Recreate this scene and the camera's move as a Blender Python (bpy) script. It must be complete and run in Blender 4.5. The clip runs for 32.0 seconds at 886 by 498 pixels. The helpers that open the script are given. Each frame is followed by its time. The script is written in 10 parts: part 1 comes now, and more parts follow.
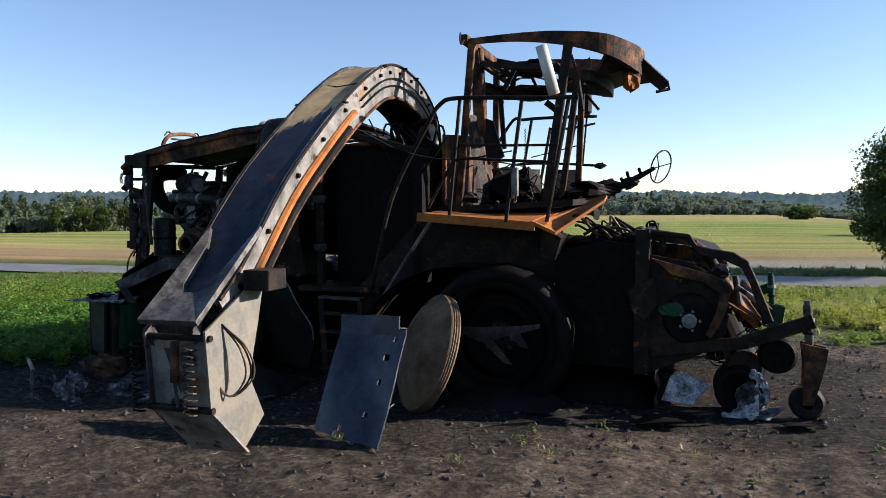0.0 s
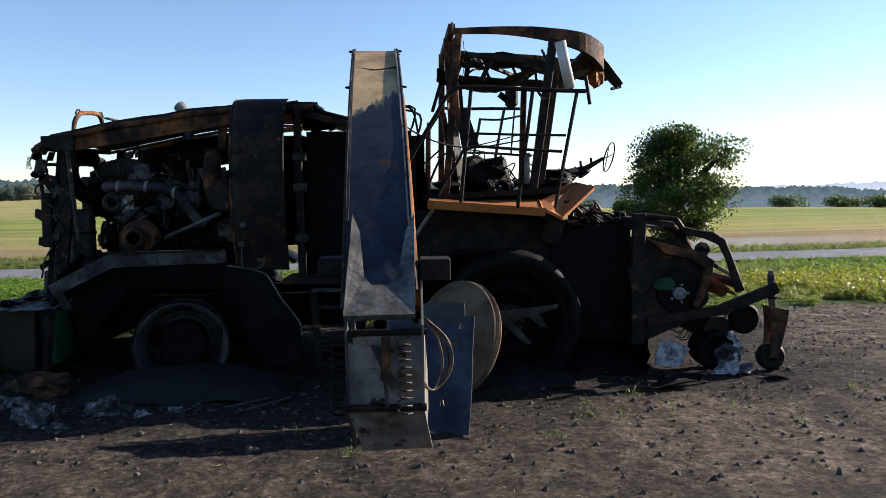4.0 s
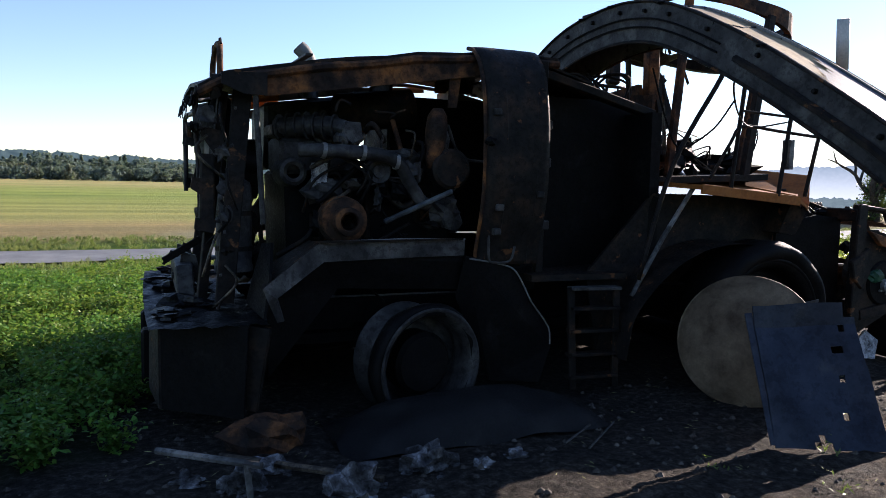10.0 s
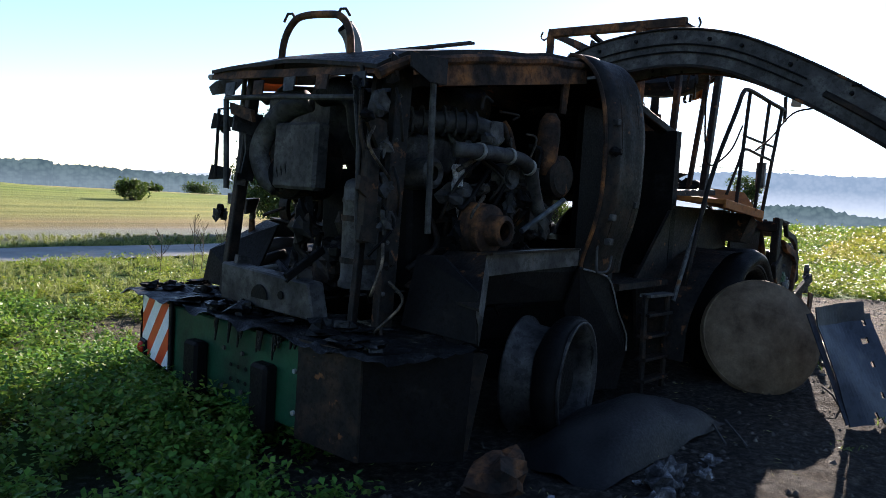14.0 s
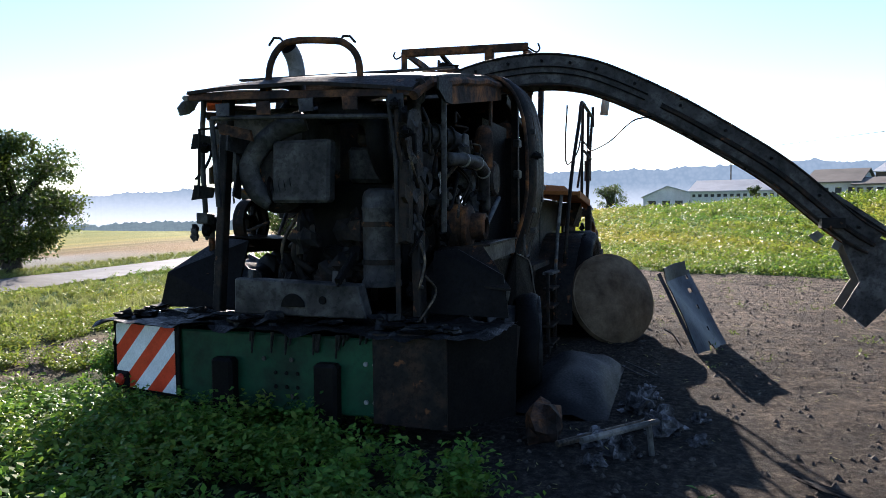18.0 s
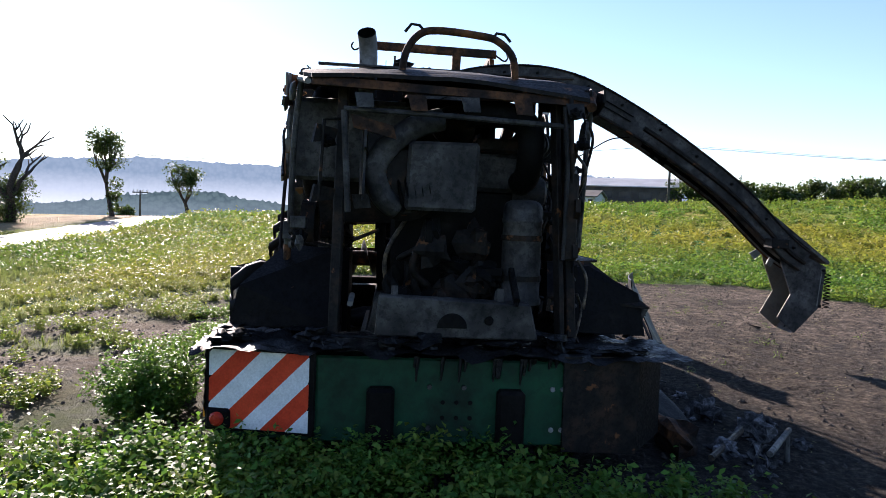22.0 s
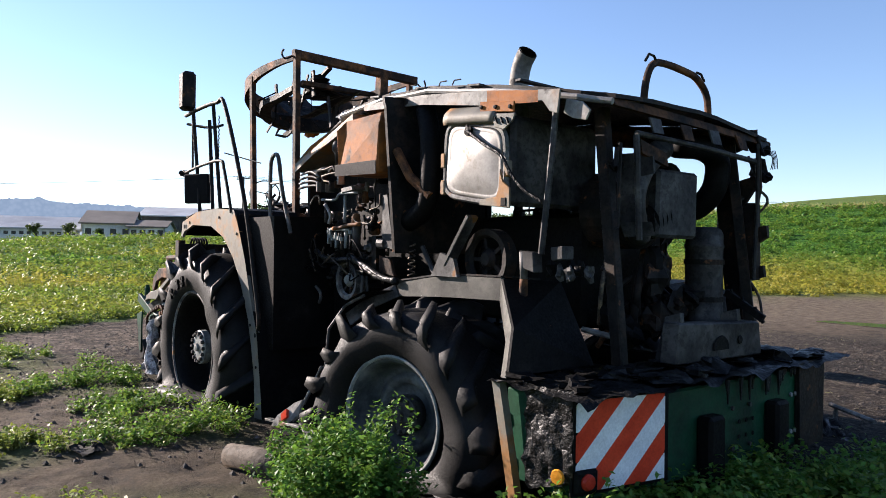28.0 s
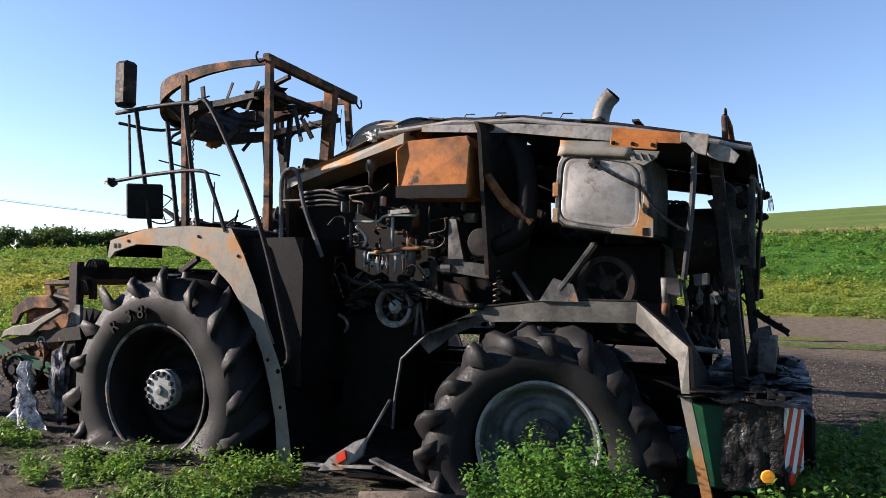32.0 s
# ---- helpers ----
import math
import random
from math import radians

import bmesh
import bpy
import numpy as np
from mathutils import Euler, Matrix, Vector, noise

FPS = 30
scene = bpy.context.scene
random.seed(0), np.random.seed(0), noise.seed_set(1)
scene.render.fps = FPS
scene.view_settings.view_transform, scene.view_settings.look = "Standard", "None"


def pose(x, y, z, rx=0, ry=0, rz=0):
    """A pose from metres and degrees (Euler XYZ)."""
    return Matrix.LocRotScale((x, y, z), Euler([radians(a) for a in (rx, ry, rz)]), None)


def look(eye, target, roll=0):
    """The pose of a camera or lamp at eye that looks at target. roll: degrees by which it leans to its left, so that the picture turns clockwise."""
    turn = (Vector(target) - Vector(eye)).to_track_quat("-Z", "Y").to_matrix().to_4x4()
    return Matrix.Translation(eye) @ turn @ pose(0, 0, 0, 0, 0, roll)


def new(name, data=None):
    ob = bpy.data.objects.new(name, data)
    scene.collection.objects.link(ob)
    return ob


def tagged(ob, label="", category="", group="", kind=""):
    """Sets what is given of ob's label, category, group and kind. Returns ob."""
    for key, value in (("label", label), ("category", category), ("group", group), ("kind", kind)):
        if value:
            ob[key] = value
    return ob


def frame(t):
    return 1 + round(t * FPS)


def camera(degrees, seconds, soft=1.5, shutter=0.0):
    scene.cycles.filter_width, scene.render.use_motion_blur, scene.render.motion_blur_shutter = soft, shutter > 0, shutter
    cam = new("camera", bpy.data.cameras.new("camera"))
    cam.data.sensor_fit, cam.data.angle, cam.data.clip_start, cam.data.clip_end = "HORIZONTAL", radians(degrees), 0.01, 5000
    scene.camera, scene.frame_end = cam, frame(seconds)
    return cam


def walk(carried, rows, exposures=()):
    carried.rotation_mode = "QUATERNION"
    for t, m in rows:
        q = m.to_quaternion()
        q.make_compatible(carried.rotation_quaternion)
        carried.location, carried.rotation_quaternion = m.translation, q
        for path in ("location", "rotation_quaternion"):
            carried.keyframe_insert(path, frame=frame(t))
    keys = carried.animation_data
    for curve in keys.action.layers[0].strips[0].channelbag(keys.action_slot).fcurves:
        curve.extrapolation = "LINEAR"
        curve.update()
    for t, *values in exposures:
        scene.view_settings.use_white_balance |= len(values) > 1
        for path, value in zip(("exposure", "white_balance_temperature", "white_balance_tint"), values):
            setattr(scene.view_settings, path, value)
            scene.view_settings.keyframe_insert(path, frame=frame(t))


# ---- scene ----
LENS = 62.8
cam = camera(LENS, 32.0, soft=0.7)
PATH = [
    (0, (3.434, -7.735, 1.747), (2.809, -5.838, 1.635), -0.5),
    (0.5, (3.018, -7.798, 1.71), (2.504, -5.872, 1.543), -2.4),
    (1, (2.718, -7.85, 1.749), (2.213, -5.921, 1.589), -2.1),
    (1.5, (2.416, -7.907, 1.764), (2.069, -5.943, 1.615), -0.5),
    (2, (2.1, -8.055, 1.75), (1.899, -6.07, 1.611), -0.9),
    (2.5, (1.87, -8.178, 1.78), (1.683, -6.192, 1.626), -0.9),
    (4.5, (0.705, -8.093, 1.750), (0.835, -5.702, 1.584), -0.9),
    (5, (0.403, -7.986, 1.754), (0.443, -5.591, 1.609), -1.5),
    (5.5, (0.066, -7.830, 1.726), (0.241, -5.442, 1.568), -0.3),
    (6, (-0.285, -7.728, 1.717), (-0.098, -5.344, 1.508), 0.4),
    (6.5, (-0.567, -7.384, 1.684), (-0.275, -5.009, 1.483), 0.4),
    (7, (-0.927, -7.221, 1.673), (-0.503, -4.865, 1.510), 2.4),
    (7.5, (-1.24, -7.131, 1.758), (-0.883, -5.174, 1.549), 0.8),
    (8, (-1.5, -6.802, 1.755), (-1.171, -4.848, 1.479), 1.2),
    (8.5, (-1.808, -6.566, 1.733), (-1.37, -4.625, 1.537), 4.5),
    (9, (-2.255, -6.406, 1.728), (-1.518, -4.136, 1.476), 1.7),
    (9.5, (-2.665, -6.207, 1.750), (-1.872, -3.950, 1.561), 2.2),
    (10, (-3.112, -6.055, 1.699), (-2.189, -3.852, 1.470), 1.3),
    (10.5, (-3.574, -5.781, 1.742), (-2.502, -3.658, 1.424), 1.7),
    (11, (-3.812, -5.395, 1.694), (-2.799, -3.685, 1.472), 3.2),
    (11.5, (-4.164, -5.073, 1.685), (-2.962, -3.483, 1.515), 2.8),
    (12, (-4.388, -4.84, 1.669), (-3.164, -3.278, 1.423), 4.3),
    (12.5, (-4.648, -4.526, 1.674), (-3.544, -2.873, 1.451), 2.3),
    (13, (-4.984, -4.317, 1.655), (-3.696, -2.807, 1.405), 0.5),
    (13.5, (-5.314, -4.133, 1.648), (-3.952, -2.68, 1.461), 3.4),
    (14, (-5.54, -3.852, 1.611), (-4.038, -2.541, 1.456), 3.5),
    (14.5, (-5.746, -3.689, 1.606), (-4.137, -2.508, 1.492), 4.0),
    (15, (-6.171, -3.677, 1.583), (-4.472, -2.643, 1.375), 1.6),
    (15.5, (-6.352, -3.545, 1.608), (-4.62, -2.551, 1.493), 1.5),
    (17.5, (-7.083, -2.649, 1.597), (-4.776, -2.009, 1.422), 0.8),
    (18, (-7.139, -2.454, 1.517), (-4.858, -1.719, 1.386), -0.6),
    (18.5, (-7.101, -1.971, 1.526), (-5.143, -1.591, 1.377), 1.8),
    (19, (-7.166, -1.712, 1.534), (-5.199, -1.368, 1.418), 4.7),
    (19.5, (-7.288, -1.278, 1.531), (-5.304, -1.058, 1.406), 2.5),
    (20, (-7.322, -1.035, 1.563), (-5.332, -0.849, 1.484), 1.5),
    (20.5, (-7.265, -0.667, 1.532), (-5.272, -0.529, 1.435), 0.2),
    (21, (-7.24, -0.39, 1.543), (-5.253, -0.22, 1.392), 1.3),
    (21.5, (-7.219, -0.009, 1.542), (-5.225, -0.005, 1.377), 1.5),
    (22, (-7.173, 0.333, 1.591), (-5.181, 0.198, 1.48), 2.2),
    (22.5, (-7.066, 0.641, 1.564), (-5.103, 0.267, 1.481), 0.4),
    (23, (-7.011, 0.991, 1.589), (-5.046, 0.627, 1.498), 1.6),
    (23.5, (-6.959, 1.403, 1.564), (-5.048, 0.848, 1.37), 0.6),
    (24, (-6.883, 1.715, 1.597), (-5.013, 1.021, 1.456), 3.3),
    (24.5, (-6.74, 2.055, 1.557), (-4.943, 1.183, 1.46), 0.3),
    (25, (-6.55, 2.368, 1.56), (-4.769, 1.462, 1.499), 0.6),
    (25.5, (-6.452, 2.871, 1.563), (-4.694, 1.921, 1.478), -0.5),
    (27.5, (-5.517, 3.901, 1.484), (-3.934, 2.68, 1.42), 0.3),
    (28, (-5.325, 4.154, 1.472), (-3.764, 2.904, 1.477), 0.8),
    (28.5, (-5.064, 4.43, 1.484), (-3.507, 3.175, 1.456), 1.4),
    (29, (-4.829, 4.766, 1.437), (-3.34, 3.43, 1.459), 0.4),
    (29.5, (-4.599, 5.06, 1.458), (-3.171, 3.659, 1.482), 0.2),
    (30, (-4.278, 5.269, 1.436), (-2.962, 3.764, 1.444), -0.6),
    (30.5, (-3.983, 5.509, 1.418), (-2.804, 3.894, 1.437), 1.0),
    (31, (-3.667, 5.757, 1.457), (-2.563, 4.089, 1.443), 0.2),
    (31.5, (-3.298, 5.849, 1.449), (-2.339, 4.094, 1.466), -1.1),
    (32, (-2.956, 5.998, 1.442), (-2.098, 4.194, 1.525), 0.9),
]
EXPOSURES = [(t, e, 6350, 16 + (1 if t < 6 else 5 if t < 12 else 2 if t < 20 else 7 if t < 27 else 4)) for t, e in [(0, 1.15), (4, 1.2), (9, 1.3), (13, 1.55), (16, 1.55), (19, 1.5), (22, 1.4), (24, 1.3), (28, 1.35), (32, 1.35)]]
walk(cam, [(t, look(eye, target, roll)) for t, eye, target, roll in PATH], EXPOSURES)

# ---- light ----
SUN_AZ, SUN_EL = 20.0, 21.0
world = bpy.data.worlds.new("world")
scene.world = world
world.use_nodes = True
wn = world.node_tree
for n in list(wn.nodes):
    wn.nodes.remove(n)
sky = wn.nodes.new("ShaderNodeTexSky")
sky.sky_type = 'NISHITA'
sky.sun_disc = False
sky.sun_elevation = radians(SUN_EL)
sky.sun_rotation = radians(90 - SUN_AZ)
sky.altitude = 400
sky.air_density, sky.dust_density, sky.ozone_density = 1.0, 0.1, 2.8
bg = wn.nodes.new("ShaderNodeBackground")
bg.inputs["Strength"].default_value = 0.085
wo = wn.nodes.new("ShaderNodeOutputWorld")
wn.links.new(sky.outputs[0], bg.inputs[0])
wn.links.new(bg.outputs[0], wo.inputs[0])
sun_data = bpy.data.lights.new("sun", 'SUN')
sun_data.energy, sun_data.angle, sun_data.color = 5.5, radians(0.5), (1.0, 0.9, 0.76)
sun = new("sun", sun_data)
sun_dir = Vector((math.cos(radians(SUN_EL)) * math.cos(radians(SUN_AZ)), math.cos(radians(SUN_EL)) * math.sin(radians(SUN_AZ)), math.sin(radians(SUN_EL))))
sun.matrix_world = look(sun_dir * 60, (0, 0, 0))


# ---- materials ----
def shader(name):
    m = bpy.data.materials.new(name)
    m.use_nodes = True
    t = m.node_tree
    b = t.nodes["Principled BSDF"]
    return m, t, b


def tex(t, scale, detail=5, kind="NOISE", rough=0.6, vec=None):
    if vec is None:
        vec = t.nodes.new("ShaderNodeNewGeometry").outputs["Position"]
    n = t.nodes.new("ShaderNodeTexNoise" if kind == "NOISE" else "ShaderNodeTexVoronoi")
    n.inputs["Scale"].default_value = scale
    if kind == "NOISE":
        n.inputs["Detail"].default_value = detail
        n.inputs["Roughness"].default_value = rough
        out = n.outputs["Fac"]
    else:
        out = n.outputs["Distance"]
    t.links.new(vec, n.inputs["Vector"])
    return out


def ramp(t, fac, stops):
    r = t.nodes.new("ShaderNodeValToRGB")
    e = r.color_ramp.elements
    while len(e) < len(stops):
        e.new(0.5)
    for el, (p, c) in zip(e, stops):
        el.position = p
        el.color = (*c, 1) if len(c) == 3 else c
    t.links.new(fac, r.inputs[0])
    return r.outputs[0]


def mix(t, fac, a, b, mode='MIX'):
    n = t.nodes.new("ShaderNodeMix")
    n.data_type, n.blend_type = 'RGBA', mode
    for sock, v in ((n.inputs[0], fac), (n.inputs[6], a), (n.inputs[7], b)):
        if isinstance(v, (int, float)):
            sock.default_value = v
        elif isinstance(v, tuple):
            sock.default_value = (*v, 1)
        else:
            t.links.new(v, sock)
    return n.outputs[2]


def bumped(t, b, height, strength=0.3, distance=0.01):
    n = t.nodes.new("ShaderNodeBump")
    n.inputs["Strength"].default_value = strength
    n.inputs["Distance"].default_value = distance
    t.links.new(height, n.inputs["Height"])
    t.links.new(n.outputs[0], b.inputs["Normal"])


def two_tone(name, stops, scale=4.0, fine=40.0, rough=(0.6, 0.9), metal=0.0, bump=0.25, spot=None, distance=0.004, spec=0.22, worn=1.0):
    """Large patches from stops, broken up by fine grain; spot: (colour, scale, threshold)."""
    m, t, b = shader(name)
    big = tex(t, scale, 6)
    small = tex(t, fine, 3)
    colour = ramp(t, big, stops)
    colour = mix(t, 0.35, colour, ramp(t, small, [(0.3, (0.55, 0.55, 0.55)), (0.75, (1.25, 1.25, 1.25))]), 'MULTIPLY')
    flake = tex(t, scale * 4.5, 9, rough=0.72)
    w0, w1 = (0.75 * worn,) * 3, (0.55 * worn,) * 3
    colour = mix(t, ramp(t, flake, [(0.5, (0, 0, 0)), (0.57, w0)]), colour, mix(t, 1.0, colour, (0.42, 0.4, 0.4), 'MULTIPLY'))
    colour = mix(t, ramp(t, flake, [(0.3, w1), (0.37, (0, 0, 0))]), colour, mix(t, 1.0, colour, (1.7, 1.66, 1.6), 'MULTIPLY'))
    if spot:
        s = tex(t, spot[1], 4)
        colour = mix(t, ramp(t, s, [(spot[2], (0, 0, 0)), (spot[2] + 0.06, (1, 1, 1))]), colour, spot[0])
    t.links.new(colour, b.inputs["Base Color"])
    t.links.new(ramp(t, small, [(0.2, (rough[0],) * 3), (0.8, (rough[1],) * 3)]), b.inputs["Roughness"])
    b.inputs["Metallic"].default_value = metal
    b.inputs["Specular IOR Level"].default_value = spec
    bumped(t, b, small, bump, distance)
    return m


SOOT, CHAR, BROWN, RUST, ORANGE = (0.0022, 0.0022, 0.0025), (0.0062, 0.0056, 0.0054), (0.034, 0.018, 0.011), (0.15, 0.062, 0.024), (0.36, 0.13, 0.03)
M_SOOT = two_tone("sooty_steel", [(0.3, SOOT), (0.6, CHAR), (0.8, (0.022, 0.019, 0.017))], 5, 60, (0.38, 0.9), spec=0.1)
M_CHAR = two_tone("charred_steel", [(0.3, (0.005, 0.0047, 0.0047)), (0.5, (0.014, 0.012, 0.0105)), (0.7, (0.042, 0.025, 0.016))], 6, 50, (0.38, 0.85), spot=((0.13, 0.055, 0.022), 9, 0.63), spec=0.14)
M_RUSTY = two_tone("rusted_steel", [(0.32, (0.01, 0.0075, 0.0065)), (0.47, BROWN), (0.6, RUST), (0.75, ORANGE)], 5, 45, (0.65, 0.95), bump=0.4)
M_ORANGE = two_tone("fresh_orange_rust", [(0.25, (0.03, 0.017, 0.011)), (0.38, (0.13, 0.055, 0.02)), (0.52, (0.31, 0.105, 0.022)), (0.75, (0.38, 0.145, 0.04))], 2.6, 50, (0.6, 0.9), bump=0.3, spot=((0.014, 0.012, 0.011), 3.2, 0.62), worn=0.45)
M_GREY = two_tone("scorched_grey_paint", [(0.3, (0.012, 0.012, 0.013)), (0.48, (0.07, 0.069, 0.066)), (0.62, (0.22, 0.215, 0.2)), (0.8, (0.18, 0.11, 0.065))], 3, 40, (0.45, 0.8), 0.1, spot=((0.2, 0.09, 0.03), 6, 0.62))
M_DULL = two_tone("smoked_casting", [(0.3, (0.01, 0.01, 0.011)), (0.5, (0.042, 0.04, 0.039)), (0.66, (0.1, 0.096, 0.09)), (0.8, (0.11, 0.066, 0.036))], 4.5, 45, (0.38, 0.8), 0.1, bump=0.4, spec=0.2)
M_PALE = two_tone("flaking_pale_paint", [(0.3, (0.03, 0.028, 0.026)), (0.42, (0.12, 0.118, 0.11)), (0.58, (0.24, 0.235, 0.22)), (0.7, (0.2, 0.115, 0.055)), (0.82, (0.28, 0.275, 0.25))], 3.2, 40, (0.45, 0.8), 0.1, bump=0.25, spot=((0.016, 0.013, 0.012), 7, 0.6), worn=0.5)
M_OLIVE = two_tone("smoked_olive_paint", [(0.3, (0.03, 0.029, 0.025)), (0.48, (0.07, 0.068, 0.058)), (0.62, (0.11, 0.105, 0.09)), (0.78, (0.17, 0.11, 0.06))], 3.6, 60, (0.4, 0.75), 0.15, bump=0.2, spot=((0.3, 0.28, 0.24), 22, 0.68), worn=0.5)
M_SPOUT = two_tone("heat_tanned_steel", [(0.3, (0.07, 0.052, 0.038)), (0.45, (0.27, 0.19, 0.1)), (0.6, (0.47, 0.34, 0.18)), (0.8, (0.26, 0.12, 0.04))], 1.7, 45, (0.5, 0.8), 0.0, bump=0.15, worn=0.3)
M_BLUE = two_tone("blue_black_scale_steel", [(0.3, (0.026, 0.03, 0.042)), (0.55, (0.045, 0.051, 0.067)), (0.75, (0.1, 0.096, 0.092))], 2.5, 50, (0.36, 0.6), 0.8, spot=((0.11, 0.055, 0.02), 4, 0.66), bump=0.15, worn=0.5)
M_ARCH = two_tone("arch_scorched_paint", [(0.3, (0.075, 0.07, 0.06)), (0.45, (0.16, 0.155, 0.135)), (0.56, (0.2, 0.175, 0.135)), (0.63, (0.29, 0.14, 0.045)), (0.8, (0.2, 0.12, 0.07))], 1.6, 50, (0.45, 0.8), 0.1, worn=0.35)
M_GREEN = two_tone("sooty_green_paint", [(0.3, (0.004, 0.008, 0.006)), (0.46, (0.005, 0.045, 0.022)), (0.75, (0.008, 0.09, 0.04))], 2.2, 50, (0.35, 0.7), bump=0.1, worn=0.5)
M_RUBBER = two_tone("burnt_rubber", [(0.3, (0.0035, 0.0035, 0.004)), (0.55, (0.0075, 0.0073, 0.0075)), (0.7, (0.016, 0.0155, 0.015)), (0.85, (0.045, 0.043, 0.04))], 3.2, 60, (0.4, 0.85), bump=0.25, distance=0.006, spec=0.2, worn=0.4)
M_MELT = two_tone("melted_plastic", [(0.3, (0.003, 0.003, 0.003)), (0.6, (0.008, 0.008, 0.008)), (0.75, (0.04, 0.04, 0.04))], 7, 22, (0.28, 0.65), bump=0.9, distance=0.02)
M_ASH = two_tone("white_ash", [(0.38, (0.02, 0.02, 0.021)), (0.52, (0.1, 0.1, 0.105)), (0.7, (0.42, 0.42, 0.44))], 9, 70, (0.8, 1.0), bump=0.8, distance=0.02)
M_WHITEASH = two_tone("white_fibre_ash", [(0.36, (0.1, 0.1, 0.1)), (0.5, (0.4, 0.4, 0.41)), (0.66, (0.72, 0.72, 0.73))], 12, 60, (0.85, 1.0), bump=0.9, distance=0.02)
M_ALU = two_tone("heat_stained_aluminium", [(0.32, (0.1, 0.082, 0.064)), (0.46, (0.2, 0.19, 0.175)), (0.7, (0.3, 0.29, 0.275))], 3.4, 60, (0.4, 0.65), 0.4, bump=0.1, spot=((0.12, 0.09, 0.06), 5, 0.66), worn=0.3)
M_RIM = two_tone("grey_rim_paint", [(0.3, (0.015, 0.017, 0.019)), (0.5, (0.075, 0.085, 0.092)), (0.7, (0.17, 0.185, 0.19))], 4, 50, (0.45, 0.75), 0.2, worn=0.5)
M_HUB = two_tone("pale_hub_steel", [(0.3, (0.11, 0.12, 0.118)), (0.6, (0.25, 0.265, 0.255))], 10, 70, (0.45, 0.7), 0.2, worn=0.3)
M_WIRE = two_tone("burnt_wiring", [(0.35, (0.012, 0.011, 0.01)), (0.55, (0.1, 0.08, 0.06)), (0.75, (0.28, 0.2, 0.12))], 14, 60, (0.4, 0.8), 0.4)
M_RED = two_tone("reflective_red", [(0.3, (0.5, 0.035, 0.015)), (0.7, (0.72, 0.075, 0.03))], 6, 80, (0.25, 0.4), bump=0.02, worn=0.1)
M_WHITE = two_tone("reflective_white", [(0.3, (0.6, 0.62, 0.64)), (0.7, (0.82, 0.83, 0.84))], 6, 80, (0.25, 0.4), bump=0.02, worn=0.1)
M_TUBE = two_tone("bleached_plastic_tube", [(0.3, (0.4, 0.4, 0.37)), (0.7, (0.62, 0.62, 0.58))], 6, 60, (0.5, 0.7), bump=0.05, worn=0.1)
M_AMBER = two_tone("amber_lens", [(0.3, (0.6, 0.22, 0.02)), (0.7, (0.75, 0.32, 0.04))], 12, 80, (0.2, 0.3), worn=0.1)
M_REDLENS = two_tone("red_lens", [(0.3, (0.3, 0.02, 0.01)), (0.7, (0.5, 0.04, 0.02))], 12, 80, (0.2, 0.3), worn=0.1)
M_BOLT = two_tone("dark_bolt_steel", [(0.3, (0.03, 0.03, 0.03)), (0.7, (0.1, 0.095, 0.09))], 20, 90, (0.4, 0.7), 0.4)


# ---- mesh helpers ----
def unit(v):
    v = Vector(v)
    return v.normalized() if v.length > 1e-9 else Vector((0, 0, 1))


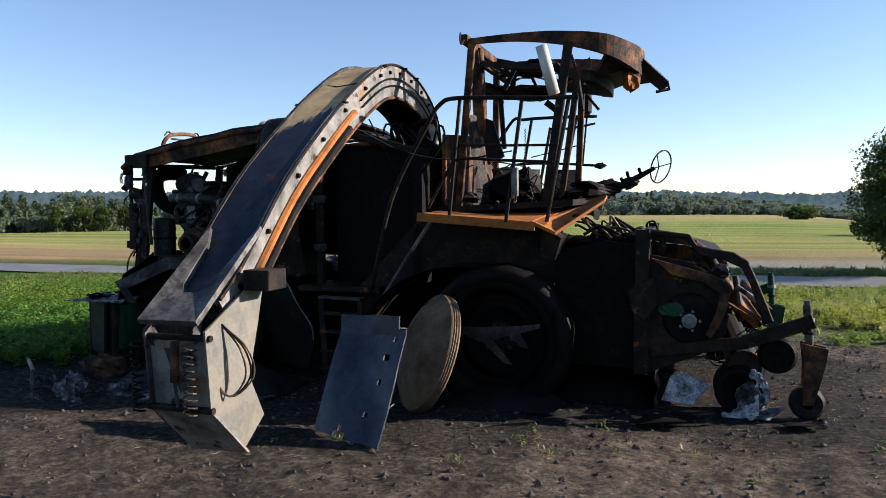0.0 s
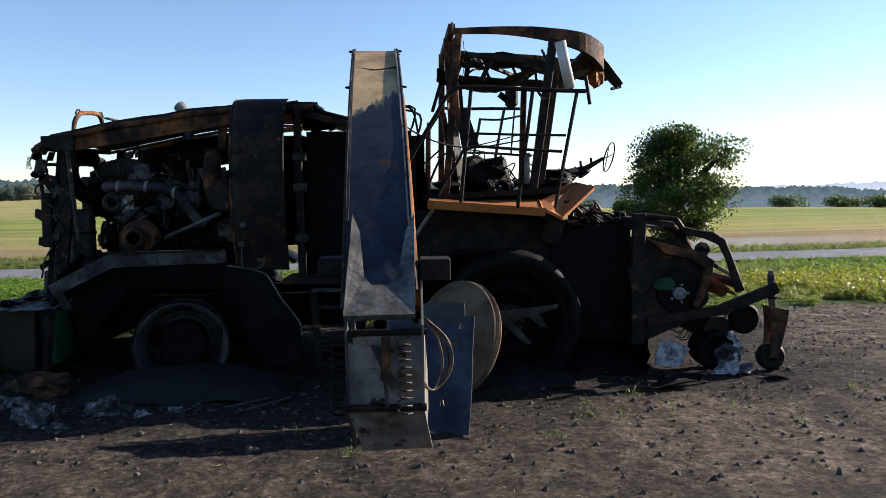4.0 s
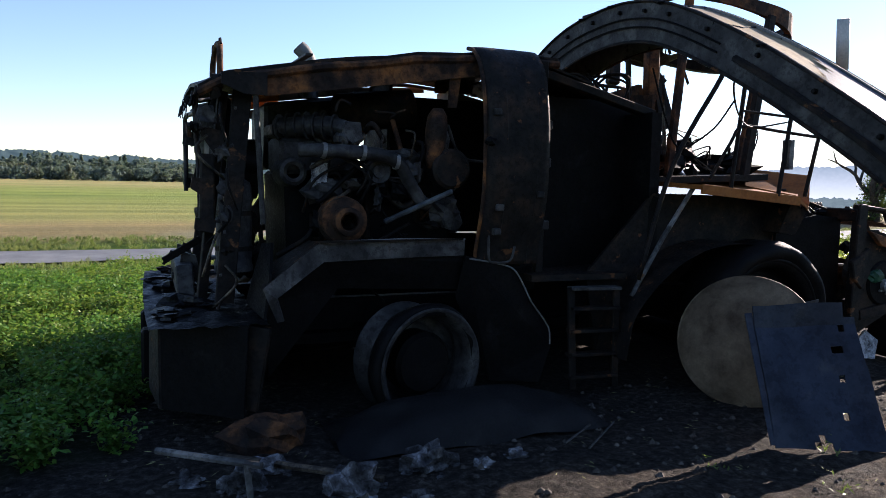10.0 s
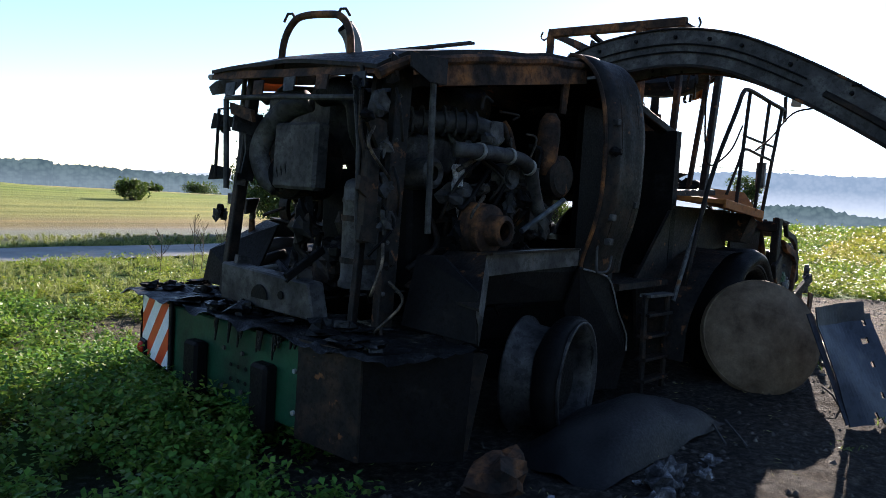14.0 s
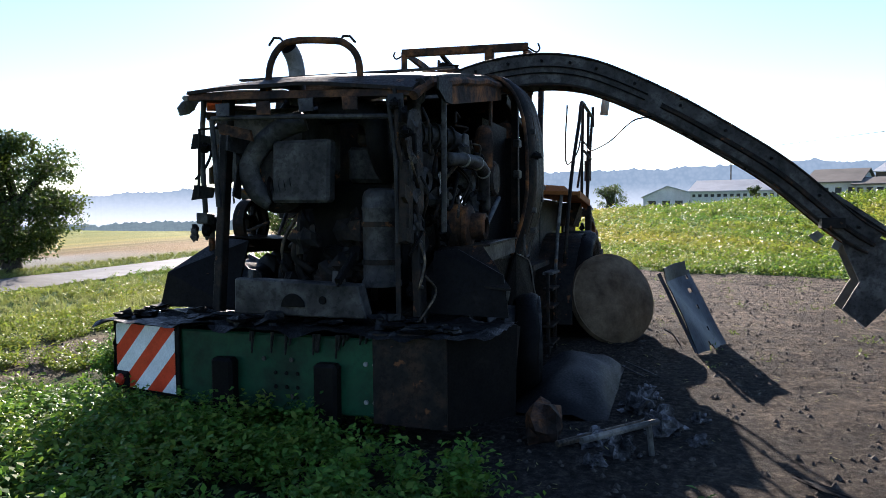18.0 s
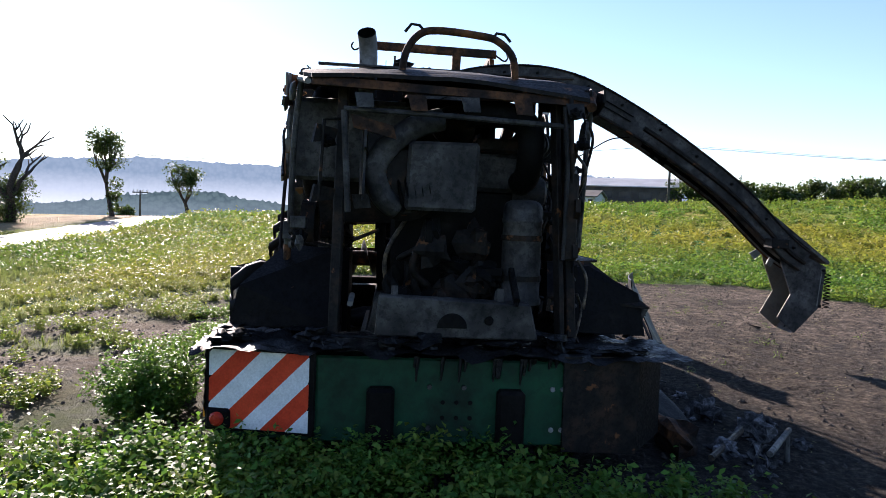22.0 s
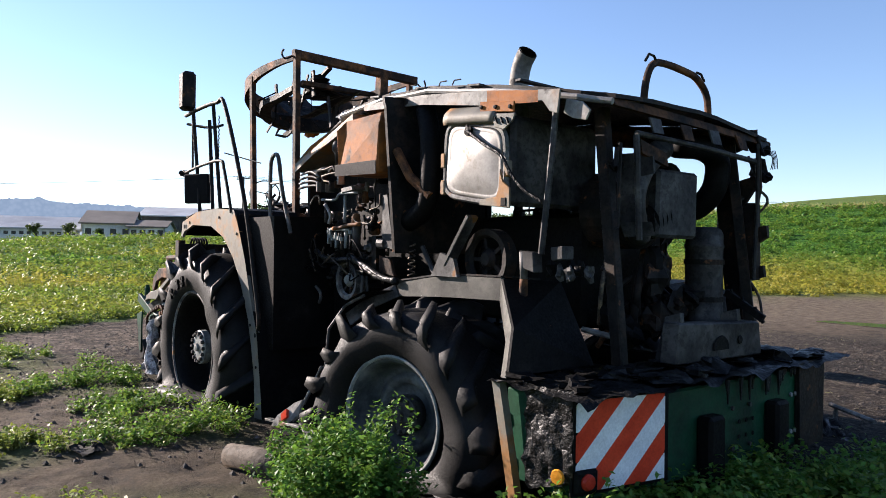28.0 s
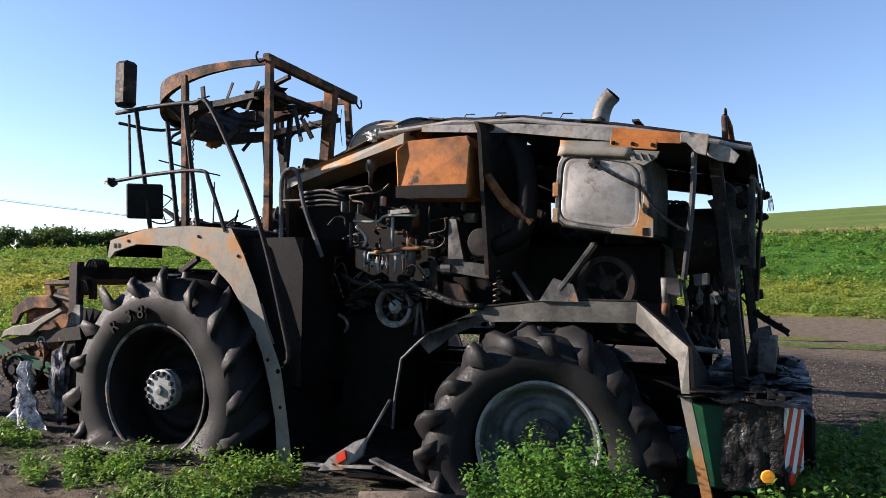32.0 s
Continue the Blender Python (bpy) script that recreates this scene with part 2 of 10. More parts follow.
class Shape:
    """Collects vertices and faces of one mesh."""

    def __init__(self):
        self.v, self.f = [], []

    def add(self, verts, faces):
        k = len(self.v)
        self.v += [tuple(p) for p in verts]
        self.f += [tuple(i + k for i in face) for face in faces]
        return self

    def box(self, lo, hi, m=None):
        (a, b, c), (d, e, f) = lo, hi
        p = [Vector(q) for q in ((a, b, c), (d, b, c), (d, e, c), (a, e, c), (a, b, f), (d, b, f), (d, e, f), (a, e, f))]
        if m is not None:
            p = [m @ q for q in p]
        return self.add(p, [(3, 2, 1, 0), (4, 5, 6, 7), (0, 1, 5, 4), (1, 2, 6, 5), (2, 3, 7, 6), (3, 0, 4, 7)])

    def beam(self, p, q, w, h, up=(0, 0, 1), chamfer=0.12):
        """A bar of section w x h from p to q, with chamfered edges."""
        p, q = Vector(p), Vector(q)
        d = unit(q - p)
        s = d.cross(Vector(up))
        s = unit(s) if s.length > 1e-4 else unit(d.cross(Vector((1, 0, 0))))
        u = s.cross(d)
        c = min(w, h) * chamfer
        sec = [(-w / 2 + c, -h / 2), (w / 2 - c, -h / 2), (w / 2, -h / 2 + c), (w / 2, h / 2 - c), (w / 2 - c, h / 2), (-w / 2 + c, h / 2), (-w / 2, h / 2 - c), (-w / 2, -h / 2 + c)]
        vs = [o + s * a + u * b for o in (p, q) for a, b in sec]
        return self.add(vs, [tuple(range(7, -1, -1)), tuple(range(8, 16))] + [(i, (i + 1) % 8, 8 + (i + 1) % 8, 8 + i) for i in range(8)])

    def tube(self, pts, r, n=8, cap=True, smooth=0):
        """A round bar along pts; r one radius or one for each point."""
        pts = [Vector(p) for p in pts]
        if smooth:
            pts = curve(pts, smooth)
        rs = r if isinstance(r, (list, tuple)) else [r] * len(pts)
        if len(rs) != len(pts):
            rs = [rs[0] + (rs[-1] - rs[0]) * i / (len(pts) - 1) for i in range(len(pts))]
        d0 = unit(pts[1] - pts[0])
        s = unit(d0.cross(Vector((0.31, 0.17, 0.93))))
        vs = []
        for i, p in enumerate(pts):
            d = unit(pts[min(i + 1, len(pts) - 1)] - pts[max(i - 1, 0)])
            s = unit(s - d * s.dot(d))
            u = d.cross(s)
            vs += [p + (s * math.cos(2 * math.pi * k / n) + u * math.sin(2 * math.pi * k / n)) * rs[i] for k in range(n)]
        fs = [(i * n + k, i * n + (k + 1) % n, (i + 1) * n + (k + 1) % n, (i + 1) * n + k) for i in range(len(pts) - 1) for k in range(n)]
        if cap:
            fs += [tuple(range(n - 1, -1, -1)), tuple(range((len(pts) - 1) * n, len(pts) * n))]
        return self.add(vs, fs)

    def slab(self, pts, depth):
        """A flat outline of given thickness; depth is the vector through it."""
        n, d = len(pts), Vector(depth)
        vs = [Vector(p) for p in pts] + [Vector(p) + d for p in pts]
        return self.add(vs, [tuple(range(n - 1, -1, -1)), tuple(range(n, 2 * n))] + [(i, (i + 1) % n, n + (i + 1) % n, n + i) for i in range(n)])

    def lathe(self, prof, centre, axis=(0, 1, 0), n=32, arc=(0, 360), wobble=0.0, seed=1):
        """prof: (radius, along the axis) pairs."""
        c, a = Vector(centre), unit(axis)
        s = unit(a.cross(Vector((0, 0, 1)))) if abs(a.z) < 0.95 else Vector((1, 0, 0))
        u = s.cross(a)
        full = arc[1] - arc[0] >= 359.9
        cols = n if full else n + 1
        vs = []
        for k in range(cols):
            g = radians(arc[0] + (arc[1] - arc[0]) * k / n)
            for r, h in prof:
                o = c + (s * math.cos(g) + u * math.sin(g)) * r + a * h
                if wobble:
                    o += noise.noise_vector(o * 5 + Vector((seed, 0, 0))) * wobble
                vs.append(o)
        m = len(prof)
        fs = [(k * m + i, k * m + i + 1, (k + 1) % cols * m + i + 1, (k + 1) % cols * m + i) for k in range(n) for i in range(m - 1)]
        return self.add(vs, fs)

    def grid(self, fn, nu, nv):
        vs = [fn(i / nu, j / nv) for i in range(nu + 1) for j in range(nv + 1)]
        w = nv + 1
        return self.add(vs, [(i * w + j, (i + 1) * w + j, (i + 1) * w + j + 1, i * w + j + 1) for i in range(nu) for j in range(nv)])

    def sheet(self, fn, nu, nv, thick):
        """A bent sheet of given thickness over fn(u, v)."""
        e = 0.02
        up, low = [], []
        for i in range(nu + 1):
            for j in range(nv + 1):
                u, v = i / nu, j / nv
                p = Vector(fn(u, v))
                du = Vector(fn(min(1, u + e), v)) - Vector(fn(max(0, u - e), v))
                dv = Vector(fn(u, min(1, v + e))) - Vector(fn(u, max(0, v - e)))
                up.append(p)
                low.append(p - unit(du.cross(dv)) * thick)
        w, k = nv + 1, (nu + 1) * (nv + 1)
        fs = []
        for i in range(nu):
            for j in range(nv):
                a = i * w + j
                fs += [(a, a + w, a + w + 1, a + 1), (k + a, k + a + 1, k + a + w + 1, k + a + w)]
        ring = [j for j in range(nv)] + [i * w + nv for i in range(nu)] + [nu * w + j for j in range(nv, 0, -1)] + [i * w for i in range(nu, 0, -1)]
        fs += [(ring[i], ring[(i + 1) % len(ring)], k + ring[(i + 1) % len(ring)], k + ring[i]) for i in range(len(ring))]
        return self.add(up + low, fs)

    def ribbon(self, a, b, depth):
        """A band between two lines of points, of given thickness."""
        n, d = len(a), Vector(depth)
        vs = [Vector(p) for p in a] + [Vector(p) for p in b]
        vs += [p + d for p in vs]
        fs = [(i, i + 1, n + i + 1, n + i) for i in range(n - 1)] + [(2 * n + i, 3 * n + i, 3 * n + i + 1, 2 * n + i + 1) for i in range(n - 1)]
        fs += [(i, 2 * n + i, 2 * n + i + 1, i + 1) for i in range(n - 1)] + [(n + i, n + i + 1, 3 * n + i + 1, 3 * n + i) for i in range(n - 1)]
        fs += [(0, n, 3 * n, 2 * n), (n - 1, 3 * n - 1, 4 * n - 1, 2 * n - 1)]
        return self.add(vs, fs)

    def lump(self, c, size, seed=0, n=10, rough=0.35):
        """A crumpled, uneven lump."""
        c = Vector(c)

        def at(a, b):
            th, ph = 2 * math.pi * a, math.pi * b
            d = Vector((math.cos(th) * math.sin(ph), math.sin(th) * math.sin(ph), math.cos(ph)))
            k = 1 + rough * noise.noise(d * 1.7 + Vector((seed, seed * 0.7, 0))) * 2 + rough * 0.6 * noise.noise(d * 5 + Vector((0, seed, 3)))
            return c + Vector((d.x * size[0], d.y * size[1], d.z * size[2])) * k
        return self.grid(at, n, max(4, n // 2 + 1))


def curve(pts, per=6):
    """Points of a smooth line through pts."""
    p = [Vector(q) for q in pts]
    p = [p[0] * 2 - p[1]] + p + [p[-1] * 2 - p[-2]]
    out = []
    for i in range(1, len(p) - 2):
        for k in range(per):
            t = k / per
            a, b, c, d = p[i - 1], p[i], p[i + 1], p[i + 2]
            out.append(0.5 * ((2 * b) + (c - a) * t + (2 * a - 5 * b + 4 * c - d) * t * t + (3 * b - a - 3 * c + d) * t ** 3))
    out.append(p[-2])
    return out


def part(name, shape, material, parent=None, label="", smooth=False, dent=0.0, bevel=0.0):
    """Links a shape as one mesh object under a thing or a part."""
    me = bpy.data.meshes.new(name)
    vs = shape.v
    if dent:
        vs = [Vector(p) + noise.noise_vector(Vector(p) * 2.3) * dent + noise.noise_vector(Vector(p) * 7) * dent * 0.35 for p in vs]
    origin = sum((Vector(p) for p in vs), Vector()) / max(1, len(vs))
    me.from_pydata([Vector(p) - origin for p in vs], [], shape.f)
    me.materials.append(material)
    if smooth:
        me.polygons.foreach_set("use_smooth", [True] * len(me.polygons))
    ob = new(name, me)
    ob.location = origin
    if parent is not None:
        base = parent
        shift = Vector()
        while base is not None:
            shift += base.location
            base = base.parent
        ob.parent = parent
        ob.location = origin - shift
    if bevel:
        md = ob.modifiers.new("bevel", 'BEVEL')
        md.width, md.segments, md.limit_method = bevel, 1, 'ANGLE'
    if label:
        tagged(ob, label)
    return ob


def thing(name, at, label, category, group="", kind=""):
    ob = new(name)
    ob.empty_display_size = 0.1
    ob.location = at
    return tagged(ob, label, category, group, kind)

# ---- ground ----
EDGE = [(-180, -1.0), (-140, 2.0), (-110, 3.8), (-85, 3.65), (-65, 3.4), (-57, 2.8), (-41, 1.65), (-30, 1.15), (-18, 0.6), (-10, 0.2), (0, -0.4), (12, -1.3), (25, -1.6), (40, -1.7), (50, -1.4), (60, -1.35), (72, -1.35), (80, -1.05), (100, -1.0), (115, -1.05), (125, -1.25), (132, -1.5), (138, -1.5), (180, -1.0)]


def edge_el(az):
    """Elevation, in degrees, at which the fields end in that direction."""
    for (a, ea), (b, eb) in zip(EDGE, EDGE[1:]):
        if a <= az <= b:
            t = (az - a) / (b - a)
            t = t * t * (3 - 2 * t)
            return ea + (eb - ea) * t
    return -1.0


def smooth01(a, b, x):
    t = min(1, max(0, (x - a) / (b - a)))
    return t * t * (3 - 2 * t)


def road_y(x):
    return 13.3 + 0.06 * x + 0.07 * max(0.0, x - 20)


LOT = [(-3.5, -1.2), (-3.2, 0.6), (0.2, 1.75), (3.4, 1.7), (5.0, 2.3), (6.0, 2.7), (8.2, 2.6), (10.8, -1.2), (10.1, -4.0), (9.6, -8.0), (5.0, -9.7), (0.6, -9.3), (-6.0, -9.6), (-9.0, -7.6), (-5.2, -4.3)]


def inside(x, y, poly):
    hit, d = False, 1e9
    for (ax, ay), (bx, by) in zip(poly, poly[1:] + poly[:1]):
        if (ay > y) != (by > y) and x < (bx - ax) * (y - ay) / (by - ay) + ax:
            hit = not hit
        l2 = (bx - ax) ** 2 + (by - ay) ** 2
        t = max(0, min(1, ((x - ax) * (bx - ax) + (y - ay) * (by - ay)) / l2))
        d = min(d, math.hypot(x - ax - t * (bx - ax), y - ay - t * (by - ay)))
    return d if hit else -d


def lot_amount(x, y):
    """1 on the bare yard, 0 in the fields, ragged in between."""
    if abs(x) > 16 or abs(y) > 16:
        return 0.0
    d = inside(x, y, LOT) + 0.55 * noise.noise(Vector((x * 0.6, y * 0.6, 3))) + 0.3 * noise.noise(Vector((x * 2, y * 2, 7)))
    return smooth01(-0.25, 0.35, d)


def mud_amount(x, y):
    """Trodden bare patches beside the machine's other flank and the wet track south of the yard."""
    a = 1 - smooth01(0.7, 1.35, math.hypot((x - 1.2) / 4.2, (y - 2.9) / 1.9))
    b = 1 - smooth01(0.75, 1.15, math.hypot((x + 4) / 13, (y + 16) / 9.0) + 0.12 * noise.noise(Vector((x * 0.3, y * 0.5, 17))))
    n = 0.5 + 0.9 * noise.noise(Vector((x * 0.9, y * 0.9, 11)))
    return max(a * min(1, max(0, n + 0.35)), b)


def ground_z(x, y):
    r = math.hypot(x, y)
    az = math.degrees(math.atan2(y, x))
    z = smooth01(14, 75, r) * (1.6 + r * math.tan(radians(edge_el(az)))) if r > 14 else 0.0
    if r > 74 and az < -56:
        # the pasture hill behind the crop
        z += r * math.tan(radians(0.8 * smooth01(56, 72, -az) + 1.0 * smooth01(72, 100, -az))) * smooth01(74, 190, r)
    if r > 140 and 74 < az < 136:
        # fields that climb to the forest's foot
        z += r * math.tan(radians((0.45 * smooth01(76, 84, az) + 0.75 * smooth01(102, 112, az)) * (1 - smooth01(127, 133, az)))) * smooth01(140, 290, r)
    z -= 0.25 * smooth01(4, 9, y) * (1 - smooth01(30, 60, r))
    if r < 40:
        z += 0.03 * noise.noise(Vector((x * 0.5, y * 0.5, 0))) + 0.014 * noise.noise(Vector((x * 2.1, y * 2.1, 5)))
    else:
        z += 0.4 * noise.noise(Vector((x * 0.01, y * 0.01, 0))) * smooth01(40, 120, r)
    d = abs(y - road_y(x)) / 1.1
    if d < 3.2 and r < 300:
        z -= 0.08 * (1 - smooth01(1.5, 3.2, d))
    return z


rings = [0.07 * i for i in range(1, 170)]
while rings[-1] < 1500:
    rings.append(rings[-1] * 1.045)
SEG = 640


def soot_dark_amount(x, y):
    """Burnt black earth round the wreck, plus a darker west side of the yard."""
    if math.hypot(x, y) > 16:
        return 0.0
    west_dark = 0.72 * (1 - smooth01(0.0, 4.2, x)) * (1 - smooth01(-3.5, -1.5, y)) * (0.75 + 0.5 * noise.noise(Vector((x * 0.5, y * 0.5, 41)))) * (1 - smooth01(10, 14, math.hypot(x, y)))
    dx, dy = max(-3.0 - x, 0, x - 4.6), max(-1.5 - y, 0, y - 1.4)
    d = math.hypot(dx, dy) + 0.9 * noise.noise(Vector((x * 0.8, y * 0.8, 31))) + 0.3 * noise.noise(Vector((x * 3, y * 3, 37)))
    d *= 1 + 0.8 * smooth01(2.2, 3.6, x)
    if y < 0:
        d *= 1 - 0.4 * (1 - smooth01(0.5, 3.0, x))
    return max(west_dark, (1 - smooth01(0.3, 2.3, d)) * (0.45 if y > 1.3 else 0.85))


gv, gf, lot_v, mud_v, soot_v = [(0, 0, 0)], [], [1.0], [0.0], [1.0]
for r in rings:
    for k in range(SEG):
        a = 2 * math.pi * k / SEG
        x, y = r * math.cos(a), r * math.sin(a)
        lot, mud = lot_amount(x, y), mud_amount(x, y)
        z = ground_z(x, y)
        if r < 14:
            k = min(1.0, lot + mud) * (0.55 + 0.6 * noise.noise(Vector((x * 0.7, y * 0.7, 13))))
            z += k * (0.03 * noise.noise(Vector((x * 3.1, y * 3.1, 1))) + 0.028 * abs(noise.noise(Vector((x * 6.3, y * 6.3, 2)))) + 0.016 * noise.noise(Vector((x * 13, y * 13, 4))))
        gv.append((x, y, z))
        lot_v.append(lot)
        mud_v.append(mud)
        soot_v.append(soot_dark_amount(x, y))
for k in range(SEG):
    gf.append((0, 1 + k, 1 + (k + 1) % SEG))
for i in range(len(rings) - 1):
    for k in range(SEG):
        a, b = 1 + i * SEG, 1 + (i + 1) * SEG
        gf.append((a + k, b + k, b + (k + 1) % SEG, a + (k + 1) % SEG))
gm = bpy.data.meshes.new("ground")
gm.from_pydata(gv, [], gf)
for nm, vals in (("yard", lot_v), ("mud", mud_v), ("soot", soot_v)):
    at = gm.attributes.new(nm, 'FLOAT', 'POINT')
    at.data.foreach_set("value", vals)
gm.polygons.foreach_set("use_smooth", [True] * len(gm.polygons))
ground = new("ground", gm)
tagged(ground, "dark trodden yard earth running out into green crop fields", "ground", kind="structure")


def ground_material():
    m, t, b = shader("ground")
    geo = t.nodes.new("ShaderNodeNewGeometry").outputs["Position"]
    sep = t.nodes.new("ShaderNodeSeparateXYZ")
    t.links.new(geo, sep.inputs[0])
    flat = t.nodes.new("ShaderNodeCombineXYZ")
    t.links.new(sep.outputs[0], flat.inputs[0])
    t.links.new(sep.outputs[1], flat.inputs[1])
    v = flat.outputs[0]
    fine, mid, big = tex(t, 38, 6, vec=v), tex(t, 5, 5, vec=v), tex(t, 0.6, 4, vec=v)
    grit = tex(t, 120, 4, vec=v)
    yard = ramp(t, mid, [(0.3, (0.03, 0.025, 0.021)), (0.45, (0.085, 0.07, 0.056)), (0.58, (0.15, 0.122, 0.096)), (0.8, (0.26, 0.215, 0.17))])
    clod = tex(t, 16, 7, rough=0.75, vec=v)
    yard = mix(t, 0.85, yard, ramp(t, clod, [(0.38, (0.35, 0.34, 0.33)), (0.5, (0.95, 0.95, 0.95)), (0.62, (1.75, 1.7, 1.62))]), 'MULTIPLY')
    yard = mix(t, 0.6, yard, ramp(t, fine, [(0.3, (0.45, 0.45, 0.45)), (0.55, (1, 1, 1)), (0.72, (2.1, 2.0, 1.9))]), 'MULTIPLY')
    yard = mix(t, ramp(t, big, [(0.5, (0, 0, 0)), (0.66, (0.6, 0.6, 0.6))]), yard, (0.02, 0.018, 0.016))
    mud = ramp(t, mid, [(0.3, (0.06, 0.048, 0.037)), (0.5, (0.14, 0.112, 0.082)), (0.75, (0.22, 0.18, 0.13))])
    mud = mix(t, 0.5, mud, ramp(t, fine, [(0.35, (0.5, 0.5, 0.5)), (0.65, (1.4, 1.4, 1.4))]), 'MULTIPLY')
    green = ramp(t, mid, [(0.3, (0.02, 0.042, 0.008)), (0.5, (0.042, 0.08, 0.014)), (0.7, (0.075, 0.125, 0.022))])
    # bands of different crops across the far fields
    dist = t.nodes.new("ShaderNodeMath")
    dist.operation = 'MULTIPLY_ADD'
    t.links.new(sep.outputs[0], dist.inputs[0])
    dist.inputs[1].default_value = -0.06
    t.links.new(sep.outputs[1], dist.inputs[2])
    wob = t.nodes.new("ShaderNodeMath")
    wob.operation = 'MULTIPLY_ADD'
    t.links.new(tex(t, 0.02, 3, vec=v), wob.inputs[0])
    wob.inputs[1].default_value = 5
    t.links.new(dist.outputs[0], wob.inputs[2])
    rng = t.nodes.new("ShaderNodeMapRange")
    rng.inputs["From Min"].default_value, rng.inputs["From Max"].default_value = -120, 300
    t.links.new(wob.outputs[0], rng.inputs["Value"])

    def u(d):
        return (d + 120 + 2.5) / 420
    lush, gold, straw, brown = (0.042, 0.115, 0.015), (0.14, 0.16, 0.028), (0.26, 0.22, 0.1), (0.27, 0.2, 0.12)
    bands = ramp(t, rng.outputs[0], [(u(-119), (0.09, 0.13, 0.035)), (u(-98), (0.17, 0.15, 0.06)), (u(-77), (0.15, 0.14, 0.05)), (u(-72), lush), (u(-50), lush), (u(-40), lush), (u(-36), (0.13, 0.18, 0.03)), (u(-28), (0.2, 0.2, 0.035)), (u(-22), gold), (u(-16), lush), (u(9), lush), (u(15.6), (0.07, 0.11, 0.025)), (u(17), brown), (u(21), brown), (u(25), (0.24, 0.24, 0.09)), (u(45), (0.17, 0.22, 0.06)), (u(70), (0.26, 0.25, 0.1)), (u(95), straw), (u(130), (0.2, 0.22, 0.08)), (u(180), (0.27, 0.25, 0.11))])
    bands.node.color_ramp.interpolation = 'LINEAR'
    far = mix(t, 0.5, bands, ramp(t, mid, [(0.3, (0.55, 0.6, 0.5)), (0.7, (1.4, 1.35, 1.3))]), 'MULTIPLY')
    far = mix(t, 0.4, far, ramp(t, tex(t, 0.08, 4, vec=v), [(0.35, (0.7, 0.75, 0.7)), (0.65, (1.3, 1.2, 1.1))]), 'MULTIPLY')
    # drilled rows and strips along the lane
    rows_ = t.nodes.new("ShaderNodeCombineXYZ")
    for sock, src, k in ((0, sep.outputs[0], 0.02), (1, dist.outputs[0], 0.55)):
        q = t.nodes.new("ShaderNodeMath")
        q.operation = 'MULTIPLY'
        t.links.new(src, q.inputs[0])
        q.inputs[1].default_value = k
        t.links.new(q.outputs[0], rows_.inputs[sock])
    far = mix(t, 0.75, far, ramp(t, tex(t, 1.0, 4, vec=rows_.outputs[0]), [(0.35, (0.62, 0.68, 0.6)), (0.5, (1, 1, 1)), (0.65, (1.4, 1.25, 1.15))]), 'MULTIPLY')
    # pale bare strip beyond the lane, east of the wreck
    east = t.nodes.new("ShaderNodeMapRange")
    east.inputs["From Min"].default_value, east.inputs["From Max"].default_value = -3, 1
    t.links.new(sep.outputs[0], east.inputs["Value"])
    west = t.nodes.new("ShaderNodeMapRange")
    west.inputs["From Min"].default_value, west.inputs["From Max"].default_value = 20, 14
    t.links.new(sep.outputs[0], west.inputs["Value"])
    strip = mix(t, 1.0, mix(t, 1.0, east.outputs[0], west.outputs[0], 'MULTIPLY'), ramp(t, rng.outputs[0], [(u(16.3), (0, 0, 0)), (u(16.9), (1, 1, 1)), (u(19.0), (1, 1, 1)), (u(19.8), (0, 0, 0))]), 'MULTIPLY')
    far = mix(t, strip, far, (0.3, 0.29, 0.27))
    length = t.nodes.new("ShaderNodeVectorMath")
    length.operation = 'LENGTH'
    t.links.new(v, length.inputs[0])
    r2 = t.nodes.new("ShaderNodeMapRange")
    r2.inputs["From Min"].default_value, r2.inputs["From Max"].default_value = 9, 26
    t.links.new(length.outputs["Value"], r2.inputs["Value"])
    colour = mix(t, r2.outputs[0], green, far)

    def attr(nm):
        a = t.nodes.new("ShaderNodeAttribute")
        a.attribute_name = nm
        return a.outputs["Fac"]
    colour = mix(t, attr("mud"), colour, mud)
    colour = mix(t, attr("yard"), colour, yard)
    # burnt earth round the wreck and the darker west of the yard
    colour = mix(t, attr("soot"), colour, ramp(t, clod, [(0.35, (0.008, 0.008, 0.008)), (0.52, (0.024, 0.0225, 0.021)), (0.66, (0.075, 0.07, 0.064))]))
    t.links.new(colour, b.inputs["Base Color"])
    b.inputs["Specular IOR Level"].default_value = 0.06
    t.links.new(ramp(t, mid, [(0.3, (0.75, 0.75, 0.75)), (0.6, (1, 1, 1))]), b.inputs["Roughness"])
    h = t.nodes.new("ShaderNodeMath")
    h.operation = 'ADD'
    t.links.new(clod, h.inputs[0])
    t.links.new(grit, h.inputs[1])
    bumped(t, b, h.outputs[0], 0.9, 0.035)
    return m


gm.materials.append(ground_material())

# the narrow lane, laid on the ground and following it
M_LANE = two_tone("lane_asphalt", [(0.3, (0.1, 0.1, 0.1)), (0.6, (0.17, 0.17, 0.17)), (0.8, (0.21, 0.2, 0.19))], 1.2, 30, (0.45, 0.75), bump=0.3, worn=0.3)
s = Shape()
xs = [-160 + i * 2.0 for i in range(40)] + [-80 + i for i in range(160)] + [80 + i * 3 for i in range(60)]
s.grid(lambda a, b: (lambda x: Vector((x, road_y(x) + (b - 0.5) * 2.6, ground_z(x, road_y(x) + (b - 0.5) * 2.6) + 0.05)))(xs[min(len(xs) - 1, int(round(a * (len(xs) - 1))))]), len(xs) - 1, 4)
lane = part("road", s, M_LANE, None, smooth=True)
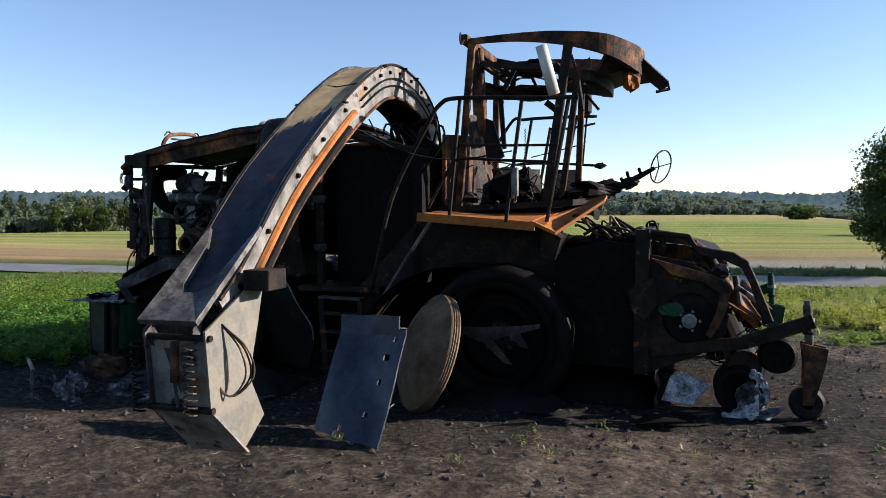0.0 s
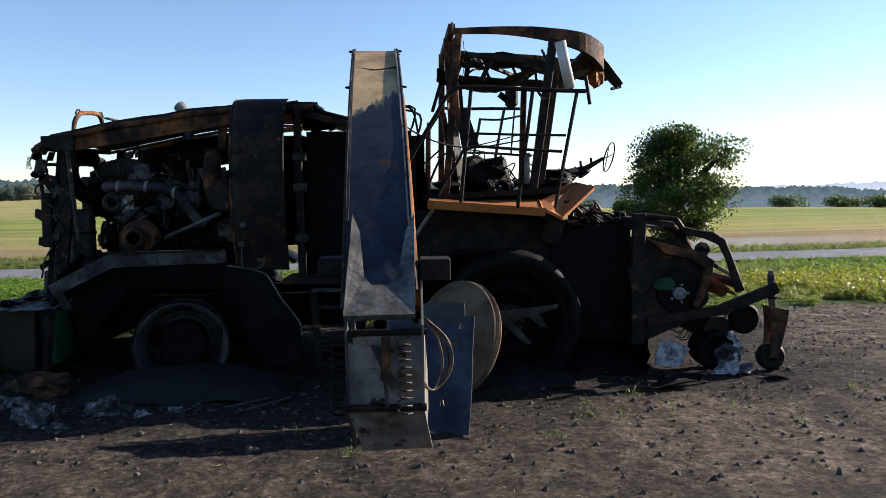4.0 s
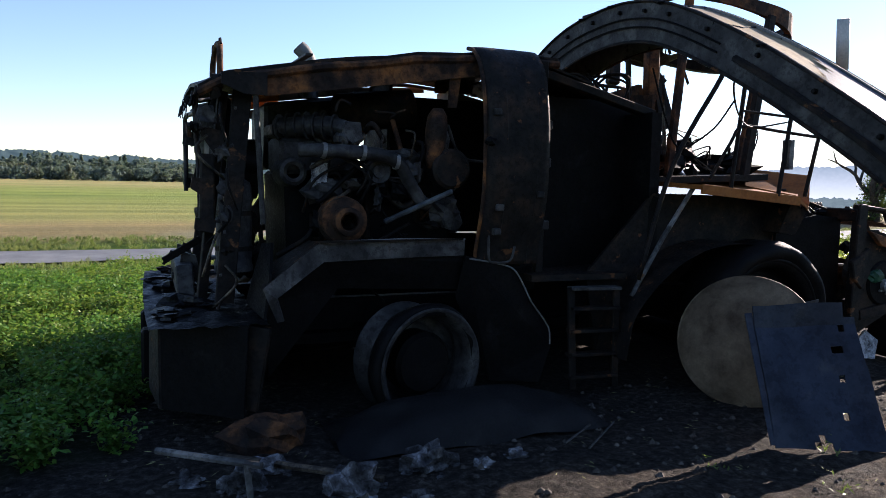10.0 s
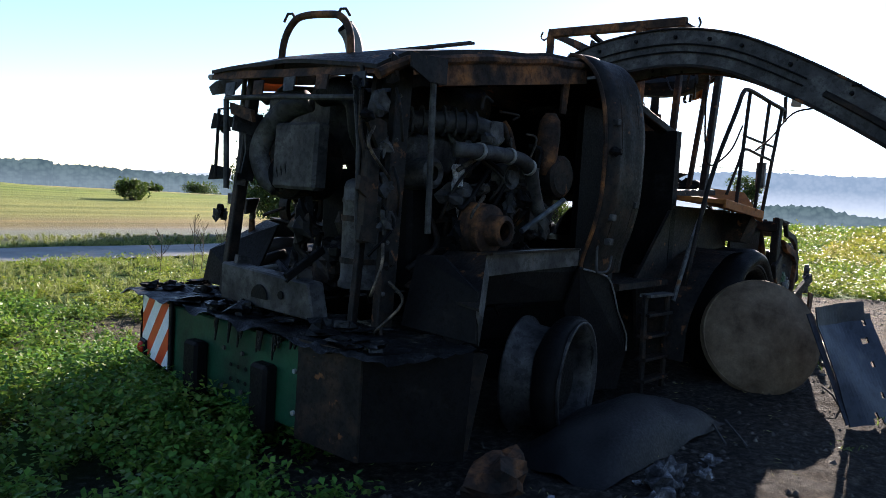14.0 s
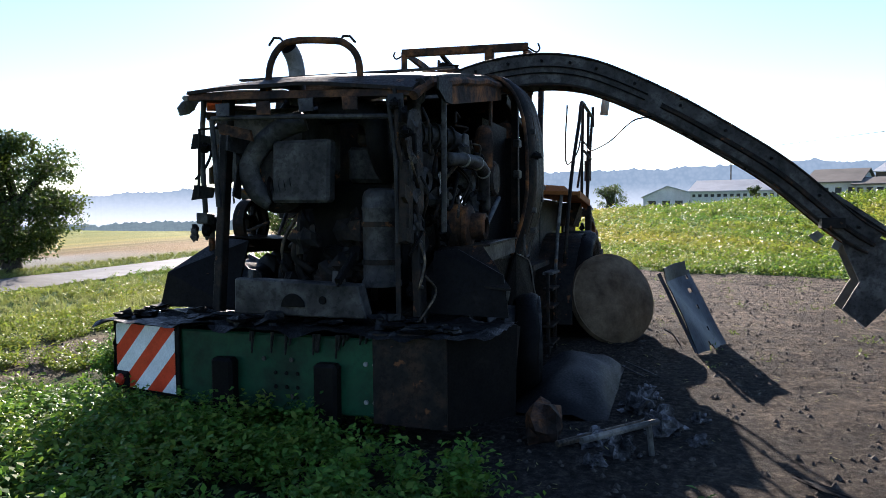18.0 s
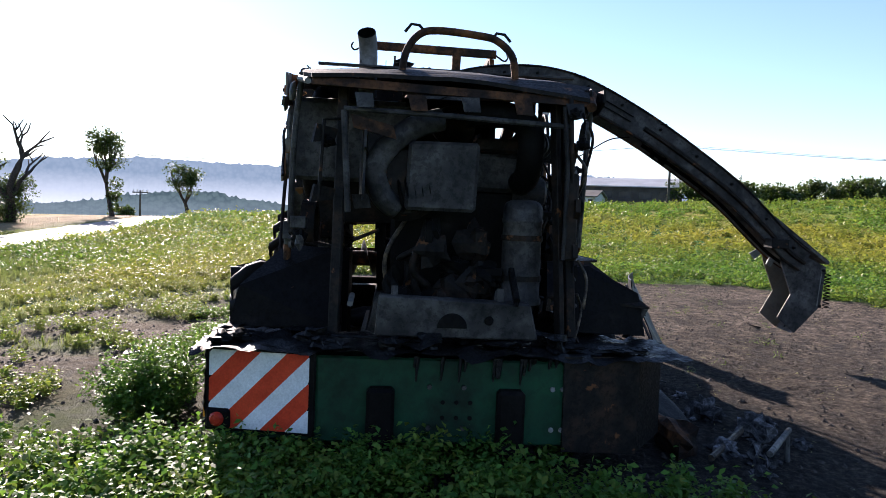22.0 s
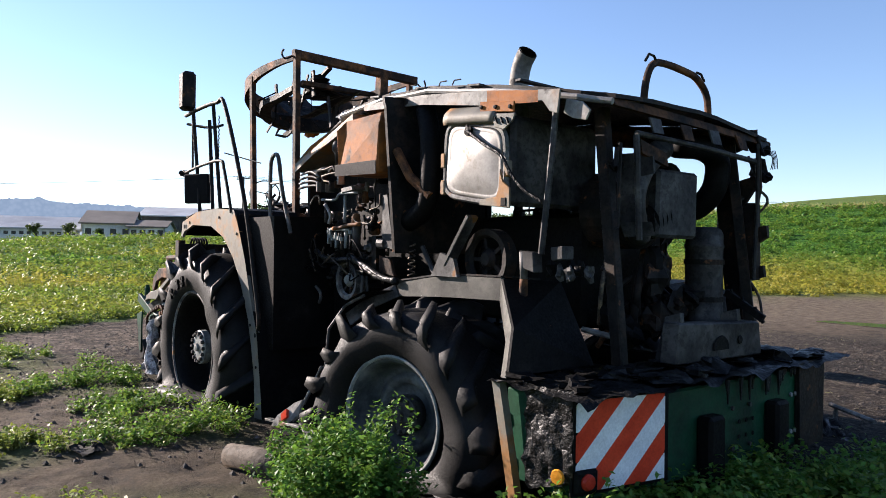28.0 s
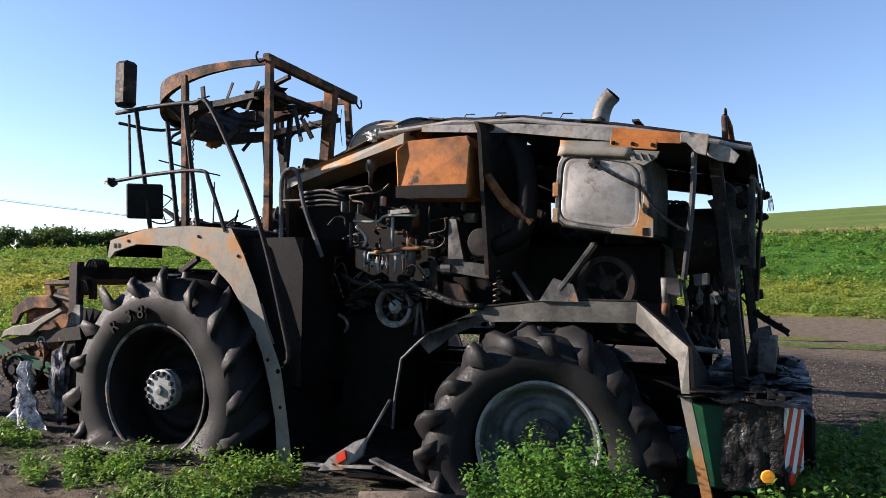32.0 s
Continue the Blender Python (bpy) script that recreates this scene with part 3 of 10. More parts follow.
tagged(lane, "narrow grey asphalt farm lane between green verges", "road", kind="structure")

# puddles on the wet track south of the yard
M_WATER = two_tone("muddy_water", [(0.3, (0.05, 0.042, 0.034)), (0.7, (0.09, 0.078, 0.062))], 1.5, 8, (0.03, 0.08), bump=0.02, worn=0.1)
M_WATER.node_tree.nodes["Principled BSDF"].inputs["Specular IOR Level"].default_value = 0.6
for x, y, a, b, sd in ((-3.4, -12.9, 1.6, 0.5, 1), (-5.2, -13.8, 1.3, 0.45, 2), (-2.2, -15.2, 2.2, 0.6, 3), (0.8, -12.6, 1.2, 0.4, 4), (-6.6, -12.2, 1.0, 0.35, 5)):
    rim_ = []
    for k in range(40):
        g = 2 * math.pi * k / 40
        q = 1 + 0.5 * noise.noise(Vector((math.cos(g) * 1.5, math.sin(g) * 1.5, sd * 3)))
        rim_.append((x + a * q * math.cos(g), y + b * q * math.sin(g)))
    zw = max(ground_z(p, q) for p, q in rim_) + 0.012
    w_ = part("puddle", Shape().slab([(p, q, zw - 0.06) for p, q in rim_], (0, 0, 0.06)), M_WATER)
    tagged(w_, "shallow muddy puddle reflecting the sky", "water", kind="structure")

# ---- the burnt harvester ----
harv = thing("forage_harvester", (0, 0, 0), "burnt-out forage harvester, black with rust and soot, on bare earth", "harvester")
rnd = random.Random(7)


def P(name, shape, mat, parent=harv, label="", **kw):
    return part(name, shape, mat, parent, label, **kw)


def tyre_shape(c, R, rim, w, squash, lugs=True, seed=1, lug_h=0.06, slump=0.0):
    """A slack, scorched tractor tyre whose foot spreads on the ground."""
    s, lug_list = Shape(), []
    prof = [(rim, -w * 0.40), (rim + 0.05, -w * 0.5), (rim + (R - rim) * 0.55, -w * 0.54), (R * 0.95, -w * 0.47), (R * 0.985, -w * 0.3), (R, 0), (R * 0.985, w * 0.3), (R * 0.95, w * 0.47), (rim + (R - rim) * 0.55, w * 0.54), (rim + 0.05, w * 0.5), (rim, w * 0.40)]
    s.lathe(prof, c, (0, 1, 0), 56, wobble=0.025, seed=seed)
    if lugs:
        n = 17
        for k in range(n):
            for side in (-1, 1):
                g0 = 2 * math.pi * (k + (0.5 if side > 0 else 0)) / n
                rows = []
                spots = [(-0.3, 0.535, 0.86), (-0.05, 0.545, 0.945), (0.25, 0.4, 0.985), (0.6, 0.22, 0.995), (1.0, 0.02, 0.99)]
                for j, (f, yy, rr) in enumerate(spots):
                    g = g0 - 0.32 * f
                    y = side * w * yy
                    hgt = lug_h * (0.9 + 1.7 * noise.noise(Vector((k * 1.3, j * 0.8, seed + side)))) * (0.35 if j == 0 else 1.0)
                    hw = 0.03 + 0.03 * (1 - max(0, f)) + 0.016 * noise.noise(Vector((k * 1.7, j * 0.9, seed + side)))
                    lean = 0.25 * hgt / R
                    out_ = side * (0.02 if j < 2 else 0.0)
                    ring = []
                    for dg, up, oy in ((-hw / R, -0.02, 0), (-hw / R * 0.55 + lean, hgt, out_), (hw / R * 0.45 + lean, hgt, out_), (hw / R, -0.02, 0)):
                        r = R * rr + up
                        ring.append(Vector(c) + Vector((math.cos(g + dg) * r, y + oy, math.sin(g + dg) * r)))
                    rows.append(ring)
                vs = [p for r_ in rows for p in r_]
                fs = [(j * 4 + i, j * 4 + i + 1, (j + 1) * 4 + i + 1, (j + 1) * 4 + i) for j in range(4) for i in range(3)] + [(3, 2, 1, 0), (16, 17, 18, 19)]
                lug_list.append(Shape().add(vs, fs))

    def slack(p):
        p = Vector(p)
        p.x += (p.x - c[0]) * slump * (1 - smooth01(-0.35, 0.6, (p.z - c[2]) / R))
        if p.z < squash:
            k = squash - p.z
            p.y += (p.y - c[1]) * 0.5 * min(1, k / 0.3)
            p.x += (p.x - c[0]) * 0.18 * min(1, k / 0.3)
            p.z = squash - k * 0.12 + 0.01 * noise.noise(p * 6)
        return p
    for q in [s] + lug_list:
        q.v = [slack(p) for p in q.v]
    return s, lug_list


def wheel(c, R, rim, w, side, squash, tyre=True, lugs=True, dish=0.16, mat_rim=None, hub_r=0.15, nuts=10, lab="", mat_tyre=None, mat_hub=None, mat_lip=None, hub_out=0.0, slump=0.0):
    """side: +1 when the outer face looks to +y."""
    x, y, z = c
    mat_rim = mat_rim or M_RIM
    yf, rb = w * 0.42 - dish, rim * 0.9
    prof = [(rim * 0.93, -w * 0.42), (rim + 0.02, -w * 0.42), (rim + 0.02, -w * 0.38), (rb + 0.01, -w * 0.3), (rb - 0.01, 0), (rb, w * 0.28), (rim * 0.95, w * 0.36), (rim + 0.005, w * 0.38), (rim + 0.03, w * 0.44), (rim + 0.02, w * 0.46), (rim * 0.96, w * 0.42), (rb + 0.01, w * 0.36), (rb - 0.005, w * 0.26), (rb - 0.01, yf + 0.05), (rb - 0.03, yf + 0.01), (rb * 0.8, yf - 0.01), (rb * 0.78, yf + 0.025), (rb * 0.62, yf + 0.03), (rb * 0.58, yf - 0.005), (hub_r * 1.3, yf - 0.02), (0.02, yf - 0.02)]
    rimshape = Shape().lathe([(r_, side * h_) for r_, h_ in prof], c, (0, 1, 0), 56)
    if tyre:
        body, lug_list = tyre_shape(c, R, rim, w, squash, lugs, seed=x * 3 + y, lug_h=0.085 * R, slump=slump)
        root = P("wheel", body, mat_tyre or M_RUBBER, harv, lab, smooth=True)
        for q in lug_list:
            P("tyre_lug", q, mat_tyre or M_RUBBER, root, smooth=True)
        P("rim", rimshape, mat_rim, root, smooth=True)
    else:
        root = P("wheel", rimshape, mat_rim, harv, lab, smooth=True)
    face = y + side * (w * 0.42 - dish + hub_out)
    if hub_out:
        P("hub_barrel", Shape().lathe([(hub_r * 0.95, 0.0), (hub_r * 0.92, -side * (hub_out + 0.03))], (x, face, z), (0, 1, 0), 24), M_DULL, root, smooth=True)
    P("hub", Shape().lathe([(0.0, side * 0.075), (0.035, side * 0.07), (0.04, side * 0.05), (hub_r * 0.75, side * 0.045), (hub_r, side * 0.03), (hub_r, side * -0.03)], (x, face, z), (0, 1, 0), 24), mat_hub or M_CHAR, root)
    P("rim_lip", Shape().lathe([(rim + 0.018, side * w * 0.455), (rim + 0.034, side * w * 0.452), (rim + 0.03, side * w * 0.47), (rim + 0.014, side * w * 0.47), (rim + 0.004, side * w * 0.45)], c, (0, 1, 0), 56), mat_lip or M_HUB, root, smooth=True)
    for k in range(nuts):
        g = 2 * math.pi * k / nuts
        P("wheel_nut", Shape().lathe([(0.0, side * 0.035), (0.016, side * 0.035), (0.02, side * 0.02), (0.02, side * -0.02)], (x + math.cos(g) * hub_r * 0.82, face + side * 0.03, z + math.sin(g) * hub_r * 0.82), (0, 1, 0), 6), M_BOLT, root)
    return root


front_left = wheel((1.69, 1.34, 0.50), 0.92, 0.52, 0.66, 1, 0.06, dish=0.3, mat_rim=M_SOOT, hub_r=0.165, nuts=14, lab="slack scorched front tyre on a deep sooty rim", mat_hub=M_HUB, mat_lip=M_GREY, hub_out=0.22, slump=0.06)
rear_left = wheel((-1.45, 1.24, 0.40), 0.69, 0.372, 0.6, 1, 0.05, dish=0.17, hub_r=0.13, nuts=12, lab="burnt rear tyre with ragged lugs on a grey rim", mat_hub=M_DULL, mat_lip=M_HUB, hub_out=0.06, slump=0.17)
rear_left.rotation_euler.z = radians(12.5)
front_right = wheel((1.86, -1.3, 0.56), 0.68, 0.50, 0.42, -1, 0.05, tyre=True, lugs=False, mat_rim=M_SOOT, lab="burnt-away front wheel, black with soot", mat_tyre=M_SOOT, mat_lip=M_SOOT)
rear_right = wheel((-1.26, -1.16, 0.37), 0.62, 0.39, 0.48, -1, 0.05, tyre=False, mat_rim=M_DULL, dish=0.3, lab="bare sooty rear rim without a tyre", mat_lip=M_DULL, mat_hub=M_SOOT)
P("tyre_bead", Shape().lathe([(0.385, -0.02), (0.40, -0.03), (0.44, -0.08), (0.45, -0.16), (0.435, -0.2), (0.40, -0.21), (0.37, -0.2)], (-1.26, -1.16, 0.37), (0, 1, 0), 48, wobble=0.02), M_SOOT, rear_right, "charred bead of the burnt tyre", smooth=True)
P("brake_drum", Shape().lathe([(0.0, -0.12), (0.2, -0.12), (0.23, -0.09), (0.23, 0.1), (0.0, 0.1)], (-1.26, -1.16, 0.37), (0, 1, 0), 32), M_SOOT, rear_right)
rear_right.rotation_euler.z = radians(13)

# lettering on the front tyre's sidewall
for txt, ang in (("R", 128), ("3", 111), ("8", 99)):
    cu = bpy.data.curves.new("tyre_size", 'FONT')
    cu.body, cu.size, cu.extrude, cu.align_x, cu.align_y = txt, 0.15, 0.012, 'CENTER', 'CENTER'
    tmp = bpy.data.objects.new("tyre_size", cu)
    me = bpy.data.meshes.new_from_object(tmp)
    bpy.data.objects.remove(tmp)
    me.materials.append(M_SOOT)
    t_ob = new("sidewall_letter", me)
    g = radians(180 - ang)
    t_ob.parent = front_left
    fl = front_left.location
    r = 0.64
    t_ob.matrix_local = Matrix.Translation(Vector((1.69 + math.cos(g) * r, 1.34 + 0.37, 0.50 + math.sin(g) * r)) - fl) @ Euler((radians(90), 0, radians(180))).to_matrix().to_4x4() @ Matrix.Rotation(radians(ang - 90), 4, 'Z')

# collapsed rubber in the shadow of the right wheels
s = Shape().grid(lambda a, b: Vector((-2.0 + 1.9 * a, -2.0 + 0.72 * b, 0.02 + 0.25 * math.sin(math.pi * a) ** 0.6 * math.sin(math.pi * b) ** 0.7 + 0.05 * noise.noise(Vector((a * 5, b * 4, 2))))), 24, 12)
P("collapsed_tyre", s, M_RUBBER, harv, "heap of burnt rubber under the rear wheel", smooth=True)
s = Shape().grid(lambda a, b: Vector((1.35 + 1.1 * a, -1.75 + 0.6 * b, 0.01 + 0.14 * math.sin(math.pi * a) ** 0.6 * math.sin(math.pi * b) ** 0.7 + 0.03 * noise.noise(Vector((a * 5, b * 4, 8))))), 18, 10)
P("collapsed_tyre", s, M_RUBBER, harv, "flattened burnt rubber under the front wheel", smooth=True)

# chassis
P("chassis_rail", Shape().beam((-2.8, 0.45, 0.62), (2.6, 0.45, 0.62), 0.12, 0.26), M_SOOT)
P("chassis_rail", Shape().beam((-2.8, -0.45, 0.62), (2.6, -0.45, 0.62), 0.12, 0.26), M_SOOT)
P("front_axle", Shape().beam((1.75, -1.25, 0.5), (1.75, 1.2, 0.5), 0.26, 0.26), M_SOOT)
P("rear_axle", Shape().beam((-1.45, -1.2, 0.44), (-1.5, 1.2, 0.45), 0.2, 0.2), M_SOOT)
P("gearbox", Shape().box((0.1, -0.5, 0.55), (1.2, 0.5, 1.25)), M_SOOT, dent=0.03)
P("chopper_drum_housing", Shape().lathe([(0.0, -0.42), (0.42, -0.42), (0.45, -0.36), (0.45, 0.36), (0.42, 0.42), (0.0, 0.42)], (1.55, 0, 1.12), (0, 1, 0), 24), M_CHAR, dent=0.02)
P("under_tray", Shape().box((-2.4, -0.6, 0.42), (0.4, 0.6, 0.5)), M_SOOT, dent=0.02)

# ---- rear bumper ----
bump = Shape()
outline = [(-2.40, 1.34), (-2.9, 1.33), (-3.02, 0.74), (-3.03, -0.72), (-2.95, -1.12), (-2.5, -1.38), (-2.4, -1.3)]
bump.slab([(x, y, 0.22) for x, y in outline], (0, 0, 0.5))
bumper = P("rear_bumper", bump, M_GREEN, label="green counterweight bumper, blistered and sooty", dent=0.012, bevel=0.012)
deck = Shape().grid(lambda a, b: (lambda x, y: Vector((x, y, 0.76 + 0.03 * noise.noise(Vector((x * 7, y * 7, 0))) + 0.02 * noise.noise(Vector((x * 19, y * 19, 4))) - (0.07 * max(0, noise.noise(Vector((x * 3, y * 5, 9)))) if a < 0.04 else 0))))(-3.1 + 0.72 * a + 0.1 * abs(b - 0.5) ** 2, 1.46 - 2.9 * b), 16, 60)
P("melted_deck", deck, M_MELT, bumper, "sagging melted plastic over the bumper", smooth=True)
for y0, y1 in ((0.30, 0.46), (-0.45, -0.29)):
    P("rubber_stop", Shape().box((-3.12, y0, 0.16), (-3.02, y1, 0.56)), M_SOOT, bumper, bevel=0.02)
P("corner_plate", Shape().slab([(-2.43, 1.43, 0.76), (-2.37, 1.43, 0.76), (-2.50, 1.42, 0.14), (-2.56, 1.42, 0.14)], (0, -0.05, 0)), M_ARCH, bumper)
P("scorched_panel", Shape().slab([(-3.065, -0.68, 0.76), (-3.07, -0.68, 0.2), (-3.02, -1.14, 0.18), (-3.02, -1.14, 0.76)], (0.03, 0, 0)), M_CHAR, bumper, "scorched bumper corner", dent=0.008)
P("scorched_panel", Shape().slab([(-3.02, -1.13, 0.76), (-3.02, -1.13, 0.18), (-2.53, -1.46, 0.16), (-2.5, -1.46, 0.76)], (0.015, 0.025, 0)), M_SOOT, bumper, dent=0.008)
P("side_post", Shape().beam((-2.42, -1.4, 0.74), (-2.50, -1.36, 0.2), 0.06, 0.16), M_CHAR, bumper)
for y in (-0.62, -0.68, 0.1, -0.1):
    for z in (0.56, 0.32):
        P("bolt", Shape().lathe([(0, 0.012), (0.014, 0.012), (0.016, 0)], (-3.035, y, z), (-1, 0, 0), 8), M_HUB if y < -0.5 else M_BOLT, bumper)
for k in range(6):
    P("bolt_hole", Shape().lathe([(0, 0.004), (0.012, 0.004), (0.014, 0)], (-3.037, 0.02 - 0.08 * (k % 3), 0.47 - 0.09 * (k // 3)), (-1, 0, 0), 8), M_SOOT, bumper)

# striped warning board
A, B_ = Vector((-2.93, 1.375, 0)), Vector((-3.04, 0.79, 0))
bd, bn = unit(B_ - A), Vector(((B_ - A).y, -(B_ - A).x, 0)).normalized()
bl = (B_ - A).length
if bn.x > 0:
    bn = -bn
board = P("warning_board", Shape().slab([A + Vector((0, 0, 0.745)) - bd * 0.025, B_ + Vector((0, 0, 0.755)) + bd * 0.035, B_ + Vector((0, 0, 0.255)) + bd * 0.035, A + Vector((0, 0, 0.255)) - bd * 0.025], -bn * 0.02), M_SOOT, bumper, "black-edged plate with red and white diagonal stripes", bevel=0.006)


def on_board(u, v, lift):
    return A + bd * (u * bl) + Vector((0, 0, 0.275 + 0.455 * v)) + bn * lift


def stripe(u0, u1, mat, nm):
    """A diagonal stripe between two offsets, clipped to the board, rising outwards to the right."""
    pts = []
    H = 0.455 / bl
    lines = []
    for v in [i / 24 for i in range(25)]:
        a, b = max(0, u0 + v * H * 0.98), min(1, u1 + v * H * 0.98)
        if b > a:
            lines.append((a, b, v))
    if len(lines) < 2:
        return
    poly = [on_board(a, v, 0.004) for a, b, v in lines] + [on_board(b, v, 0.004) for a, b, v in reversed(lines)]
    P(nm, Shape().slab(poly, -bn * 0.003), mat, bumper)


edges = [-0.72, -0.47, -0.23, 0.03, 0.27, 0.52, 0.77, 1.0]
for i in range(len(edges) - 1):
    stripe(edges[i], edges[i + 1], M_RED if i % 2 == 1 else M_WHITE, "red_stripe" if i % 2 == 1 else "white_stripe")
P("lamp_mount", Shape().box((-0.075, -0.012, -0.06), (0.075, 0.02, 0.06), Matrix.Translation(on_board(0.1, 0.12, 0.012)) @ Matrix.Rotation(math.atan2(bd.y, bd.x), 4, 'Z')), M_SOOT, bumper, bevel=0.015)
P("tail_lamp", Shape().lathe([(0, 0.03), (0.03, 0.026), (0.042, 0.012), (0.042, 0)], on_board(0.1, 0.12, 0.022), bn, 20), M_REDLENS, bumper, "round red tail lamp")
drip = Shape().grid(lambda a, b: Vector((-2.6 - 0.33 * a, 1.40 + 0.03 * noise.noise(Vector((a * 9, b * 9, 1))), 0.78 - (0.56 - 0.1 * a) * b)) + noise.noise_vector(Vector((a * 6, b * 6, 5))) * 0.02, 12, 14)
P("melted_lamp_housing", drip, M_MELT, bumper, "melted black lamp housing", smooth=True)
P("amber_reflector", Shape().lathe([(0, 0.014), (0.035, 0.012), (0.04, 0)], (-2.85, 1.415, 0.345), (-0.2, 1, 0), 18), M_AMBER, bumper, "round amber side reflector")

# ---- rear frame and engine bay ----
P("rear_post", Shape().beam((-2.5, 0.68, 2.34), (-2.67, 0.69, 0.8), 0.065, 0.085), M_CHAR)
P("post_strap", Shape().beam((-2.56, -0.66, 2.28), (-2.72, -0.72, 0.82), 0.035, 0.07), M_CHAR)
P("corner_post", Shape().beam((-2.43, -0.74, 2.36), (-2.58, -0.82, 0.8), 0.06, 0.13, up=(1, 0, 0)), M_CHAR, label="wide sooty corner post with bolt holes", dent=0.006)
for z in (1.0, 1.3, 1.62, 1.9, 2.16):
    k_ = (z - 0.8) / 1.56
    P("bolt", Shape().lathe([(0, 0.014), (0.012, 0.012), (0.014, 0)], (-2.58 + 0.15 * k_ - 0.035, -0.82 + 0.08 * k_ - 0.03, z), (-1, -0.4, 0), 8), M_BOLT)
P("stay_rod", Shape().tube([(-2.38, -0.94, 2.34), (-2.32, -0.91, 1.36)], 0.02), M_DULL)
P("stay_rod", Shape().tube([(-2.76, -0.68, 2.24), (-2.74, -0.72, 1.86), (-2.72, -0.72, 1.3)], 0.014), M_DULL)
P("stay_rod", Shape().tube(curve([(-2.4, 0.96, 2.43), (-2.39, 1.0, 2.0), (-2.34, 1.02, 1.46)], 5), 0.02, 10), M_DULL, label="thin grey gas strut")
P("frame_rod", Shape().tube([(-2.74, 0.66, 2.16), (-2.74, 0.62, 1.55)], 0.02), M_DULL)
P("cross_rod", Shape().tube([(-2.74, 0.66, 2.17), (-2.76, 0.0, 2.15), (-2.74, -0.72, 2.12)], 0.018), M_DULL)
roof = Shape()
ROOF = [(-2.74, 2.34, 2.28), (-2.55, 2.39, 2.37), (-1.9, 2.52, 2.5), (-1.2, 2.63, 2.6), (-0.65, 2.66, 2.66), (0.0, 2.62, 2.66)]
roofgrid = Shape()


def roof_pt(a, b, lift=0.0):
    f = a * (len(ROOF) - 1)
    i = min(int(f), len(ROOF) - 2)
    t = f - i
    x = ROOF[i][0] + (ROOF[i + 1][0] - ROOF[i][0]) * t
    zl = ROOF[i][1] + (ROOF[i + 1][1] - ROOF[i][1]) * t
    zr = ROOF[i][2] + (ROOF[i + 1][2] - ROOF[i][2]) * t
    y0, y1 = 0.86 + 0.12 * smooth01(0, 0.35, a), -0.84 - 0.08 * smooth01(0, 0.35, a)
    return Vector((x, y0 + (y1 - y0) * b, zl + (zr - zl) * b + 0.05 * math.sin(math.pi * b) + 0.015 * noise.noise(Vector((x * 3, b * 6, 0))) + lift))


v0 = []
for lift in (0, 0.025):
    v0 += [roof_pt(i / 15, j / 8, lift) for i in range(16) for j in range(9)]
fs = []
for i in range(15):
    for j in range(8):
        a = i * 9 + j
        if (i in (7, 8) and j in (2,)) or (i == 11 and j in (5,)):
            continue
        fs += [(a, a + 1, a + 10, a + 9), (144 + a, 144 + a + 9, 144 + a + 10, 144 + a + 1)]
for i in range(15):
    for j in (0, 8):
        a = i * 9 + j
        fs.append((a, a + 9, a + 153, a + 144))
for j in range(8):
    for a in (j, 135 + j):
        fs.append((a, a + 144, a + 145, a + 1))
P("engine_hood", roofgrid.add(v0, fs), M_CHAR, label="warped sooty engine hood", dent=0.006)
P("roof_edge_rail", Shape().tube([roof_pt(i / 10, 1.0, 0.0) + Vector((0, -0.01, -0.03)) for i in range(11)], 0.032, 8), M_RUSTY)
P("roof_edge_rail", Shape().tube([roof_pt(i / 10, 0.0, 0.0) + Vector((0, 0.02, -0.02)) for i in range(11)], 0.02, 8), M_ALU)
P("side_valance", Shape().slab([(-2.55, -0.92, 2.36), (-0.66, -0.94, 2.64), (-0.66, -0.94, 2.5), (-2.3, -0.92, 2.24)], (0, 0.02, 0)), M_RUSTY, dent=0.01)
P("rear_valance", Shape().slab([(-2.72, 0.86, 2.36), (-2.72, -0.82, 2.3), (-2.74, -0.82, 2.25), (-2.74, 0.86, 2.3)], (0.03, 0, 0)), M_RUSTY, dent=0.01)
P("hood_seam", Shape().beam((-2.0, -0.9, 2.55), (-2.0, 0.9, 2.57), 0.05, 0.015), M_DULL)
for i in range(5):
    y = 0.6 - 0.32 * i
    P("mounting_tab", Shape().slab([(-2.78, y, 2.26), (-2.78, y - 0.11, 2.26), (-2.8, y - 0.12, 2.17), (-2.8, y - 0.02, 2.17)], (0.012, 0, 0)), M_DULL if i % 2 == 0 else M_RUSTY, dent=0.01)
P("hood_bracket", Shape().slab([(-2.6, -0.96, 2.38), (-2.3, -0.96, 2.39), (-2.3, -0.96, 2.24), (-2.45, -0.96, 2.24), (-2.6, -0.96, 2.3)], (0, -0.015, 0)), M_CHAR)
for x, y, z in ((-0.55, -0.93, 2.68), (-0.2, -0.92, 2.69), (-0.02, -0.85, 2.68), (-1.1, 0.98, 2.66), (-0.5, 0.98, 2.69), (-1.7, 0.99, 2.58)):
    P("hood_hinge", Shape().beam((x - 0.06, y, z - 0.015), (x + 0.06, y, z), 0.05, 0.014), M_DULL)

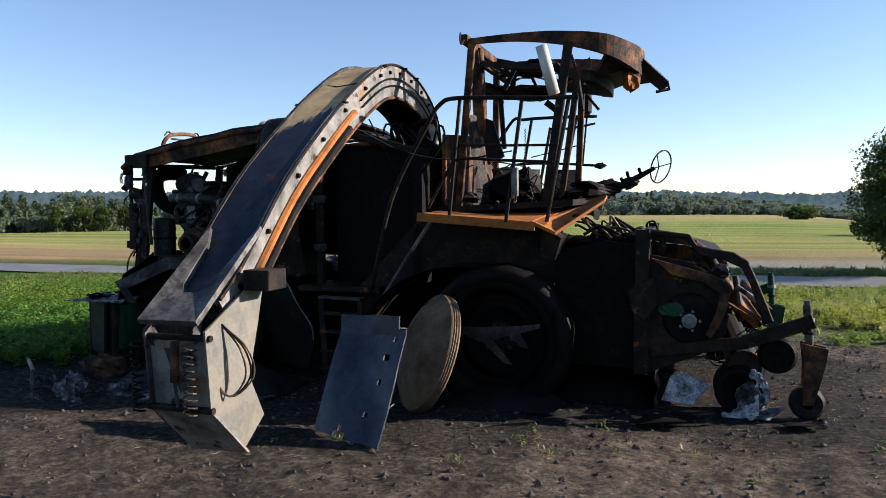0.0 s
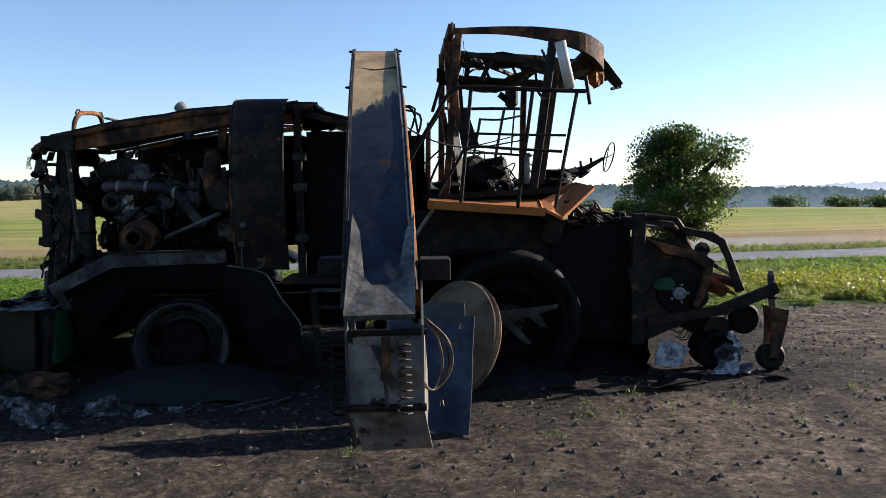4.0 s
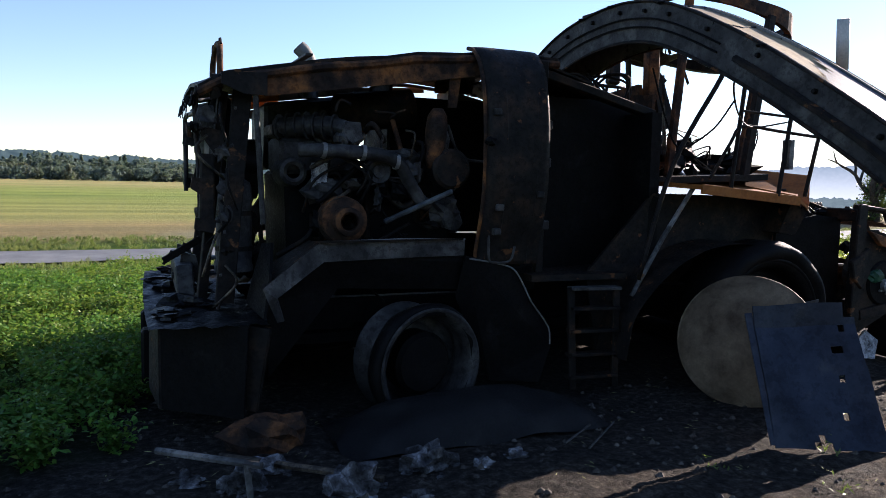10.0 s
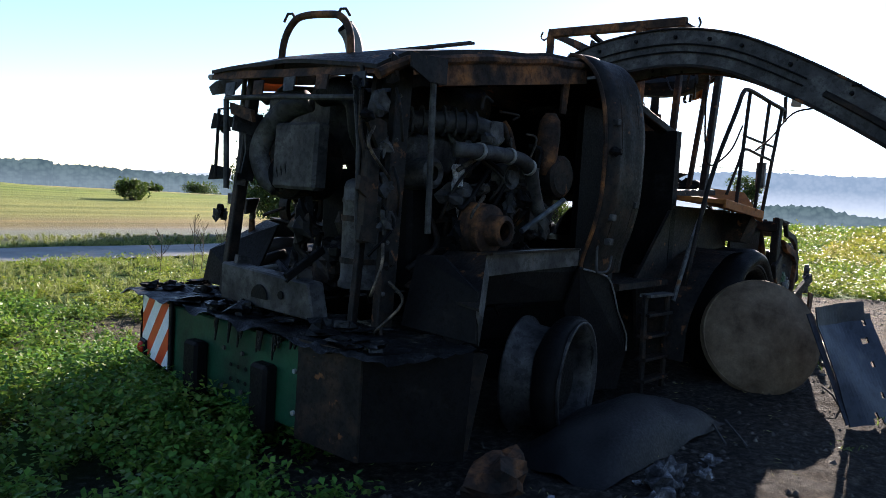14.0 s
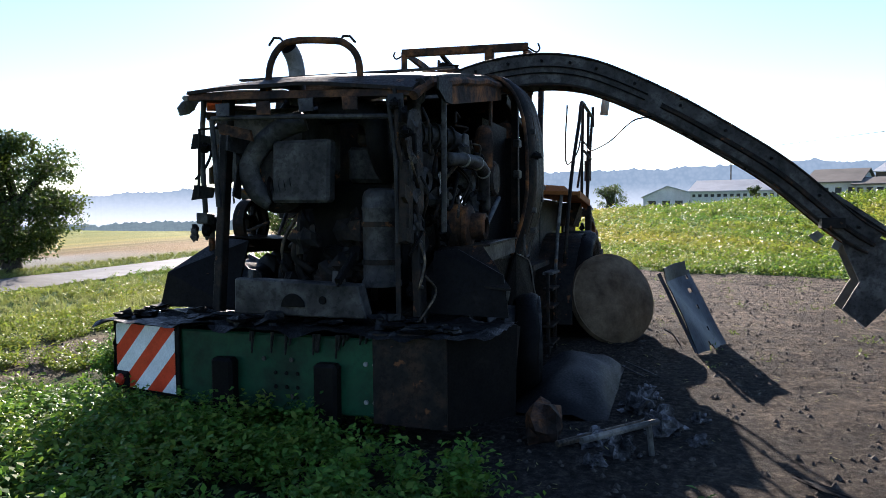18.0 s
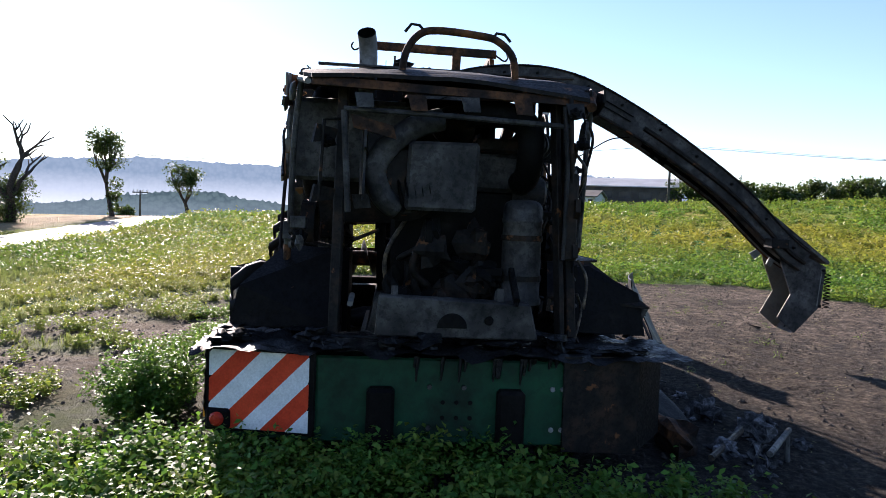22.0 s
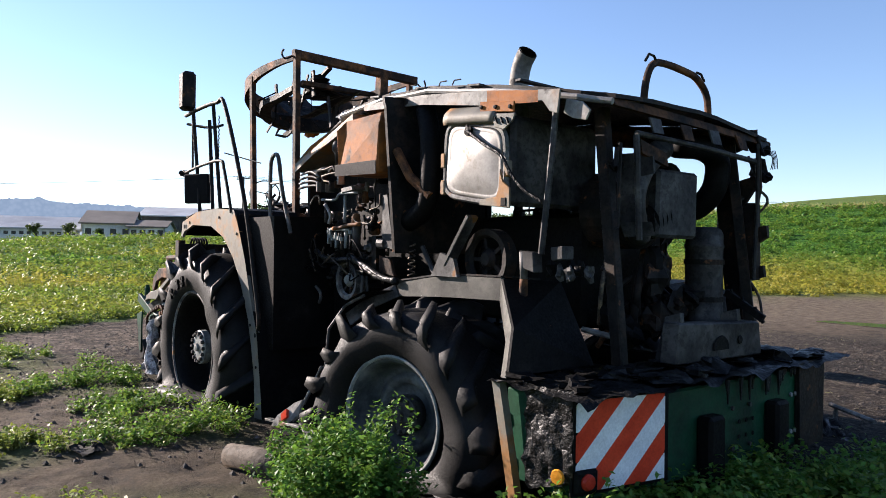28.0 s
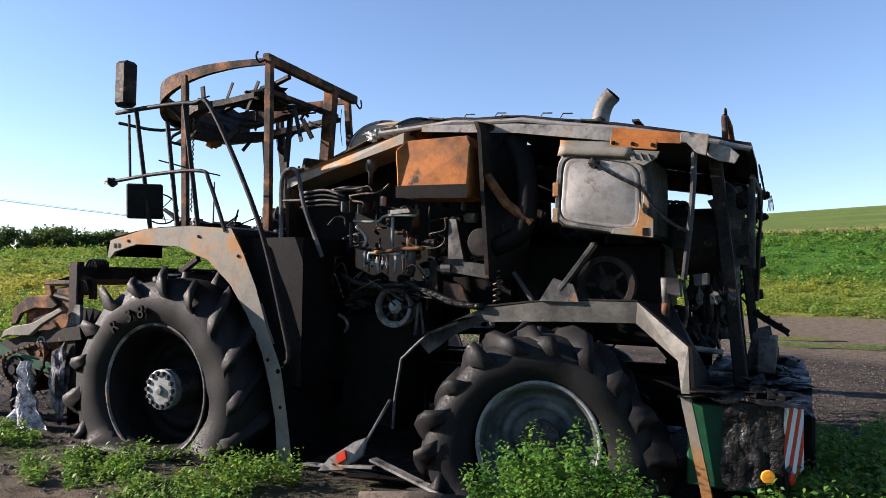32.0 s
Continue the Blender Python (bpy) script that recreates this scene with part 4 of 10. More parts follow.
handle = P("roof_handle", Shape().tube(curve([(-2.54, 0.33, 2.36), (-2.54, 0.30, 2.56), (-2.53, 0.22, 2.68), (-2.53, 0.1, 2.71), (-2.54, -0.15, 2.69), (-2.54, -0.28, 2.66), (-2.55, -0.38, 2.55), (-2.55, -0.40, 2.33)], 5), 0.024, 10), M_RUSTY, label="bent tubular grab handle", smooth=True)
for y, z in ((0.24, 2.69), (-0.3, 2.66)):
    P("eyelet", Shape().tube([(-2.54, y + 0.07, z), (-2.54, y + 0.03, z + 0.05), (-2.54, y - 0.02, z + 0.045), (-2.54, y - 0.06, z + 0.0)], 0.009, 6), M_CHAR, handle)
for y, z in ((0.33, 2.38), (-0.40, 2.36)):
    P("foot_gusset", Shape().slab([(-2.56, y + 0.07, z - 0.03), (-2.56, y, z + 0.08), (-2.56, y - 0.05, z - 0.03)], (0.02, 0, 0)), M_RUSTY, handle)
P("exhaust_pipe", Shape().tube(curve([(-1.67, 0.57, 2.4), (-1.675, 0.57, 2.64), (-1.69, 0.572, 2.73), (-1.725, 0.577, 2.8), (-1.775, 0.585, 2.85)], 4), [0.068] * 17, 20, cap=False), M_PALE, label="curved exhaust pipe, pale metal with a soot-black mouth", smooth=True)
P("exhaust_mouth", Shape().tube([(-1.72, 0.576, 2.795), (-1.779, 0.5855, 2.854)], 0.062, 20, cap=False), M_SOOT, smooth=True)

# engine block and what is bolted to it
P("engine_block", Shape().box((-2.1, -0.55, 0.95), (-0.75, 0.35, 1.75)), M_SOOT, dent=0.04, bevel=0.03)
P("cylinder_head", Shape().box((-2.15, -0.62, 1.72), (-1.55, -0.1, 1.98)), M_DULL, label="grey cast cylinder cover", dent=0.03, bevel=0.03)
P("valve_cover", Shape().box((-2.2, -0.6, 1.98), (-1.6, -0.2, 2.08)), M_CHAR, dent=0.02, bevel=0.02)
P("gear_cover", Shape().box((-2.62, -0.18, 1.58), (-2.5, 0.27, 2.0)), M_DULL, label="pale scorched engine casting", dent=0.02, bevel=0.02)
P("flywheel_housing", Shape().lathe([(0, 0.05), (0.2, 0.05), (0.25, 0.0), (0.25, -0.3)], (-2.5, 0.28, 1.75), (-1, 0, 0), 28), M_CHAR)
P("intake_pipe", Shape().tube(curve([(-2.5, 0.06, 2.16), (-2.55, 0.22, 2.1), (-2.57, 0.38, 1.98), (-2.58, 0.47, 1.82), (-2.56, 0.42, 1.66), (-2.52, 0.32, 1.58)], 5), 0.075, 16), M_DULL, label="grey elbow duct behind the engine", smooth=True)
for k in range(5):
    P("bellows_ring", Shape().lathe([(0.1, -0.012), (0.125, 0.0), (0.1, 0.012)], (-2.5, 0.3 - 0.045 * k, 1.66 + 0.012 * k), (0, -1, 0.2), 20), M_SOOT)
P("duct", Shape().tube(curve([(-2.5, -0.1, 2.2), (-2.54, -0.35, 2.2), (-2.56, -0.5, 2.12), (-2.53, -0.52, 1.94), (-2.42, -0.52, 1.82), (-2.3, -0.5, 1.78)], 5), 0.085, 16), M_SOOT, smooth=True)
can_ = P("air_canister", Shape().lathe([(0, 0.68), (0.08, 0.675), (0.115, 0.655), (0.128, 0.62), (0.128, 0.56), (0.134, 0.55), (0.134, 0.53), (0.128, 0.52), (0.128, 0.05), (0.14, 0.03), (0.14, 0)], (-2.47, -0.5, 0.99), (0, 0, 1), 26), M_DULL, label="upright grey canister", smooth=True)
for z in (1.16, 1.42):
    P("canister_strap", Shape().lathe([(0.13, -0.018), (0.137, -0.018), (0.137, 0.018), (0.13, 0.018)], (-2.47, -0.5, z), (0, 0, 1), 26), M_CHAR, can_)
P("hanging_plate", Shape().slab([(-2.52, 0.56, 2.08), (-2.68, 0.54, 2.07), (-2.66, 0.54, 1.8), (-2.7, 0.54, 1.62), (-2.58, 0.56, 1.6), (-2.54, 0.57, 1.8)], (0, -0.015, 0)), M_DULL, label="bent grey plate hanging from the frame", dent=0.01)
P("plate_flap", Shape().slab([(-2.6, 0.6, 1.66), (-2.74, 0.5, 1.66), (-2.75, 0.48, 1.58), (-2.62, 0.58, 1.57)], (0.01, 0.01, 0)), M_DULL)
P("engine_bracket", Shape().slab([(-2.74, 0.62, 2.14), (-2.74, 0.36, 2.08), (-2.74, 0.34, 2.0), (-2.74, 0.6, 2.06)], (0.03, 0, 0)), M_RUSTY)
back = P("rear_crossmember", Shape().slab([(-2.88, 0.43, 0.82), (-2.88, 0.41, 1.06), (-2.88, -0.5, 1.04), (-2.88, -0.55, 0.82)], (0.12, 0, 0)), M_DULL, label="grey plate with round holes", dent=0.015, bevel=0.01)
P("hole", Shape().lathe([(0, 0.006), (0.085, 0.006), (0.09, 0)], (-2.885, -0.03, 0.88), (-1, 0, 0), 20, arc=(0, 180)), M_SOOT, back)
P("hole", Shape().lathe([(0, 0.006), (0.025, 0.006), (0.028, 0)], (-2.885, -0.25, 0.93), (-1, 0, 0), 14), M_SOOT, back)
for nm, c, prof, mat in (("turbo_ring", (-2.07, -0.62, 1.73), [(0.05, 0.08), (0.075, 0.1), (0.1, 0.08), (0.11, 0.0), (0.12, -0.15)], M_DULL),
                         ("crank_pulley", (-1.74, -0.96, 1.385), [(0.055, 0.1), (0.06, 0.085), (0.07, 0.11), (0.1, 0.1), (0.105, 0.04), (0.105, 0.0), (0.165, -0.02), (0.17, -0.05), (0.155, -0.06), (0.155, -0.09), (0.175, -0.1), (0.18, -0.16), (0.12, -0.2)], M_RUSTY),
                         ("idler_pulley", (-1.47, -0.86, 1.745), [(0, 0.02), (0.045, 0.03), (0.05, 0.01), (0.085, 0.03), (0.095, 0.0), (0.095, -0.08)], M_DULL),
                         ("fan_drum", (-0.91, -0.93, 1.78), [(0, 0.02), (0.13, 0.02), (0.155, 0.0), (0.155, -0.12)], M_CHAR)):
    P(nm, Shape().lathe(prof, c, (0, -1, 0), 30), mat, smooth=False)
P("charge_pipe", Shape().tube(curve([(-2.06, -0.86, 1.885), (-1.9, -0.93, 1.885), (-1.7, -0.96, 1.88), (-1.45, -0.95, 1.86), (-1.33, -0.94, 1.8), (-1.24, -0.92, 1.66), (-1.15, -0.9, 1.54), (-1.08, -0.88, 1.5)], 5), 0.05, 14), M_DULL, smooth=True)
for c_ in ((-1.62, -0.96, 1.877), (-1.36, -0.945, 1.82), (-1.9, -0.93, 1.885)):
    P("pipe_clamp", Shape().lathe([(0.05, -0.014), (0.058, -0.014), (0.058, 0.014), (0.05, 0.014)], c_, (1, 0.02, -0.12), 16), M_ALU)
mani = P("exhaust_manifold", Shape().tube(curve([(-2.16, -0.52, 2.05), (-1.98, -0.66, 2.07), (-1.82, -0.76, 2.07), (-1.68, -0.84, 2.03)], 4), [0.075, 0.085, 0.085, 0.07], 14), M_DULL, label="ribbed cast manifold under the hood", smooth=True)
for k in range(7):
    f_ = k / 6
    P("manifold_rib", Shape().lathe([(0.075, -0.008), (0.1, -0.006), (0.1, 0.006), (0.075, 0.008)], (-2.14 + 0.36 * f_, -0.54 - 0.24 * f_, 2.055 + 0.02 * math.sin(3 * f_)), (0.8, -0.55, 0.02), 14), M_DULL, mani)
P("manifold_flange", Shape().slab([(-1.74, -0.9, 2.1), (-1.62, -0.9, 2.1), (-1.6, -0.9, 1.98), (-1.68, -0.9, 1.94), (-1.76, -0.9, 2.0)], (0, 0.02, 0)), M_DULL, mani, bevel=0.006)
P("push_rod", Shape().tube([(-1.46, -0.99, 1.38), (-0.92, -0.97, 1.61)], 0.02, 8), M_RIM, label="bare shiny push rod")
P("coolant_tank", Shape().lathe([(0, 0.46), (0.04, 0.455), (0.075, 0.4), (0.085, 0.3), (0.08, 0.1), (0.05, 0.0), (0, 0)], (-1.03, -0.86, 1.78), (0.06, 0, 1), 18), M_RUSTY, smooth=True)
P("hanging_strap", Shape().slab([(-0.92, -0.9, 2.56), (-0.82, -0.9, 2.56), (-0.86, -0.9, 2.24), (-0.93, -0.9, 2.24)], (0, 0.02, 0)), M_RUSTY, dent=0.01)
rag = Shape().grid(lambda a, b: Vector((-1.95 + 0.12 * a + 0.02 * noise.noise(Vector((b * 6, a, 1))), -0.76 - 0.02 * noise.noise(Vector((a * 5, b * 5, 2))), 1.8 - 0.36 * b * (0.8 + 0.4 * noise.noise(Vector((a * 4, 0, 7)))))), 6, 12)
P("scorched_insulation", rag, M_WHITEASH, label="ragged strip of pale insulation")
P("air_cleaner", Shape().tube([(-1.6, -0.1, 2.22), (-0.95, -0.1, 2.3)], 0.16, 20), M_CHAR, smooth=True)
for i in range(26):
    a = Vector((rnd.uniform(-1.95, -0.8), rnd.uniform(-0.85, -0.5), rnd.uniform(1.1, 2.2)))
    b = a + Vector((rnd.uniform(-0.4, 0.4), rnd.uniform(-0.1, 0.1), rnd.uniform(-0.5, 0.1)))
    mid = (a + b) / 2 + Vector((rnd.uniform(-0.15, 0.15), rnd.uniform(-0.08, 0.02), rnd.uniform(-0.15, 0.1)))
    P("engine_hose", Shape().tube(curve([a, mid, b], 5), rnd.uniform(0.008, 0.028), 7), rnd.choice([M_SOOT, M_CHAR, M_CHAR, M_RUSTY, M_DULL]), smooth=True)
for i in range(14):
    a = Vector((rnd.uniform(-2.5, -2.2), rnd.uniform(-0.25, 0.5), rnd.uniform(1.0, 1.7)))
    b = a + Vector((rnd.uniform(-0.05, 0.2), rnd.uniform(-0.2, 0.2), rnd.uniform(-0.6, 0.0)))
    b.z = max(b.z, 0.85)
    mid = (a + b) / 2 + Vector((-0.05, rnd.uniform(-0.12, 0.12), rnd.uniform(-0.1, 0.1)))
    P("burnt_hose", Shape().tube(curve([a, mid, b], 5), rnd.uniform(0.008, 0.03), 7), rnd.choice([M_SOOT, M_CHAR, M_CHAR, M_RUSTY, M_WIRE]), smooth=True)
for i in range(18):
    c = (rnd.uniform(-1.95, -0.8), rnd.uniform(-0.75, -0.45), rnd.uniform(1.05, 1.9))
    P("engine_casting", Shape().lump(c, (rnd.uniform(0.06, 0.16), 0.08, rnd.uniform(0.05, 0.14)), i, 10), rnd.choice([M_SOOT, M_CHAR, M_CHAR, M_DULL]))
for i in range(14):
    c = (rnd.uniform(-2.5, -2.25), rnd.uniform(-0.3, 0.45), rnd.uniform(0.95, 1.4))
    P("engine_casting", Shape().lump(c, (0.07, rnd.uniform(0.06, 0.15), rnd.uniform(0.05, 0.14)), 50 + i, 10), rnd.choice([M_SOOT, M_CHAR, M_SOOT]))

# lights and brackets hanging off the rear right corner
P("lamp_bar", Shape().tube([(-2.74, -0.72, 2.3), (-2.75, -0.74, 1.95), (-2.7, -0.76, 1.72)], 0.014, 8), M_CHAR)
for c in ((-2.78, -0.74, 2.2), (-2.76, -0.8, 2.02), (-2.68, 0.76, 1.98)):
    P("melted_lamp", Shape().lump(c, (0.035, 0.045, 0.035), c[2], 10, 0.4), M_SOOT)
P("lamp_bracket", Shape().slab([(-2.58, -0.74, 2.0), (-2.7, -0.75, 2.03), (-2.73, -0.75, 1.98), (-2.62, -0.75, 1.82), (-2.55, -0.74, 1.84)], (0, -0.03, 0)), M_CHAR, dent=0.006)
P("hinge_box", Shape().box((-2.73, -0.8, 1.3), (-2.63, -0.72, 1.84)), M_CHAR, label="narrow scorched hinge box", dent=0.012, bevel=0.012)
P("hinge_ear", Shape().slab([(-2.66, -0.8, 1.66), (-2.78, -0.8, 1.68), (-2.79, -0.8, 1.6), (-2.7, -0.8, 1.54)], (0, 0.03, 0)), M_CHAR)
P("hinge_ear", Shape().slab([(-2.62, -0.8, 1.38), (-2.76, -0.8, 1.4), (-2.77, -0.8, 1.32), (-2.64, -0.8, 1.29)], (0, 0.03, 0)), M_CHAR)
for k in range(5):
    P("burnt_tassel", Shape().tube(curve([(-2.79 - 0.01 * k, -0.78, 2.2), (-2.81 - 0.008 * k, -0.79, 2.14), (-2.80 - 0.012 * k, -0.785, 2.07)], 3), 0.003, 4), M_SOOT)
# hinge and lamp brackets on the rear left post
P("lamp_arm", Shape().tube([(-2.63, 0.68, 2.12), (-2.72, 0.78, 2.1), (-2.72, 0.8, 1.62)], 0.012, 6), M_CHAR)
for z in (2.02, 1.66):
    P("lamp_bracket", Shape().slab([(-2.66, 0.7, z + 0.03), (-2.74, 0.82, z + 0.05), (-2.75, 0.84, z - 0.06), (-2.66, 0.72, z - 0.04)], (0.02, 0.015, 0)), M_CHAR, dent=0.005)

# ---- right flank ----
FLANK = [Vector(p) for p in ((0, -0.88, 2.71), (0, -1.0, 2.67), (0, -1.12, 2.54), (0, -1.2, 2.32), (0, -1.235, 2.03), (0, -1.235, 1.68), (0, -1.19, 1.42), (0, -1.12, 1.2), (0, -1.1, 1.06))]
flank_line = curve(FLANK, 4)
side_panel = P("side_panel", Shape().sheet(lambda a, b: flank_line[min(len(flank_line) - 1, int(round(b * (len(flank_line) - 1))))] + Vector((-0.74 + 0.5 * a, 0.012 * noise.noise(Vector((a * 4, b * 6, 3))) + 0.05 * max(0, 0.12 - a) / 0.12, 0)), 12, 32, 0.012), M_CHAR, label="bulging brown scorched side panel", smooth=True)
P("panel_edge", Shape().tube([p + Vector((-0.75, 0.05, 0)) for p in flank_line], 0.016, 8), M_RUSTY, side_panel)
for x in (-0.6, -0.34):
    P("panel_rib", Shape().tube([p + Vector((x, -0.004, 0)) for p in flank_line[4:]], 0.009, 6), M_CHAR, side_panel)
for z, x in ((2.2, -0.68), (1.86, -0.66), (1.6, -0.3), (1.32, -0.66), (1.5, -0.64)):
    P("panel_clip", Shape().box((x - 0.03, -1.25, z - 0.025), (x + 0.03, -1.2, z + 0.025)), M_DULL, side_panel, bevel=0.006)
P("panel_foot", Shape().slab([(-0.72, -1.12, 1.38), (-0.3, -1.12, 1.38), (-0.3, -1.11, 1.06), (-0.7, -1.11, 1.06)], (0, 0.03, 0)), M_RUSTY, side_panel, dent=0.01)
P("foot_pipe", Shape().tube(curve([(-0.68, -1.14, 1.34), (-0.68, -1.15, 1.12), (-0.64, -1.15, 1.08), (-0.5, -1.15, 1.09), (-0.46, -1.15, 1.2)], 4), 0.01, 6), M_DULL, side_panel)
P("panel_knob", Shape().lump((-0.75, -1.27, 1.98), (0.035, 0.05, 0.035), 12, 10, 0.3), M_SOOT, side_panel)
P("pillar", Shape().beam((-0.15, -0.95, 2.64), (-0.14, -0.95, 0.95), 0.07, 0.07), M_CHAR)
for z in (2.15, 1.85, 1.35):
    P("pillar_clamp", Shape().box((-0.2, -1.0, z - 0.04), (-0.07, -0.94, z + 0.04)), M_DULL, bevel=0.01)
P("inner_wall", Shape().box((-0.12, -0.62, 0.95), (0.95, -0.56, 2.42)), M_SOOT, dent=0.02)
P("inner_wall", Shape().box((0.9, -1.0, 1.0), (1.0, -0.2, 2.3)), M_SOOT, dent=0.02)
P("top_beam", Shape().beam((-0.1, -0.8, 2.58), (1.0, -0.85, 2.3), 0.12, 0.07), M_CHAR)
P("diagonal_stay", Shape().tube([(1.2, -1.2, 1.68), (0.9, -1.2, 1.25), (0.6, -1.22, 0.78)], 0.02, 8), M_GREY)
P("floor_plate", Shape().box((-0.3, -1.15, 0.92), (0.6, -0.6, 0.97)), M_CHAR, dent=0.015)
fr = P("right_rear_fender", Shape().ribbon([(-2.29, -1.33, 0.74), (-2.405, -1.40, 0.98), (-1.97, -1.10, 1.24), (-1.4, -1.10, 1.255), (-0.86, -1.10, 1.25)], [(-2.24, -1.30, 0.74), (-2.3, -1.36, 0.9), (-1.93, -1.10, 1.11), (-1.4, -1.10, 1.12), (-0.86, -1.10, 1.13)], (0.01, 0.025, 0)), M_DULL, label="grey scorched rear fender strip", dent=0.008)
P("fender_slope", Shape().slab([(-2.405, -1.40, 0.98), (-1.97, -1.10, 1.245), (-1.97, -0.78, 1.24), (-2.3, -0.72, 1.02)], (0, 0, -0.015)), M_CHAR, fr, dent=0.01)
P("fender_lip", Shape().tube([(-1.97, -1.105, 1.245), (-1.4, -1.105, 1.26), (-0.86, -1.105, 1.255)], 0.008, 6), M_ALU, fr)
P("fender_top", Shape().slab([(-1.97, -1.15, 1.25), (-0.88, -1.12, 1.25), (-0.88, -0.75, 1.22), (-1.97, -0.78, 1.22)], (0, 0, 0.015)), M_CHAR, fr, dent=0.015)
P("fender_liner", Shape().slab([(-2.33, -1.1, 0.84), (-1.95, -1.08, 1.14), (-0.9, -1.05, 1.12), (-0.6, -1.05, 1.06), (-0.4, -1.06, 0.92), (-0.22, -1.07, 0.6), (-0.19, -1.08, 0.3), (-0.3, -1.05, 0.28), (-0.7, -1.0, 0.85), (-1.8, -1.0, 0.9), (-2.3, -1.05, 0.3)], (0, 0.03, 0)), M_SOOT, fr, dent=0.01)
P("mud_flap", Shape().slab([(-0.86, -1.12, 1.12), (-0.66, -1.13, 1.08), (-0.46, -1.14, 1.02), (-0.38, -1.15, 0.9), (-0.3, -1.15, 0.76), (-0.15, -1.16, 0.56), (-0.12, -1.17, 0.4), (-0.2, -1.15, 0.12), (-0.6, -1.05, 0.12), (-0.9, -1.02, 0.8)], (0, 0.02, 0)), M_SOOT, fr, "sagging black inner fender sheet", dent=0.025)
P("flap_edge", Shape().tube(curve([(-0.83, -1.13, 1.11), (-0.6, -1.14, 1.07), (-0.46, -1.15, 1.02), (-0.38, -1.16, 0.9), (-0.3, -1.16, 0.76), (-0.15, -1.17, 0.56), (-0.13, -1.17, 0.42)], 3), 0.007, 5), M_ALU, fr)
lad = P("ladder", Shape().beam((0.0, -1.24, 0.88), (0.05, -1.24, 0.06), 0.03, 0.06), M_CHAR, label="sooty steel access ladder")
P("ladder_rail", Shape().beam((0.43, -1.24, 0.86), (0.45, -1.24, 0.05), 0.03, 0.06), M_CHAR, lad)
for z in (0.87, 0.71, 0.53, 0.34, 0.16):
    P("rung", Shape().beam((0.0, -1.24, z), (0.45, -1.24, z - 0.01), 0.1, 0.025), M_GREY if z > 0.8 else M_CHAR, lad)
arch = Shape()
A_PTS = [(0.42, 0.3), (0.5, 0.62), (0.72, 0.9), (1.05, 1.12), (1.5, 1.22), (2.0, 1.14), (2.3, 0.95)]
arch.grid(lambda a, b: (lambda q: Vector((q[0], -1.42 + 0.75 * b, q[1])))(curve([Vector((x, z, 0)) for x, z in A_PTS], 4)[min(24, int(round(a * 24)))]), 24, 3)
P("right_front_fender", arch, M_CHAR, label="burnt front wheel arch", dent=0.02)
P("arch_side", Shape().slab([(x, -1.0, z) for x, z in A_PTS] + [(2.4, -1.0, 1.6), (0.95, -1.0, 1.62), (0.3, -1.0, 0.95)], (0, 0.03, 0)), M_CHAR, dent=0.015)
P("torn_strip", Shape().slab([(1.55, -1.6, 0.69), (1.76, -1.6, 0.69), (2.04, -1.6, 0.715), (2.28, -1.6, 0.745), (2.27, -1.6, 0.71), (2.1, -1.6, 0.66), (2.18, -1.6, 0.53), (2.12, -1.6, 0.54), (2.0, -1.6, 0.63), (1.86, -1.6, 0.58), (2.04, -1.6, 0.38), (1.98, -1.6, 0.38), (1.78, -1.6, 0.55), (1.58, -1.6, 0.63)], (0, 0.012, 0)), M_DULL, label="torn pale fender strip", dent=0.01)

# ---- left flank ----
tank = P("silver_tank", Shape().slab([(-1.5, 1.055, 1.83), (-1.5, 1.055, 2.4), (-2.13, 1.055, 2.31), (-2.13, 1.055, 1.75)], (0, -0.8, 0)), M_DULL, label="square tank with a pale heat-stained face", dent=0.01, bevel=0.03)
def tank_at(u, v, out):
    """A point over the tank's face, u and v from -1 to 1."""
    x0, x1 = -1.525 - 0.012 * v, -2.075 + 0.005 * v
    lo, hi = 1.815 - 0.045 * u, 2.275 - 0.045 * u
    return Vector((x0 + (x1 - x0) * (u + 1) / 2, out, lo + (hi - lo) * (v + 1) / 2))


def round_ring(k, out, n=64):
    pts = []
    for i in range(n):
        c, s_ = math.cos(2 * math.pi * i / n), math.sin(2 * math.pi * i / n)
        e = 0.36
        pts.append(tank_at(k * math.copysign(abs(c) ** e, c), k * math.copysign(abs(s_) ** e, s_), out))
    return pts


vs, fs = [], []
face_rings = ((0.995, 1.06), (0.985, 1.085), (0.95, 1.095), (0.88, 1.088), (0.84, 1.09), (0.6, 1.1), (0.3, 1.106), (0.03, 1.108))
for k, out in face_rings:
    vs += round_ring(k, out)
for r_ in range(len(face_rings) - 1):
    fs += [(r_ * 64 + i, r_ * 64 + (i + 1) % 64, (r_ + 1) * 64 + (i + 1) % 64, (r_ + 1) * 64 + i) for i in range(64)]
fs.append(tuple(range((len(face_rings) - 1) * 64, len(face_rings) * 64)))
P("tank_face", Shape().add(vs, fs), M_ALU, tank, "bare bulging metal face with rounded corners", dent=0.006, smooth=True)
P("tank_rim", Shape().tube(round_ring(1.06, 1.075) + round_ring(1.06, 1.075)[:1], 0.022, 6), M_GREY, tank)
for x, z in ((-1.49, 2.08), (-1.49, 1.9), (-2.11, 1.98)):
    P("tank_clip", Shape().box((x - 0.022, 1.06, z - 0.05), (x + 0.022, 1.1, z + 0.05)), M_ARCH, tank, bevel=0.006)
